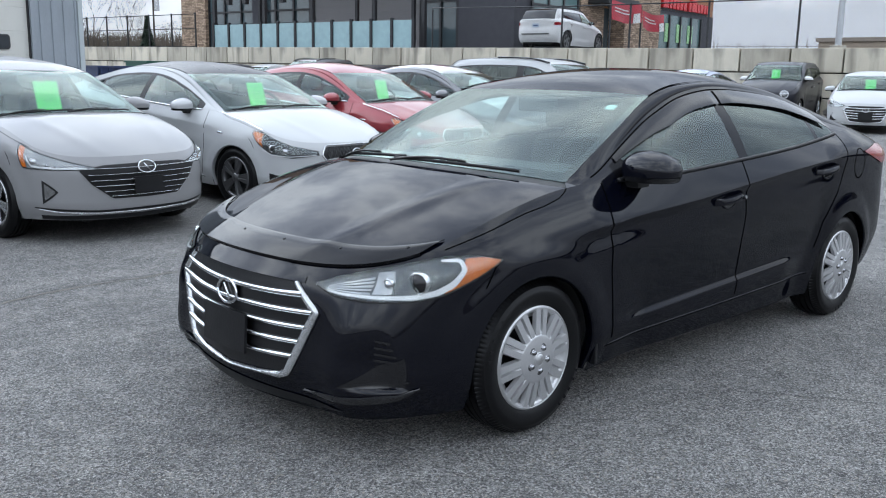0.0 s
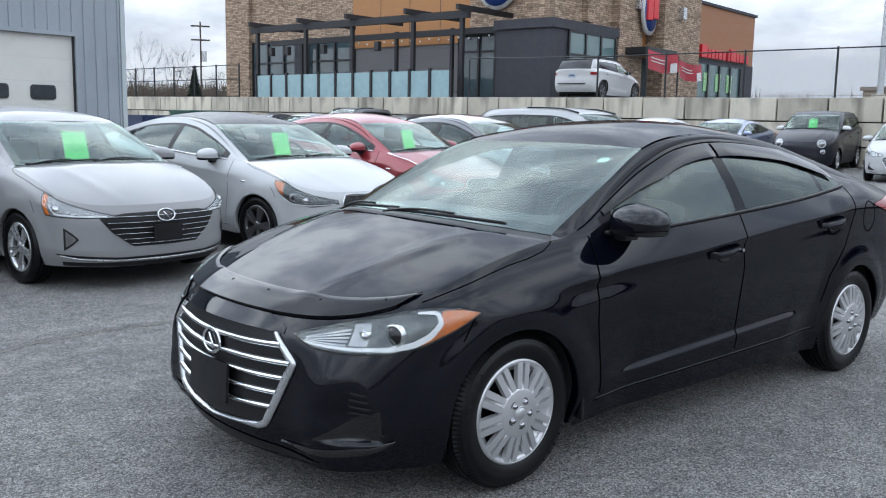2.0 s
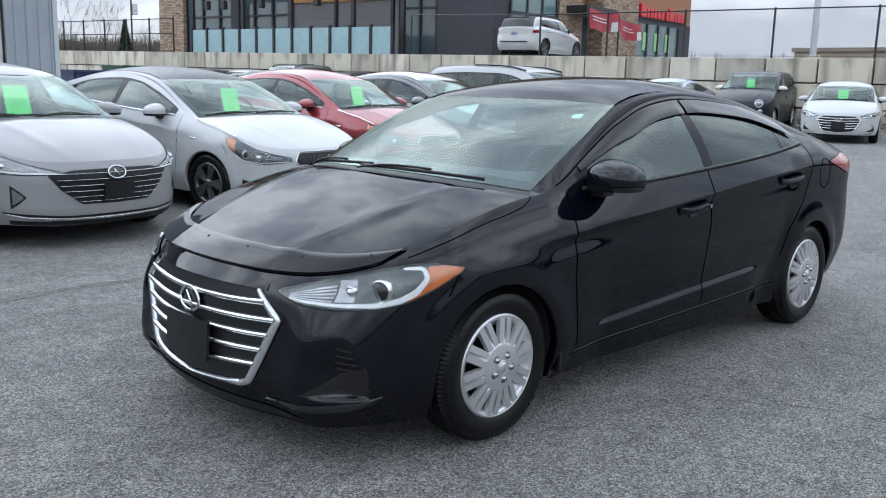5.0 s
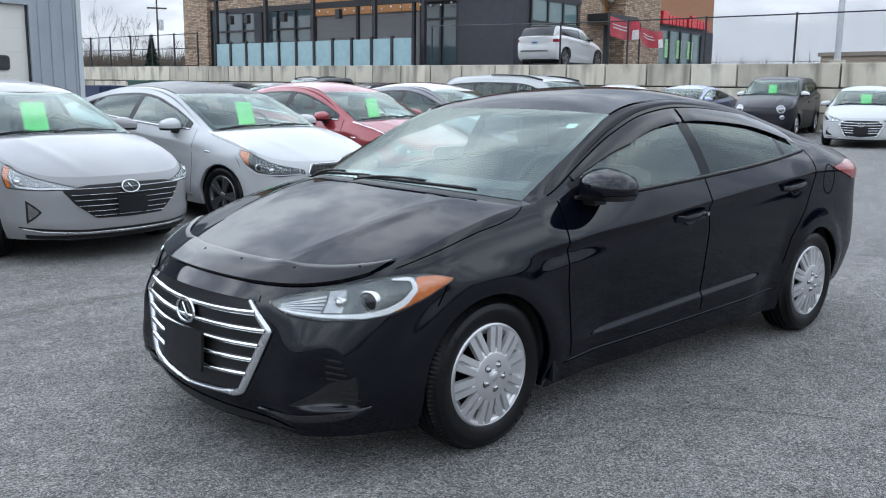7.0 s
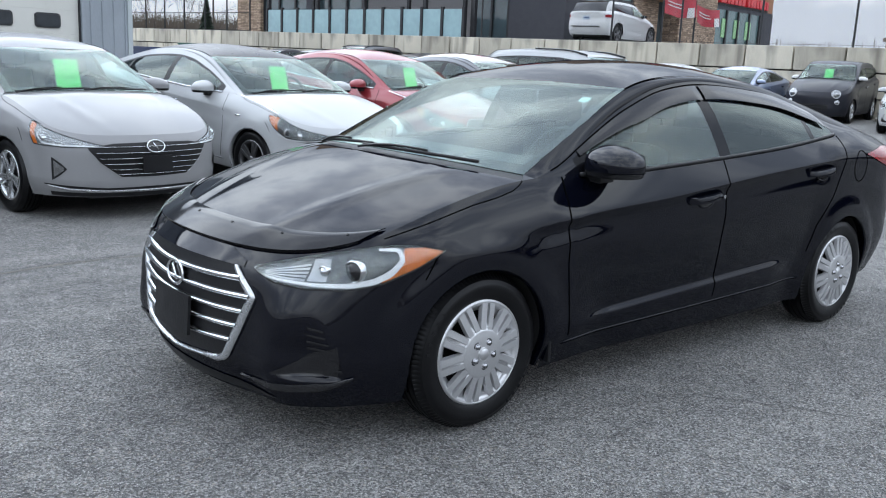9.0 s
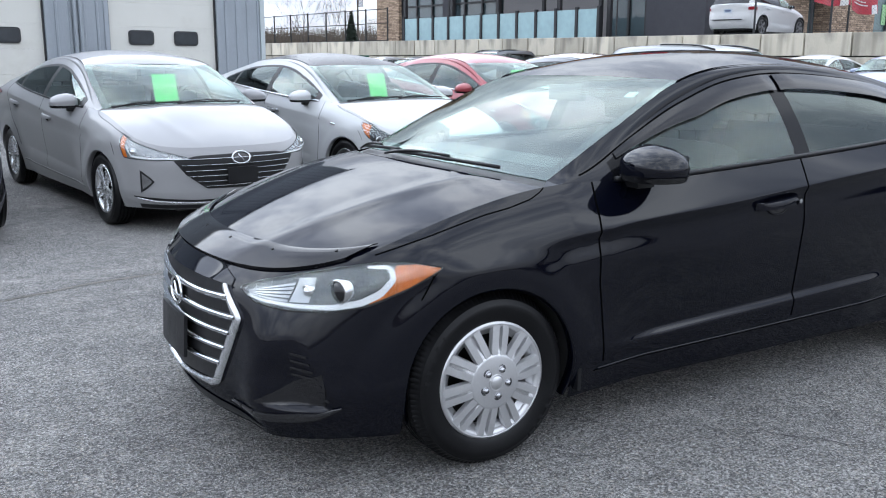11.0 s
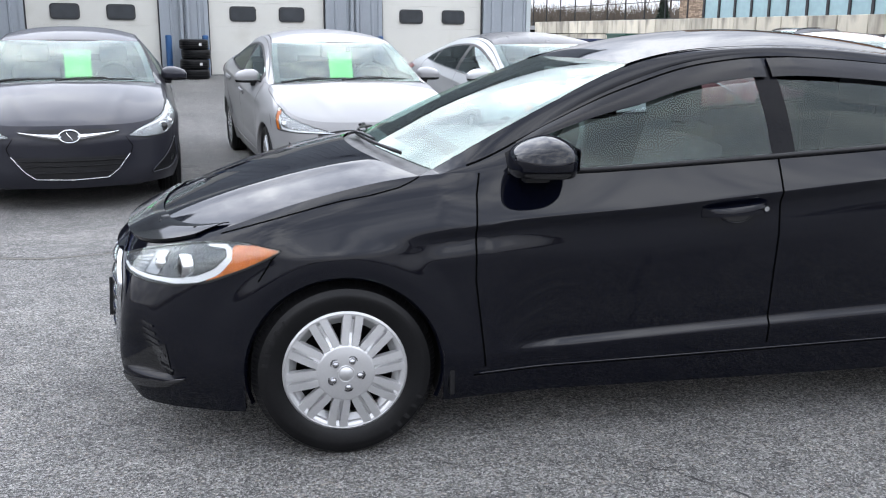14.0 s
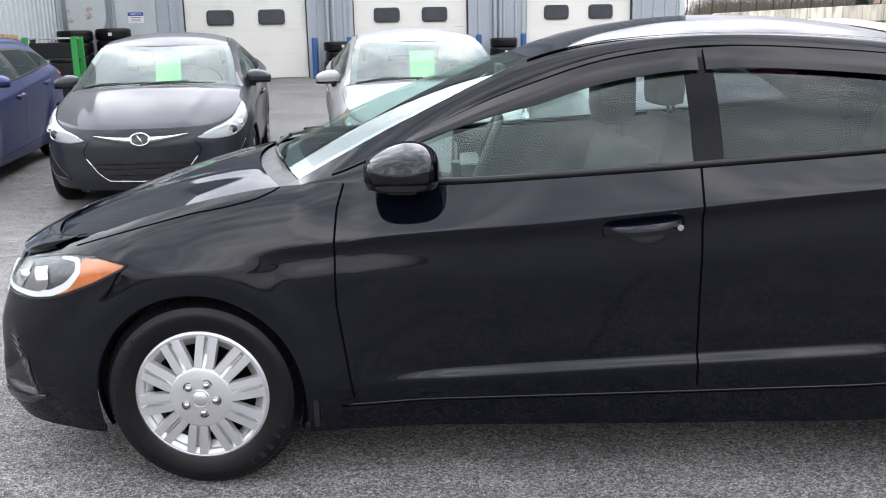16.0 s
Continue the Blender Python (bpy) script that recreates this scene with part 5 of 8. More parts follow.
def common(c, chrome=False, mirror_at=(0.645, -0.905, 1.005), coat=None, mirror_coat=None, tail=True, mirror_size=(0.085, 0.12, 0.072)):
    """What every saloon on the lot has: gaps, handles, mirrors, wipers, tail lamps."""
    sh, car, sp = c["sh"], c["car"], c["spec"]
    L, H = sp["wb"] / 2.7, float(sh.top(1.1 * sp["wb"] / 2.7)) / 0.966
    d0, d1, d2 = sp["doors"]
    top = lambda x: float(sh.top(x)) - 0.002
    seam(sh, [("x", d0 + 0.025, top(d0 + 0.025)), ("x", d0 + 0.008, 0.88 * H), ("x", d0, 0.77 * H), ("x", d0, 0.6), ("x", d0 + 0.02, 0.45), ("x", d0 + 0.04, 0.3)], car)
    seam(sh, [("x", d1 - 0.005, top(d1)), ("x", d1, 0.6), ("x", d1 + 0.01, 0.32)], car)
    seam(sh, [("x", d2 + 0.1 * L, top(d2 + 0.1 * L)), ("x", d2 + 0.09 * L, 0.95 * H), ("x", d2 - 0.01, 0.75), ("x", d2 - 0.13 * L, 0.6), ("x", d2 - 0.18 * L, 0.46)], car)
    seam(sh, [("x", d0, 0.27), ("x", 1.1 * L, 0.284), ("x", d2 - 0.2 * L, 0.311)], car, 0.005)
    ep, _ = line(sh, [("x", d0 + 0.02, 0.275), ("x", 1.1 * L, 0.289), ("x", d2 - 0.2 * L, 0.316)], 40, 0.0)
    for side in (1, -1):
        tube("door_edge", ep if side == 1 else ep * MIRROR, 0.004, c["coat"], car)
    seam(sh, [("x", -0.21 * L, 0.716 * H), ("x", -0.235 * L, 0.69 * H), ("x", -0.27 * L, 0.62)], car, 0.005)
    # the hood wraps a little over the fender before its shut line
    h0, h1 = sp["hood_front"], sp["hood_back"]
    seam(sh, [("x", x, float(sh.top(x)) - d) for x, d in ((h0 + 0.02, 0.012), (h0 + 0.15, 0.018), (0.0, 0.026), (h1 - 0.16, 0.03), (h1 - 0.07, 0.024), (h1 - 0.02, 0.01), (h1, 0.001))], car, 0.004)
    for side in (1, -1):
        door_handle(sh, car, 1.21 * L, 1.445 * L, 0.807 * H, 0.823 * H, c["coat"], side, chrome)
        door_handle(sh, car, 2.25 * L, 2.49 * L, 0.882 * H, 0.898 * H, c["coat"], side, chrome)
        mx = np.array(mirror_at) * np.array([L, sh.wmax / 0.896, H])
        wing_mirror(car, mirror_coat or c["coat"], mx + (np.array([0.1, 0, -0.02]) if side == -1 else 0), side, mirror_size)
        if tail:
            put_grid("tail_lamp", patch(sh, [("x", 2.87 * L, 0.965 * H), ("x", 3.2 * L, 0.885 * H), ("x", 3.58 * L, 0.875 * H)], [("x", 2.87 * L, 0.972 * H), ("x", 3.15 * L, 1.0 * H), ("x", 3.58 * L, 0.975 * H)], off=0.006), RED_LENS, car, side, "red tail lamp lens")
    a = np.linspace(0, 2 * math.pi, 30)
    s0 = sh.sx(2.8 * L)
    pp, nn = sh.out(s0 + 0.078 * np.cos(a), 0.905 * H + 0.085 * np.sin(a), 0), sh.normal(s0 + 0.078 * np.cos(a), 0.905 * H + 0.085 * np.sin(a))
    ribbon("fuel_flap", pp, nn, 0.005, GAP, car, 1)
    wipers(c, car)
    G, gx = c["G"], c["gx"]
    k = [i for i, x in enumerate(gx) if sp["glass"][0][0] - 0.1 < x < sp["glass"][-1][1]]
    for side in (1, -1):
        q = G[k, 0] * (1 if side == 1 else MIRROR)
        tube("belt_moulding", q + np.array([0, -0.004 * side, 0.004]), 0.008, CHROME if chrome else BLACK_TRIM, car, flat=1.2)


HERO_LAMP_LO = [("y", 0.455, 0.63), ("y", 0.53, 0.602), ("x", -0.64, 0.592), ("x", -0.53, 0.594), ("x", -0.43, 0.614), ("x", -0.32, 0.66), ("x", -0.205, 0.714)]
HERO_LAMP_HI = [("y", 0.455, 0.636), ("y", 0.53, 0.662), ("x", -0.64, 0.694), ("x", -0.53, 0.722), ("x", -0.43, 0.736), ("x", -0.32, 0.738), ("x", -0.205, 0.718)]


def bar_grille_front(c, silver_lip=False):
    """The hexagonal grille with five bright bars, swept lamps and low air intakes."""
    sh, car = c["sh"], c["car"]
    grille(sh, car, 0.455, [(0, 0.262), (0.33, 0.29), (0.468, 0.533), (0.475, 0.536)], [(0, 0.632), (0.35, 0.628), (0.385, 0.61), (0.468, 0.535), (0.475, 0.538)],
           [0.59, 0.532, 0.474, 0.416, 0.358], [(0.28, 0.335), (0.535, 0.465), (0.61, 0.385), (0.67, 0.345)],
           frame=[(0.368, 0.626), (0.384, 0.612), (0.472, 0.534), (0.345, 0.29), (0.31, 0.274), (0, 0.25)], frame_w=[0.014, 0.026, 0.032, 0.032, 0.028, 0.013, 0.011, 0.011], dip=0.014, bar_h=0.023)
    nose = front_patch(sh, 0.4, [(0, 0.634), (0.3, 0.634), (0.37, 0.63), (0.4, 0.628)], [(0, 0.694), (0.3, 0.684), (0.4, 0.65)], 41, 11, 0.003)
    lean = np.linspace(1, 0, 11)[None] ** 1.3 * np.interp(np.abs(np.linspace(-1, 1, 41)), [0, 0.75, 1], [1, 0.8, 0])[:, None]
    nose[..., 0] -= 0.02 * lean
    grid_mesh("nose_panel", nose, c["coat"], car)
    badge(sh, car, 0.538, 0.068, 0.044, off=0.018)
    plate_holder(sh, car, 0.325, 0.475)
    headlamp(sh, car, HERO_LAMP_LO, HERO_LAMP_HI, [("x", -0.535, 0.654, 0.04), ("x", -0.612, 0.65, 0.02)],
             drl=[("y", 0.5, 0.618), ("y", 0.55, 0.611), ("x", -0.62, 0.606), ("x", -0.53, 0.608), ("x", -0.46, 0.622), ("x", -0.41, 0.648), ("x", -0.375, 0.695), ("x", -0.39, 0.725), ("x", -0.46, 0.724)], drl_w=[0.007, 0.01, 0.012, 0.014, 0.019, 0.022, 0.018, 0.008],
             amber=([("x", -0.435, 0.617), ("x", -0.32, 0.664), ("x", -0.212, 0.714)], [("x", -0.365, 0.73), ("x", -0.29, 0.732), ("x", -0.212, 0.718)]))
    for side in (1, -1):
        lamp = [o for o in car.children if o.name.startswith("headlamp")][0 if side == 1 else 1]
        lo, hi = [("y", 0.5, 0.622), ("y", 0.56, 0.617), ("x", -0.645, 0.614)], [("y", 0.5, 0.634), ("y", 0.56, 0.652), ("x", -0.645, 0.676)]
        for k in range(5):
            f0, f1 = k / 5, (k + 0.62) / 5
            put_grid("reflector_fin", patch(sh, [(a, v, z0 + (z1 - z0) * f0) for (a, v, z0), (_, _, z1) in zip(lo, hi)], [(a, v, z0 + (z1 - z0) * f1) for (a, v, z0), (_, _, z1) in zip(lo, hi)], off=0.0055 + 0.001 * (k % 2)), LAMP_DULL, lamp, side)
        put_grid("reflector_bowl", patch(sh, [("x", -0.64, 0.616), ("x", -0.595, 0.618)], [("x", -0.64, 0.684), ("x", -0.6, 0.69)], 8, 5, 0.0065), LAMP_DULL, lamp, side)
        v = put_grid("air_intake", patch(sh, [("y", 0.6, 0.285), ("x", -0.6, 0.285), ("x", -0.5, 0.285)], [("y", 0.6, 0.29), ("x", -0.6, 0.34), ("x", -0.52, 0.4)], 20, 6, 0.002), GLOSS_BLACK, car, side)
        for k in range(7):
            z = 0.312 + 0.024 * k
            xo = -0.473 - 0.42 * (z - 0.27)
            p, nr = line(sh, [("x", xo - 0.066 + 0.004 * k, z + 0.006), ("x", xo - 0.008, z - 0.004)], 8, 0.003)
            slab("louvre", np.stack([p - np.array([0, 0, 0.004]), p + np.array([0, 0, 0.004])], 1), 0.007, GLOSS_BLACK, v, side)
        put_grid("air_dam", patch(sh, [("y", 0.0, 0.155), ("y", 0.5, 0.178), ("y", 0.61, 0.188)], [("y", 0.0, 0.205), ("y", 0.4, 0.206), ("y", 0.61, 0.19)], 24, 4, 0.004), BLACK_TRIM, car, side)
    strip(sh, [("y", 0.42, 0.236), ("y", 0.52, 0.236), ("x", -0.62, 0.244), ("x", -0.53, 0.254), ("x", -0.468, 0.282)], [0.006, 0.02, 0.03, 0.032, 0.008], 0.005, 0.01, SATIN if silver_lip else mat("lip_plastic", (0.014, 0.014, 0.015), 0.26), car, "bumper_lip")


def wide_grille_front(c):
    """A wide low grille of thin bars, pointed lamps and dark fog corners."""
    sh, car = c["sh"], c["car"]
    grille(sh, car, 0.53, [(0, 0.36), (0.3, 0.365), (0.45, 0.48), (0.53, 0.585)], [(0, 0.637), (0.35, 0.63), (0.53, 0.596)],
           [0.6, 0.556, 0.512, 0.468, 0.424, 0.385], [(0.36, 0.29), (0.48, 0.44), (0.6, 0.5)], bar_h=0.008)
    badge(sh, car, 0.6, 0.078, 0.045, off=0.016)
    plate_holder(sh, car, 0.4, 0.53, 0.13)
    headlamp(sh, car, [("y", 0.43, 0.604), ("x", -0.64, 0.598), ("x", -0.46, 0.605), ("x", -0.395, 0.612)], [("y", 0.43, 0.614), ("x", -0.64, 0.676), ("x", -0.46, 0.74), ("x", -0.33, 0.782)],
             [("x", -0.5, 0.657, 0.03), ("x", -0.58, 0.63, 0.012), ("x", -0.62, 0.624, 0.01)], amber=([("x", -0.438, 0.612), ("x", -0.4, 0.618)], [("x", -0.405, 0.752), ("x", -0.345, 0.774)]), bezel=mat("grey_bezel", (0.2, 0.203, 0.21), 0.22, 0.6, var=0.5, scale=30, fine=50, bump=0.3), drl=[("y", 0.48, 0.606), ("x", -0.6, 0.612), ("x", -0.48, 0.622), ("x", -0.455, 0.66), ("x", -0.44, 0.7)], drl_w=[0.008, 0.012, 0.013, 0.012, 0.008])
    for side in (1, -1):
        fog = put_grid("fog_corner", patch(sh, [("x", -0.625, 0.425), ("x", -0.585, 0.375), ("x", -0.535, 0.335)], [("x", -0.625, 0.43), ("x", -0.595, 0.47), ("x", -0.535, 0.52)], 10, 6, 0.003), BLACK_TRIM, car, side, "black fog lamp corner")
        put_grid("fog_lamp", patch(sh, [("x", -0.61, 0.418), ("x", -0.55, 0.362)], [("x", -0.61, 0.436), ("x", -0.55, 0.494)], 6, 4, 0.007), LAMP_DULL, fog, side)
        put_grid("bumper_slot", patch(sh, [("y", 0.0, 0.262), ("y", 0.4, 0.262), ("x", -0.62, 0.28), ("x", -0.47, 0.3)], [("y", 0.0, 0.28), ("y", 0.4, 0.278), ("x", -0.62, 0.298), ("x", -0.47, 0.31)], 24, 3, 0.003), BLACK_TRIM, car, side)
        put_grid("air_dam", patch(sh, [("y", 0.0, 0.202), ("y", 0.5, 0.207), ("x", -0.5, 0.212)], [("y", 0.0, 0.236), ("y", 0.5, 0.24), ("x", -0.5, 0.246)], 24, 3, 0.003), BLACK_TRIM, car, side)
    strip(sh, [("y", 0.0, 0.25), ("y", 0.42, 0.251), ("x", -0.62, 0.268), ("x", -0.5, 0.294)], [0.01, 0.014, 0.016, 0.008], 0.005, 0.008, SATIN, car, "bumper_lip")


def mesh_grille_front(c):
    """A chrome-edged hexagon of dark mesh and long lamps with amber ends."""
    sh, car = c["sh"], c["car"]
    grille(sh, car, 0.42, [(0, 0.35), (0.25, 0.355), (0.39, 0.51), (0.42, 0.57)], [(0, 0.655), (0.37, 0.65), (0.42, 0.58)], [], [(0.35, 0.25), (0.51, 0.39), (0.6, 0.4), (0.66, 0.35)],
           frame=[(0, 0.664), (0.36, 0.66), (0.39, 0.645), (0.432, 0.575), (0.265, 0.35), (0.23, 0.342), (0, 0.34)], frame_w=0.014, mesh=True)
    badge(sh, car, 0.575, 0.07, 0.042, off=0.016)
    headlamp(sh, car, [("y", 0.46, 0.575), ("x", -0.64, 0.545), ("x", -0.48, 0.575), ("x", -0.36, 0.655), ("x", -0.25, 0.765)], [("y", 0.46, 0.605), ("x", -0.64, 0.662), ("x", -0.48, 0.73), ("x", -0.36, 0.775), ("x", -0.25, 0.785)],
             [("x", -0.5, 0.63, 0.038), ("x", -0.6, 0.605, 0.028)], drl=[("y", 0.5, 0.572), ("x", -0.62, 0.556), ("x", -0.48, 0.57), ("x", -0.38, 0.615)], drl_w=0.008,
             amber=([("x", -0.39, 0.642), ("x", -0.32, 0.7), ("x", -0.262, 0.762)], [("x", -0.385, 0.758), ("x", -0.32, 0.77), ("x", -0.262, 0.778)]))
    for side in (1, -1):
        put_grid("bumper_intake", patch(sh, [("y", 0.42, 0.27), ("x", -0.62, 0.27), ("x", -0.45, 0.3)], [("y", 0.42, 0.29), ("x", -0.62, 0.35), ("x", -0.45, 0.39)], 18, 5, 0.003), BLACK_TRIM, car, side)
        put_grid("air_dam", patch(sh, [("y", 0.0, 0.202), ("y", 0.5, 0.207), ("x", -0.5, 0.212)], [("y", 0.0, 0.245), ("y", 0.5, 0.248), ("x", -0.5, 0.25)], 24, 3, 0.003), BLACK_TRIM, car, side)
    strip(sh, [("x", 0.16, 0.74), ("x", 0.24, 0.745)], 0.016, 0.005, 0.006, CHROME, car, "side_badge", n=6)
    seam(sh, [("x", -0.33, 0.797), ("x", -0.05, 0.87), ("x", 0.3, 0.935)], car, 0.012, material=CHROME)


def wing_bar_front(c):
    """A thin grille with a bright wing bar, big round-cornered lamps, a deep lower intake edged in chrome."""
    sh, car = c["sh"], c["car"]
    g = grille(sh, car, 0.38, [(0, 0.565), (0.28, 0.6), (0.38, 0.628)], [(0, 0.665), (0.3, 0.662), (0.38, 0.64)], [], [(0.5, 0.3), (0.7, 0.3)])
    for side in (-1, 1):
        y = np.linspace(0.06, 0.37, 20) * side
        zz = 0.607 + 0.032 * ((np.abs(y) - 0.06) / 0.31) ** 1.4
        hh = np.interp(np.abs(y), [0.06, 0.2, 0.37], [0.02, 0.012, 0.004])
        P = np.stack([front_at(sh, y, zz - hh, 0.006), front_at(sh, y, zz, 0.022), front_at(sh, y, zz + hh, 0.006)], 1)
        grid_mesh("wing_bar", P, CHROME, g, flip=side == -1)
    badge(sh, car, 0.607, 0.075, 0.043, off=0.024)
    grille(sh, car, 0.43, [(0, 0.275), (0.25, 0.28), (0.34, 0.345), (0.43, 0.44)], [(0, 0.45), (0.36, 0.45), (0.43, 0.446)], [0.33, 0.38, 0.42], [(0.27, 0.2), (0.34, 0.32), (0.45, 0.42)], frame=[(0.44, 0.46), (0.35, 0.345), (0.27, 0.282), (0, 0.272)], frame_w=0.009, bar_m=BLACK_TRIM, bar_h=0.012)
    headlamp(sh, car, [("y", 0.45, 0.6), ("y", 0.56, 0.582), ("x", -0.58, 0.588), ("x", -0.45, 0.63), ("x", -0.3, 0.705), ("x", -0.14, 0.82)], [("y", 0.45, 0.612), ("y", 0.56, 0.662), ("x", -0.58, 0.716), ("x", -0.45, 0.76), ("x", -0.3, 0.803), ("x", -0.14, 0.842)],
             [("x", -0.57, 0.642, 0.044), ("x", -0.47, 0.68, 0.03)], drl=[("y", 0.5, 0.632), ("y", 0.57, 0.656), ("x", -0.57, 0.7), ("x", -0.42, 0.752), ("x", -0.28, 0.795), ("x", -0.18, 0.825)], drl_w=[0.008, 0.016, 0.022, 0.024, 0.01],
             bezel=mat("bright_reflector", (0.17, 0.174, 0.18), 0.3, 0.5, var=0.5, scale=40, fine=60, bump=0.3))
    for side in (1, -1):
        lo, hi = [("y", 0.62, 0.285), ("x", -0.5, 0.3), ("x", -0.39, 0.37)], [("y", 0.62, 0.31), ("x", -0.52, 0.44), ("x", -0.41, 0.54)]
        fog = put_grid("fog_corner", patch(sh, lo, hi, 14, 6, 0.003), BLACK_TRIM, car, side, "black fog lamp corner")
        p, nr = line(sh, lo + hi[::-1] + lo[:1], 60, 0.006)
        tube("fog_rim", p if side == 1 else p * MIRROR, 0.006, c["coat"], fog)
        put_grid("fog_lamp", patch(sh, [("x", -0.5, 0.35), ("x", -0.45, 0.37)], [("x", -0.5, 0.4), ("x", -0.45, 0.42)], 6, 4, 0.007), LAMP_DULL, fog, side)
    seam(sh, [("y", 0.42, 0.595), ("y", 0.47, 0.52), ("y", 0.45, 0.46)], car, 0.006, 20)


def plain_front(c):
    sh, car = c["sh"], c["car"]
    grille(sh, car, 0.4, [(0, 0.5), (0.3, 0.51), (0.4, 0.56)], [(0, 0.64), (0.4, 0.62)], [0.55, 0.6], [(0.5, 0.3), (0.64, 0.38)], bar_h=0.01)
    headlamp(sh, car, [("y", 0.46, 0.6), ("x", -0.6, 0.6), ("x", -0.3, 0.68)], [("y", 0.46, 0.64), ("x", -0.6, 0.69), ("x", -0.28, 0.74)], [("x", -0.48, 0.655, 0.03)], bezel=LAMP_GREY)
    for side in (1, -1):
        put_grid("air_dam", patch(sh, [("y", 0.0, 0.2), ("y", 0.5, 0.2), ("x", -0.5, 0.22)], [("y", 0.0, 0.36), ("y", 0.4, 0.36), ("x", -0.55, 0.3)], 20, 3, 0.003), BLACK_TRIM, car, side)

# ---- ground ----
gxs = np.unique(np.r_[-400, -200, -100, -60, np.arange(-40, 40.1, 1.0), 60, 100, 200, 400, 800])
gys = np.unique(np.r_[-400, -200, -100, -60, np.arange(-30, 60.1, 1.0), 100, 200, 400, 800])
GP = np.array([[(x, y, ground_z(min(x, 30), min(y, 26))) for y in gys] for x in gxs])
ground = tagged(grid_mesh("ground", GP, ASPHALT), "worn grey asphalt of the car lot, cracked and stained", "ground", kind="structure")



def crack(pts, w, seed, material):
    """An irregular tar-dark split in the asphalt."""
    r = random.Random(seed)
    c = resample([(x, y, 0) for x, y in pts], 60)
    P = []
    for k, p in enumerate(c):
        d = c[min(k + 1, 59)] - c[max(k - 1, 0)]
        a = np.array([-d[1], d[0], 0]) / np.linalg.norm(d)
        j = a * r.uniform(-1, 1) * 0.018
        ww = w * r.uniform(0.25, 1.0)
        P.append([p + j - a * ww, p + j + a * ww])
    P = np.array(P)
    P[..., 2] = np.array([[ground_z(q[0], q[1]) + 0.0035 for q in row] for row in P])
    ob = grid_mesh("crack", P, material, ground, flip=True)


TAR = mat("crack_tar", (0.03, 0.03, 0.031), 0.7, var=0.4, scale=20, fine=200, bump=0.3)
SILT = mat("crack_silt", (0.148, 0.137, 0.118), 0.95, var=0.35, scale=15, fine=150, bump=0.4)
crack([(-6, 1.0), (-3.4, 1.9), (-2.05, 2.3), (-1.65, 2.2), (-1.19, 2.36), (-0.71, 2.55), (-0.3, 2.6), (0.3, 2.6), (1.5, 2.75), (4, 3.1)], 0.018, 1, SILT)
crack([(-6, 1.03), (-3.4, 1.93), (-2.05, 2.33), (-1.65, 2.23), (-1.19, 2.39), (-0.71, 2.58), (-0.3, 2.63), (0.3, 2.63), (1.5, 2.78), (4, 3.13)], 0.007, 2, TAR)
crack([(0.95, -1.05), (1.17, -1.31), (1.31, -1.51), (1.44, -1.84), (1.7, -2.3)], 0.0045, 3, TAR)
crack([(6.2, -0.6), (5.2, 0.2), (4.6, 0.9), (4.2, 1.9)], 0.012, 4, TAR)
crack([(-3.6, 4.62), (-2.9, 4.64), (-2.4, 4.9), (-0.9, 6.2)], 0.01, 5, TAR)

# ---- the cars ----
PAINT_BLACK = paint("black_paint", (0.0012, 0.0016, 0.0042), 0.0, 0.3, 0.4, spec=0.0, coat=0.5, coat_ior=1.6)
PAINT_SILVER = paint("silver_paint", (0.215, 0.214, 0.216), 0.12, 0.14, 0.45, spec=0.25, coat=0.5, coat_ior=1.42)
PAINT_WHITE_SILVER = paint("pale_silver_paint", (0.375, 0.382, 0.384), 0.1, 0.1, 0.42, spec=0.25, coat=0.4, coat_ior=1.42)
PAINT_RED = paint("red_paint", (0.2, 0.014, 0.02), 0.3, 0.2, 0.35, coat=0.6)
PAINT_GREY = paint("grey_paint", (0.0814, 0.0851, 0.0925), 0.4, 0.2, 0.3)
PAINT_WHITE = paint("white_paint", (0.5, 0.5, 0.495), 0.0, 0.03, 0.35, spec=0.3, coat=0.6)
PAINT_BLUE = paint("blue_paint", (0.00074, 0.0118, 0.0814), 0.3, 0.2, 0.4, coat=0.15)
PAINT_CHARCOAL = paint("charcoal_paint", (0.0165, 0.017, 0.0225), 0.2, 0.3, 0.4, spec=0.1, coat=0.45, coat_ior=1.45)
PAINT_PALE_BLUE = paint("pale_blue_paint", (0.21, 0.25, 0.36), 0.4, 0.15, 0.3)


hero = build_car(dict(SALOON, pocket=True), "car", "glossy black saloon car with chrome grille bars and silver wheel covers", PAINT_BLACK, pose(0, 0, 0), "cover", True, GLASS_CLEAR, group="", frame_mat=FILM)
common(hero, mirror_size=(0.115, 0.12, 0.072))
bar_grille_front(hero)


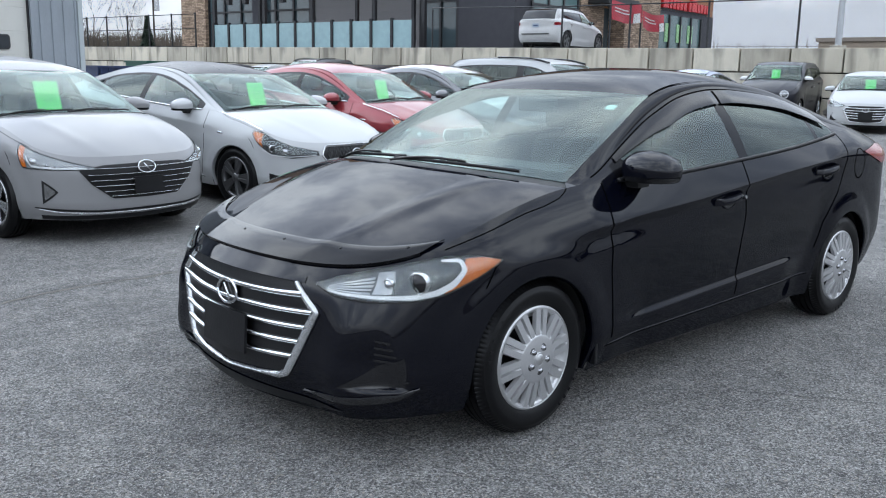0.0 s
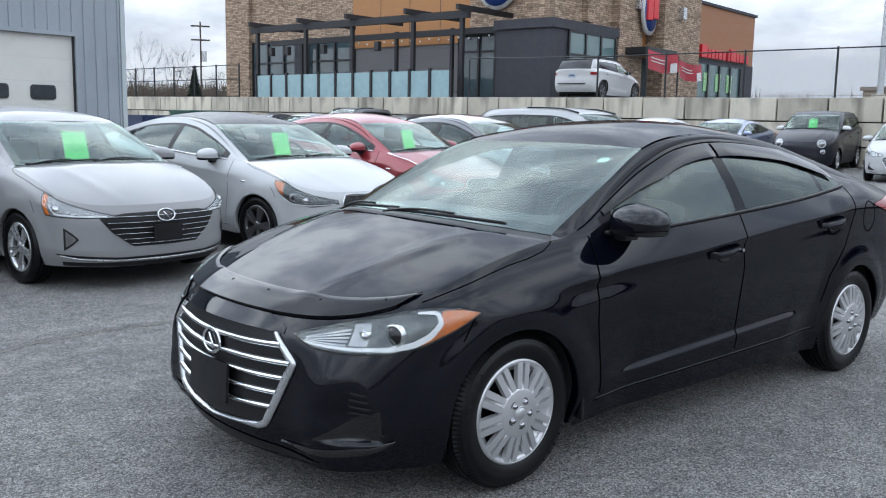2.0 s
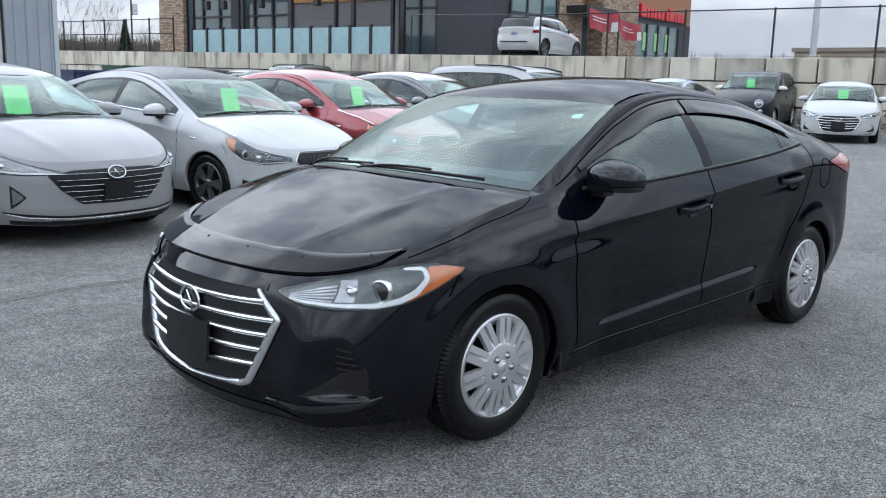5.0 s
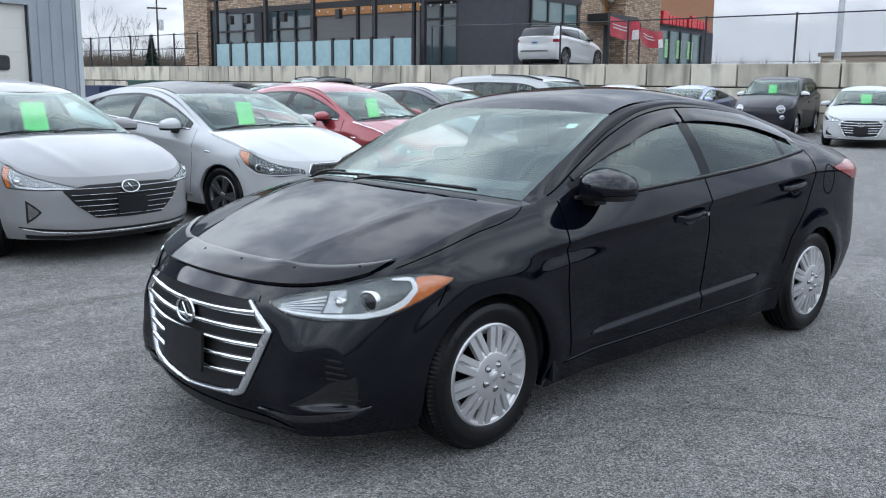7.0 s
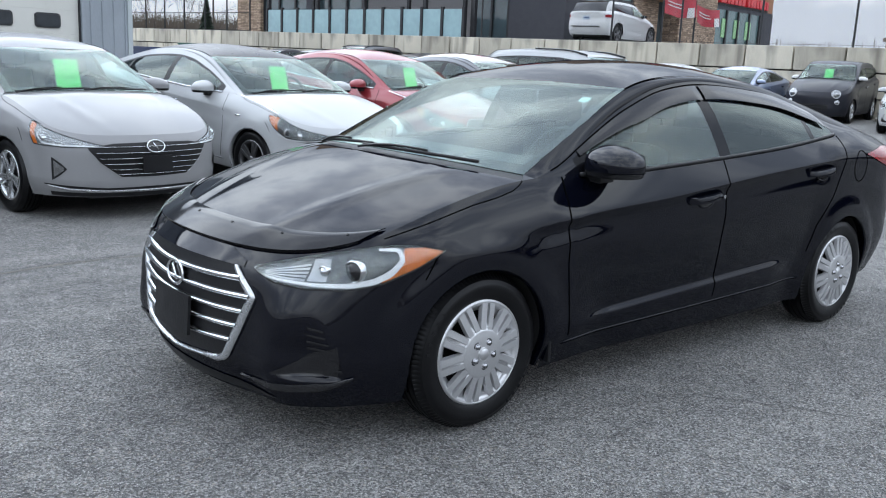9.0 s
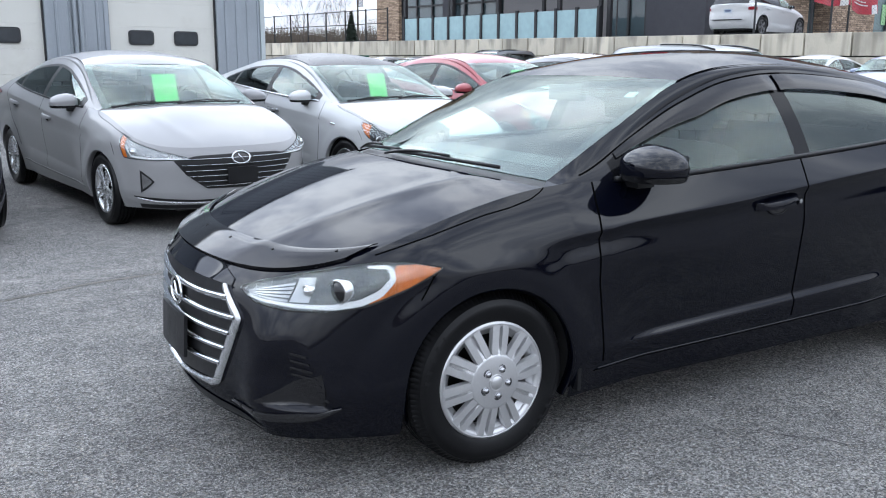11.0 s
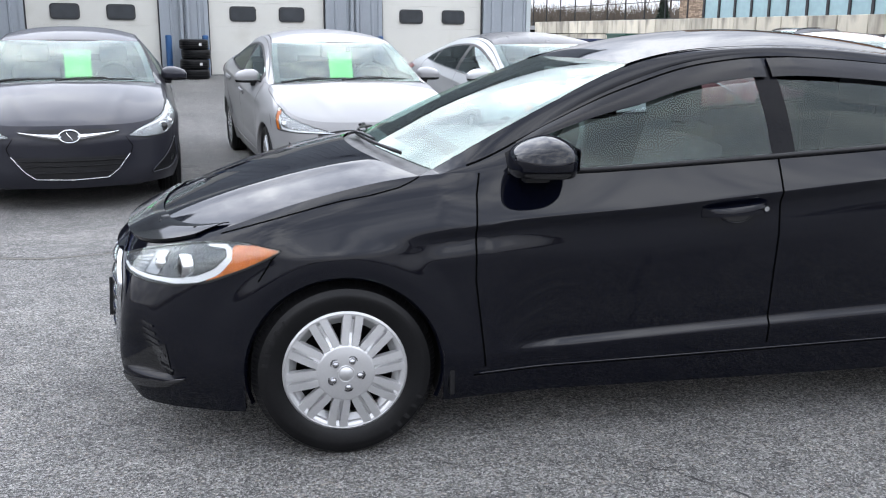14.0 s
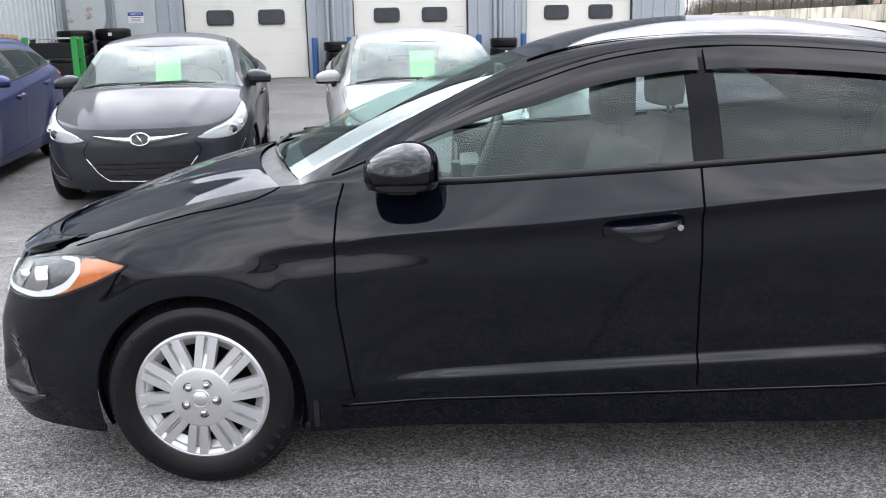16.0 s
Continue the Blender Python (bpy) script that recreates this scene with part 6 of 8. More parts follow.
def hero_extras(c):
    sh, car, hood, G, gx = c["sh"], c["car"], c["hood"], c["G"], c["gx"]
    # rain deflectors over the side windows
    for a, b in ((0.58, 1.527), (1.53, 2.57)):
        k = [i for i, x in enumerate(gx) if a < x < b]
        N = grid_normals(G)
        lift = np.interp(gx[k], [a, a + 0.1, b - 0.06, b], [0.008 if a > 1 else 0.004, 0.013, 0.013, 0.008])[:, None, None]
        rows = [8, 8, 9, 10, 10]
        down = np.array([0.8, 0, 0, 0, 0])[None, :, None] * (G[k][:, 8] - G[k][:, 9])[:, None] * np.interp(gx[k], [a, a + 0.4], [0.2 if a < 1 else 1.0, 1.0])[:, None, None]
        grow = np.array([1.0, 1.25, 1.1, 0.8, 0.1])[None, :, None]
        for side in (1, -1):
            slab("rain_deflector", G[k][:, rows] + down + N[k][:, rows] * lift * grow, 0.003, SMOKE, car, side, "smoked plastic rain deflector")
    # shut line along the door tops, and the edge of the mirror sail
    N = grid_normals(G)
    k = [i for i, x in enumerate(gx) if 0.4 < x < 2.6]
    for side in (1, -1):
        ribbon("panel_gap", G[k, 11] * 0.35 + G[k, 10] * 0.65, N[k, 10], 0.006, GAP, car, side, 0.002)
    # bug shield over the hood's front edge
    n, m = hood.shape[:2]
    N = grid_normals(hood)
    cols = list(range(3, m - 3))
    rows = []
    for r, lift, fwd, down in ((0, 0.004, 0.008, 0.006), (0, 0.01, 0.008, 0.0), (2, 0.012, 0, 0), (4, 0.012, 0, 0), (5, 0.011, 0, 0), (6, 0.006, 0, 0)):
        e = hood[r, cols] + N[r, cols] * lift
        e = e + np.array([-1.0, 0, 0]) * fwd - np.array([0, 0, 1.0]) * down
        rows.append(e)
    slab("bug_shield", np.stack(rows, 0), 0.003, SHIELD, car, 1, "smoked plastic bug shield along the hood edge")
    for f in (0.1, 0.26, 0.42, 0.58, 0.74, 0.9):
        p = hood[4, int(f * (m - 1))] + np.array([0, 0, 0.012])
        cyl("shield_bolt", p, p + np.array([-0.001, 0, 0.002]), 0.006, LINER, car, n=8)
    # mud flaps
    for side in (1, -1):
        bm = bmesh.new()
        add_box(bm, 0.345, -0.885, 0.21, 0.362, -0.74, 0.42, 0.005)
        ob = part("mud_flap", bm, BLACK_TRIM, car)
        if side == -1:
            ob.scale = (1, -1, 1)
    S = c["screen"]
    p = S[33, 3] - np.array([0, 0, 0.006])
    g = np.array([[p + np.array([-0.02 * t - 0.0, 0.055 * s, -0.012 * t]) * 1.0 for s in (0, 1)] for t in (0, 1.6)])
    grid_mesh("sticker", g, mat("sticker", (0.333, 0.518, 0.488), 0.5), car, "small pale sticker inside the windshield", flip=True)
    # raised lettering worn to plain blocks on the tyre wall
    for w in [o for o in car.children if o.name.startswith("wheel")]:
        R = 0.262
        for a0, k in ((2.4, 5), (5.3, 5)):
            for i in range(k):
                a = a0 + 0.15 * i
                bm = bmesh.new()
                add_box(bm, R - 0.01, -0.1012, -0.004 - 0.003 * (i % 3), R + 0.01, -0.098, 0.004 + 0.003 * (i % 2), 0.001, m=Matrix.Rotation(-a, 4, "Y"))
                part("tyre_lettering", bm, mat("lettering", (0.009, 0.009, 0.0095), 0.55, spec=0.15), w)


hero_extras(hero)

ROW = 99.3
STREET = dict(SALOON, bottom=[(-0.815, 0.2), (-0.6, 0.205), (-0.4, 0.2), (0.4, 0.19), (2.35, 0.19), (3.1, 0.24), (3.73, 0.27)])
silver = build_car(STREET, "car", "silver saloon car with a green price sheet, parked in the row", PAINT_SILVER, on_lot(0.56, 4.76, ROW))
common(silver)
wide_grille_front(silver)
paper_on(silver["screen"], silver["car"])
WIDE_SALOON = scaled(STREET, 1.04, 1.03, 0.995)
pearl_car = build_car(WIDE_SALOON, "car", "pale silver saloon car with a dark glass roof and chrome trim", PAINT_WHITE_SILVER, on_lot(2.95, 5.1, ROW, 2.8), "dark", roof_mat=ROOF_GLASS)
common(pearl_car, True)
mesh_grille_front(pearl_car)
paper_on(pearl_car["screen"], pearl_car["car"])
char = build_car(STREET, "car", "dark charcoal saloon car with a bright wing bar grille", PAINT_CHARCOAL, on_lot(-1.93, 4.65, ROW))
common(char)
wing_bar_front(char)
paper_on(char["screen"], char["car"], -0.03)
red = build_car(STREET, "car", "deep red saloon car with a green price sheet", PAINT_RED, on_lot(5.5, 6.05, ROW))
common(red, True)
mesh_grille_front(red)
paper_on(red["screen"], red["car"])
grey = build_car(STREET, "car", "dark grey saloon car between a red car and a pale SUV", PAINT_GREY, on_lot(7.9, 6.5, ROW))
common(grey)
plain_front(grey)
blue = build_car(HATCH, "car", "bright blue hatchback parked beside a charcoal car", PAINT_BLUE, on_lot(-4.4, 4.45, ROW))
common(blue)
plain_front(blue)
SUV = scaled(TALL, 1.02, 1.04, 1.115, tyre=0.36, rim=0.225, arch=0.39, width=0.235)
suv = build_car(SUV, "car", "pale silver SUV with dark rear glass and black roof rails", PAINT_WHITE_SILVER, on_lot(10.9, 6.8, ROW))
common(suv, True)
plain_front(suv)


def roof_rails(c):
    rl = np.array([p for p in c["spec"]["inner"] if 0.9 < p[0] < c["spec"]["roof_back"]])
    for side in (1, -1):
        p = rl * np.array([1, -side, 1]) + np.array([0, 0, 0.025])
        tube("roof_rail_bar", spline3(p, 20), 0.016, GLOSS_BLACK, c["car"])


roof_rails(suv)
# cars nosed out from the retaining wall
WALL_ROW = 9.8
CA, SA = math.cos(radians(9.8)), math.sin(radians(9.8))


def by_wall(u, v, turn=0.0, wb=2.7):
    return on_lot(u * CA - v * SA, u * SA + v * CA, WALL_ROW + turn, wb)


pale = build_car(STREET, "car", "pale silver saloon car with a chrome lower lip, by the wall", PAINT_WHITE_SILVER, by_wall(20.2, 2.35, 10), group="cars along the wall")
common(pale)
bar_grille_front(pale, True)
paper_on(pale["screen"], pale["car"])
UPRIGHT = scaled(TALL, 0.96, 1.0, 1.18, tyre=0.32, rim=0.21, arch=0.345)
compact = build_car(UPRIGHT, "car", "tall dark compact car with round headlamps and white mirrors", PAINT_CHARCOAL, by_wall(23.0, 5.55, 4), group="cars along the wall")
common(compact, mirror_coat=PAINT_WHITE)
paper_on(compact["screen"], compact["car"])


def round_lamps(c):
    sh, car = c["sh"], c["car"]
    for side in (1, -1):
        for y, z, r in ((0.56, 0.77, 0.11), (0.6, 0.56, 0.06)):
            p = front_at(sh, -y * side, z, 0.01)
            vs, fs = lathe([(0.0, 0.03), (r * 0.7, 0.022), (r, 0.0), (r * 1.08, 0.006), (r * 1.12, -0.02)], 24)
            o = mesh_ob("headlamp", vs, fs, LAMP_DULL, car, label="round headlamp with a chrome rim")
            o.matrix_basis = Matrix.Translation(p) @ Vector((-1, -0.45 * side, 0.25)).to_track_quat("Y", "Z").to_matrix().to_4x4()
    grille(sh, car, 0.4, [(0, 0.3), (0.4, 0.34)], [(0, 0.52), (0.4, 0.48)], [0.4, 0.46], [(0.3, 0.36), (0.52, 0.38)], bar_m=BLACK_TRIM)


round_lamps(compact)
sedan2 = build_car(STREET, "car", "pale blue saloon car behind the black one", PAINT_PALE_BLUE, by_wall(22.0, 8.0), group="cars along the wall")
common(sedan2)
plain_front(sedan2)
for u, v, kind, p, lab in ((21.6, 10.2, STREET, PAINT_WHITE, "white saloon car against the concrete wall"), (21.8, 18.5, STREET, PAINT_GREY, "grey saloon car against the concrete wall"),
                           (21.8, 21.0, HATCH, PAINT_CHARCOAL, "black hatchback against the concrete wall"), (21.8, 23.8, UPRIGHT, PAINT_GREY, "dark grey SUV with roof rails by the wall"),
                           (21.8, 26.6, STREET, PAINT_WHITE_SILVER, "pale silver saloon car by the wall"), (21.8, 29.0, STREET, PAINT_CHARCOAL, "black saloon car by the wall"), (21.8, 31.4, STREET, PAINT_SILVER, "silver saloon car by the wall")):
    q = build_car(kind, "car", lab, p, by_wall(u, v), group="cars along the wall")
    common(q)
    plain_front(q)
    if "rails" in lab:
        roof_rails(q)

# ---- the lot's surroundings, in axes along the garage (u) and away from it (v) ----
LOT = Matrix.Rotation(radians(9.8), 4, "Z")


def lot(ob):
    ob.matrix_basis = LOT @ ob.matrix_basis
    return ob


def lot_xy(u, v):
    p = LOT @ Vector((u, v, 0))
    return p.x, p.y


METAL_WALL = mat("blue_grey_sheet", (0.259, 0.285, 0.311), 0.45, 0.0, var=0.07, scale=1.3, fine=30, dirt=((0.163, 0.185, 0.2), 1.6, 0.55, 0.35), stretch=(1, 1, 0.35))
METAL_PALE = mat("pale_sheet", (0.385, 0.422, 0.429), 0.5, 0.0, var=0.07, scale=1.3, fine=30, dirt=((0.266, 0.281, 0.274), 1.8, 0.52, 0.4), stretch=(1, 1, 0.35))
DOOR_CREAM = mat("cream_door", (0.548, 0.54, 0.496), 0.45, var=0.04, scale=2.0, fine=60, dirt=((0.407, 0.385, 0.326), 1.5, 0.58, 0.35))
DARK_METAL = mat("dark_metal", (0.02, 0.021, 0.023), 0.5, 0.2, var=0.2)
DOOR_GLASS = mat("door_glass", (0.03, 0.035, 0.04), 0.12, var=0.4, scale=3)
CONCRETE = mat("concrete_block", (0.518, 0.474, 0.385), 0.85, var=0.13, scale=1.8, fine=45, bump=0.5, dirt=((0.148, 0.144, 0.13), 1.1, 0.54, 0.6), stretch=(1, 1, 0.45))
BOLLARD_BLUE = mat("blue_bollard", (0.0148, 0.074, 0.192), 0.5, var=0.2, dirt=((0.148, 0.118, 0.0888), 8, 0.62, 0.5))
GRAVEL = mat("gravel", (0.222, 0.207, 0.185), 0.9, var=0.4, scale=14, bump=0.6)


def base_z(u, v):
    return ground_z(*lot_xy(u, v))


GAR_V, GAR_Z = 18.1, 0.52


def ribbed(name, u0, u1, z0, z1, v, material, parent, pitch=0.3, along="u"):
    """Upright sheet cladding with a raised rib every foot."""
    vs, fs = [], []
    xs = []
    k = 0
    u = u0
    while u < u1 - 1e-6:
        w = min(pitch, u1 - u)
        xs += [(u, 0.0), (u + 0.72 * w, 0.0), (u + 0.77 * w, 0.028), (u + 0.9 * w, 0.028), (u + 0.95 * w, 0.0)]
        u += w
    xs.append((u1, 0.0))
    for a, d in xs:
        for z in (z0, z1):
            vs.append((a, v - d, z) if along == "u" else (v + d, a, z))
    for i in range(len(xs) - 1):
        f = (2 * i, 2 * i + 2, 2 * i + 3, 2 * i + 1)
        fs.append(f if along == "u" else f[::-1])
    return mesh_ob(name, vs, fs, material, parent, smooth=False)


def rounded_rect(bm, cx, cz, w, h, r, y0, y1):
    """A rounded plate lying in x and z, from y0 to y1."""
    pts = []
    for qx, qz, a0 in ((1, 1, 0), (-1, 1, 90), (-1, -1, 180), (1, -1, 270)):
        for k in range(6):
            a = radians(a0 + 18 * k)
            pts.append((cx + qx * (w / 2 - r) + r * math.cos(a), cz + qz * (h / 2 - r) + r * math.sin(a)))
    f = [bm.verts.new((x, y0, z)) for x, z in pts]
    b = [bm.verts.new((x, y1, z)) for x, z in pts]
    bm.faces.new(f)
    bm.faces.new(b[::-1])
    for i in range(len(pts)):
        j = (i + 1) % len(pts)
        bm.faces.new((f[i], b[i], b[j], f[j]))


def make_garage():
    g = lot(empty("garage", "blue-grey ribbed metal service garage with cream overhead doors", "building"))
    doors = [(-2.36, 0.42), (1.48, 4.22), (5.62, 8.3)]
    H = 7.0
    edges = [-5.0] + [x for d in doors for x in d] + [9.57]
    for a, b in zip(edges[0::2], edges[1::2]):
        if a == -5.0:
            ribbed("wall_cladding", -5.0, -3.89, GAR_Z - 0.1, H, GAR_V, METAL_WALL, g)
            ribbed("wall_cladding", -2.89, b, GAR_Z - 0.1, H, GAR_V, METAL_WALL, g)
            ribbed("wall_cladding", -3.89, -2.89, GAR_Z + 2.1, H, GAR_V, METAL_WALL, g)
        else:
            ribbed("wall_cladding", a, b, GAR_Z - 0.1, H, GAR_V, METAL_WALL, g)
    for a, b in doors:
        ribbed("wall_cladding", a, b, GAR_Z + 2.73, H, GAR_V, METAL_WALL, g)
        d = box("overhead_door", (a, GAR_V + 0.17, GAR_Z), (b, GAR_V + 0.22, GAR_Z + 2.73), DARK_METAL, g)
        for i in range(5):
            z = GAR_Z + 0.012 + 0.543 * i
            box("door_section", (a + 0.02, GAR_V + 0.09, z), (b - 0.02, GAR_V + 0.16, z + 0.5415), DOOR_CREAM, d, 0.004)
        for f in (0.24, 0.76):
            for k, (gr, y0, y1, m_) in enumerate(((0.07, 0.06, 0.09, DARK_METAL), (0.0, 0.052, 0.07, DOOR_GLASS))):
                bm = bmesh.new()
                rounded_rect(bm, a + (b - a) * (0.5 + (f - 0.5) * 0.8), GAR_Z + 1.39, 0.54 + gr, 0.27 + gr, 0.08, GAR_V + y0, GAR_V + y1)
                part("door_window" if k else "window_seal", bm, m_, d)
        for x in (a, b - 0.03):
            box("door_seal", (x, GAR_V + 0.03, GAR_Z), (x + 0.03, GAR_V + 0.088, GAR_Z + 2.73), DARK_METAL, d)
        for x in (a - 0.1, b + 0.0):
            box("door_jamb", (x, GAR_V - 0.035, GAR_Z - 0.05), (x + 0.1, GAR_V + 0.2, GAR_Z + 2.83), METAL_WALL, g)
        box("door_head", (a, GAR_V - 0.035, GAR_Z + 2.73), (b, GAR_V + 0.2, GAR_Z + 2.83), METAL_WALL, g)
    ribbed("side_cladding", GAR_V, GAR_V + 12, GAR_Z - 0.6, H, 9.57, METAL_WALL, g, along="v")
    box("corner_trim", (9.5, GAR_V - 0.04, GAR_Z - 0.3), (9.62, GAR_V + 0.1, H), METAL_PALE, g)
    box("roof", (-16, GAR_V - 0.2, H), (9.8, GAR_V + 13, H + 0.15), METAL_WALL, g)
    box("wall_core", (-16, GAR_V + 0.3, 0.2), (9.45, GAR_V + 12, H), DARK_METAL, g)
    for u in (0.88, 1.02, 4.85, 4.98):
        cyl("downpipe", (u, GAR_V - 0.08, GAR_Z), (u, GAR_V - 0.08, H), 0.045, METAL_WALL, g)
    d = box("staff_door", (-3.83, GAR_V - 0.01, GAR_Z + 0.02), (-2.95, GAR_V + 0.05, GAR_Z + 2.06), METAL_PALE, g, 0.006, "pale grey steel staff door")
    for x in (-3.89, -2.94):
        box("door_frame", (x, GAR_V - 0.03, GAR_Z), (x + 0.055, GAR_V + 0.05, GAR_Z + 2.1), METAL_WALL, g)
    cyl("door_knob", (-3.74, GAR_V - 0.06, GAR_Z + 1.0), (-3.74, GAR_V - 0.01, GAR_Z + 1.0), 0.03, SATIN, d)
    # the wing that comes forward at the left end
    ribbed("wing_cladding", GAR_V - 9.5, GAR_V, GAR_Z - 0.3, H, -5.0, METAL_PALE, g, along="v")
    return g


make_garage()


def notice_sign():
    s = lot(empty("notice_sign", "small white notice sign with a blue header on the staff door", "sign"))
    x0, x1, z0, z1, y = -3.56, -3.23, 1.83, 2.06, GAR_V - 0.016
    box("sign_plate", (x0, y - 0.004, z0), (x1, y + 0.004, z1), mat("sign_white", (0.592, 0.592, 0.577), 0.5, var=0.03), s)
    box("sign_header", (x0, y - 0.008, z1 - 0.08), (x1, y - 0.0045, z1), mat("sign_blue", (0.0148, 0.0518, 0.222), 0.5, var=0.05), s)
    c = bpy.data.curves.new("heading", "FONT")
    c.body, c.size, c.align_x, c.align_y, c.extrude = "NOTICE", 0.066, "CENTER", "CENTER", 0.001
    t = new("heading", c)
    t.data.materials.append(mat("sign_white", (0.592, 0.592, 0.577)))
    t.parent = s
    t.matrix_basis = Matrix.Translation(((x0 + x1) / 2, y - 0.0095, z1 - 0.04)) @ Matrix.Rotation(radians(90), 4, "X")
    for i, w in enumerate((0.25, 0.2, 0.23)):
        box("text_line", ((x0 + x1) / 2 - w / 2, y - 0.007, z1 - 0.118 - 0.038 * i), ((x0 + x1) / 2 + w / 2, y - 0.0045, z1 - 0.104 - 0.038 * i), mat("sign_ink", (0.0592, 0.0666, 0.0888), 0.6), s)


notice_sign()

# ---- tyres, bollards and clutter by the garage ----
tv, tf = lathe([(0.2, 0.08), (0.205, 0.1), (0.25, 0.112), (0.3, 0.108), (0.325, 0.09), (0.333, 0.07), (0.333, 0.03), (0.325, 0.026), (0.333, 0.022), (0.333, -0.022), (0.325, -0.026), (0.333, -0.03), (0.333, -0.07), (0.325, -0.09), (0.3, -0.108), (0.25, -0.112), (0.205, -0.1), (0.2, -0.08), (0.2, 0.08)], 36, "z")
loose_tyre = tagged(mesh_ob("tyre", tv, tf, RUBBER), "used black rubber tyre in a stack by the garage", "tyre", "stacked tyres")
loose_tyre.data.set_sharp_from_angle(angle=radians(35))
rnd = random.Random(4)
first_tyre = True
PAPER_LABEL = mat("paper_label", (0.5, 0.5, 0.49), 0.7, var=0.1, scale=20)
labelled = {(0, 1), (0, 3), (2, 3), (2, 4), (5, 1), (4, 2)}
for stack, (u, v, n, s) in enumerate(((1.08, GAR_V - 0.75, 4, 0.95), (-4.5, GAR_V - 1.15, 5, 1.08), (-3.75, GAR_V - 1.0, 5, 1.1), (-4.45, GAR_V - 2.0, 4, 1.05), (4.95, GAR_V - 0.6, 4, 0.95), (-3.05, GAR_V - 1.3, 3, 1.05))):
    z = base_z(u, v) + 0.112 * s
    for i in range(n):
        du, dv, turn = rnd.uniform(-0.03, 0.03), rnd.uniform(-0.03, 0.03), rnd.uniform(0, 6)
        m = LOT @ Matrix.Translation((u + du, v + dv, z + 0.224 * s * i)) @ Matrix.Rotation(turn, 4, "Z")
        if first_tyre:
            loose_tyre.matrix_basis, first_tyre = m, False
            loose_tyre.scale = (s, s, s)
            q = loose_tyre
        else:
            q = loose_tyre.copy()
            scene.collection.objects.link(q)
            q.matrix_basis = m @ Matrix.Diagonal((s, s, s, 1))
        if (stack, i) in labelled:
            bm = bmesh.new()
            add_box(bm, -0.032, -0.338, -0.03, 0.032, -0.331, 0.032, 0.001, m=Matrix.Rotation(-turn + 0.35 * (i % 2), 4, "Z"))
            part("paper_label", bm, PAPER_LABEL, q, "small white paper label")


def bollard(u, v, h=1.05):
    z = base_z(u, v)
    b = lot(empty("bollard", "blue painted steel bollard beside a garage door", "bollard", group="bollards"))
    cyl("post", (u, v, z), (u, v, z + h), 0.07, BOLLARD_BLUE, b)
    bm = bmesh.new()
    bmesh.ops.create_uvsphere(bm, u_segments=16, v_segments=8, radius=0.07, matrix=Matrix.Translation((u, v, z + h)) @ Matrix.Diagonal((1, 1, 0.4, 1)))
    part("cap", bm, BOLLARD_BLUE, b, smooth=True)


for u in (0.56, 1.36, 4.4, 5.48):
    bollard(u, GAR_V - 0.35, 0.9)


def rust_plate():
    """A rusty D-shaped tank end on a post, in the inner corner."""
    r = lot(empty("steel_plate", "pale steel plate with rust spots, on a post in the corner", "steel plate"))
    RUSTY = mat("rusted_white", (0.37, 0.4, 0.4), 0.6, var=0.06, dirt=((0.222, 0.0962, 0.0296), 5.5, 0.57, 0.95))
    bm = bmesh.new()
    pts = [(-4.72, 1.58), (-4.3, 1.57)] + [(-4.3 + 0.38 * math.cos(radians(a)), 1.95 + 0.38 * math.sin(radians(a))) for a in range(-80, 1, 10)] + [(-3.92, 2.8), (-4.72, 2.8)]
    f = [bm.verts.new((x, GAR_V - 0.62, z)) for x, z in pts]
    b = [bm.verts.new((x, GAR_V - 0.58, z)) for x, z in pts]
    bm.faces.new(f)
    bm.faces.new(b[::-1])
    for i in range(len(pts)):
        bm.faces.new((f[i], b[i], b[(i + 1) % len(pts)], f[(i + 1) % len(pts)]))
    part("plate", bm, RUSTY, r)
    box("post", (-4.46, GAR_V - 0.56, base_z(-4.4, GAR_V - 0.5)), (-4.39, GAR_V - 0.5, 1.8), mat("raw_timber", (0.37, 0.244, 0.118), 0.8, var=0.2), r)


rust_plate()


def pallets():
    p = lot(empty("pallet_boards", "bundle of bare timber boards leaning against the wing wall", "timber"))
    wood = mat("raw_timber", (0.37, 0.244, 0.118), 0.8, var=0.2)
    z = base_z(-4.8, 13.5)
    for i in range(7):
        box("board", (-4.94 + 0.02 * i, 12.8 + 0.16 * i, z), (-4.88 + 0.02 * i, 12.92 + 0.16 * i, z + 1.75), wood, p, 0.004, m=Matrix.Rotation(radians(-2), 4, "X"))


pallets()


def tyre_rack():
    u, v = -4.6, GAR_V - 4.6
    z = base_z(u, v)
    r = lot(empty("storage_rack", "black shelving rack with green end posts", "rack"))
    green = mat("green_steel", (0.0074, 0.222, 0.0444), 0.45, var=0.12)
    for du in (0.0, 0.82):
        for dv in (0.0, 0.5):
            box("post", (u + du, v + dv, z), (u + du + 0.1, v + dv + 0.05, z + 1.22), green, r, 0.006)
    for k in range(4):
        box("shelf", (u + 0.02, v + 0.02, z + 0.1 + 0.36 * k), (u + 0.86, v + 0.54, z + 0.13 + 0.36 * k), SATIN if k == 3 else DARK_METAL, r, 0.004)
    for k in range(3):
        box("bin", (u + 0.1, v + 0.06, z + 0.13 + 0.36 * k), (u + 0.8, v + 0.5, z + 0.4 + 0.36 * k), BLACK_TRIM, r, 0.02)


tyre_rack()


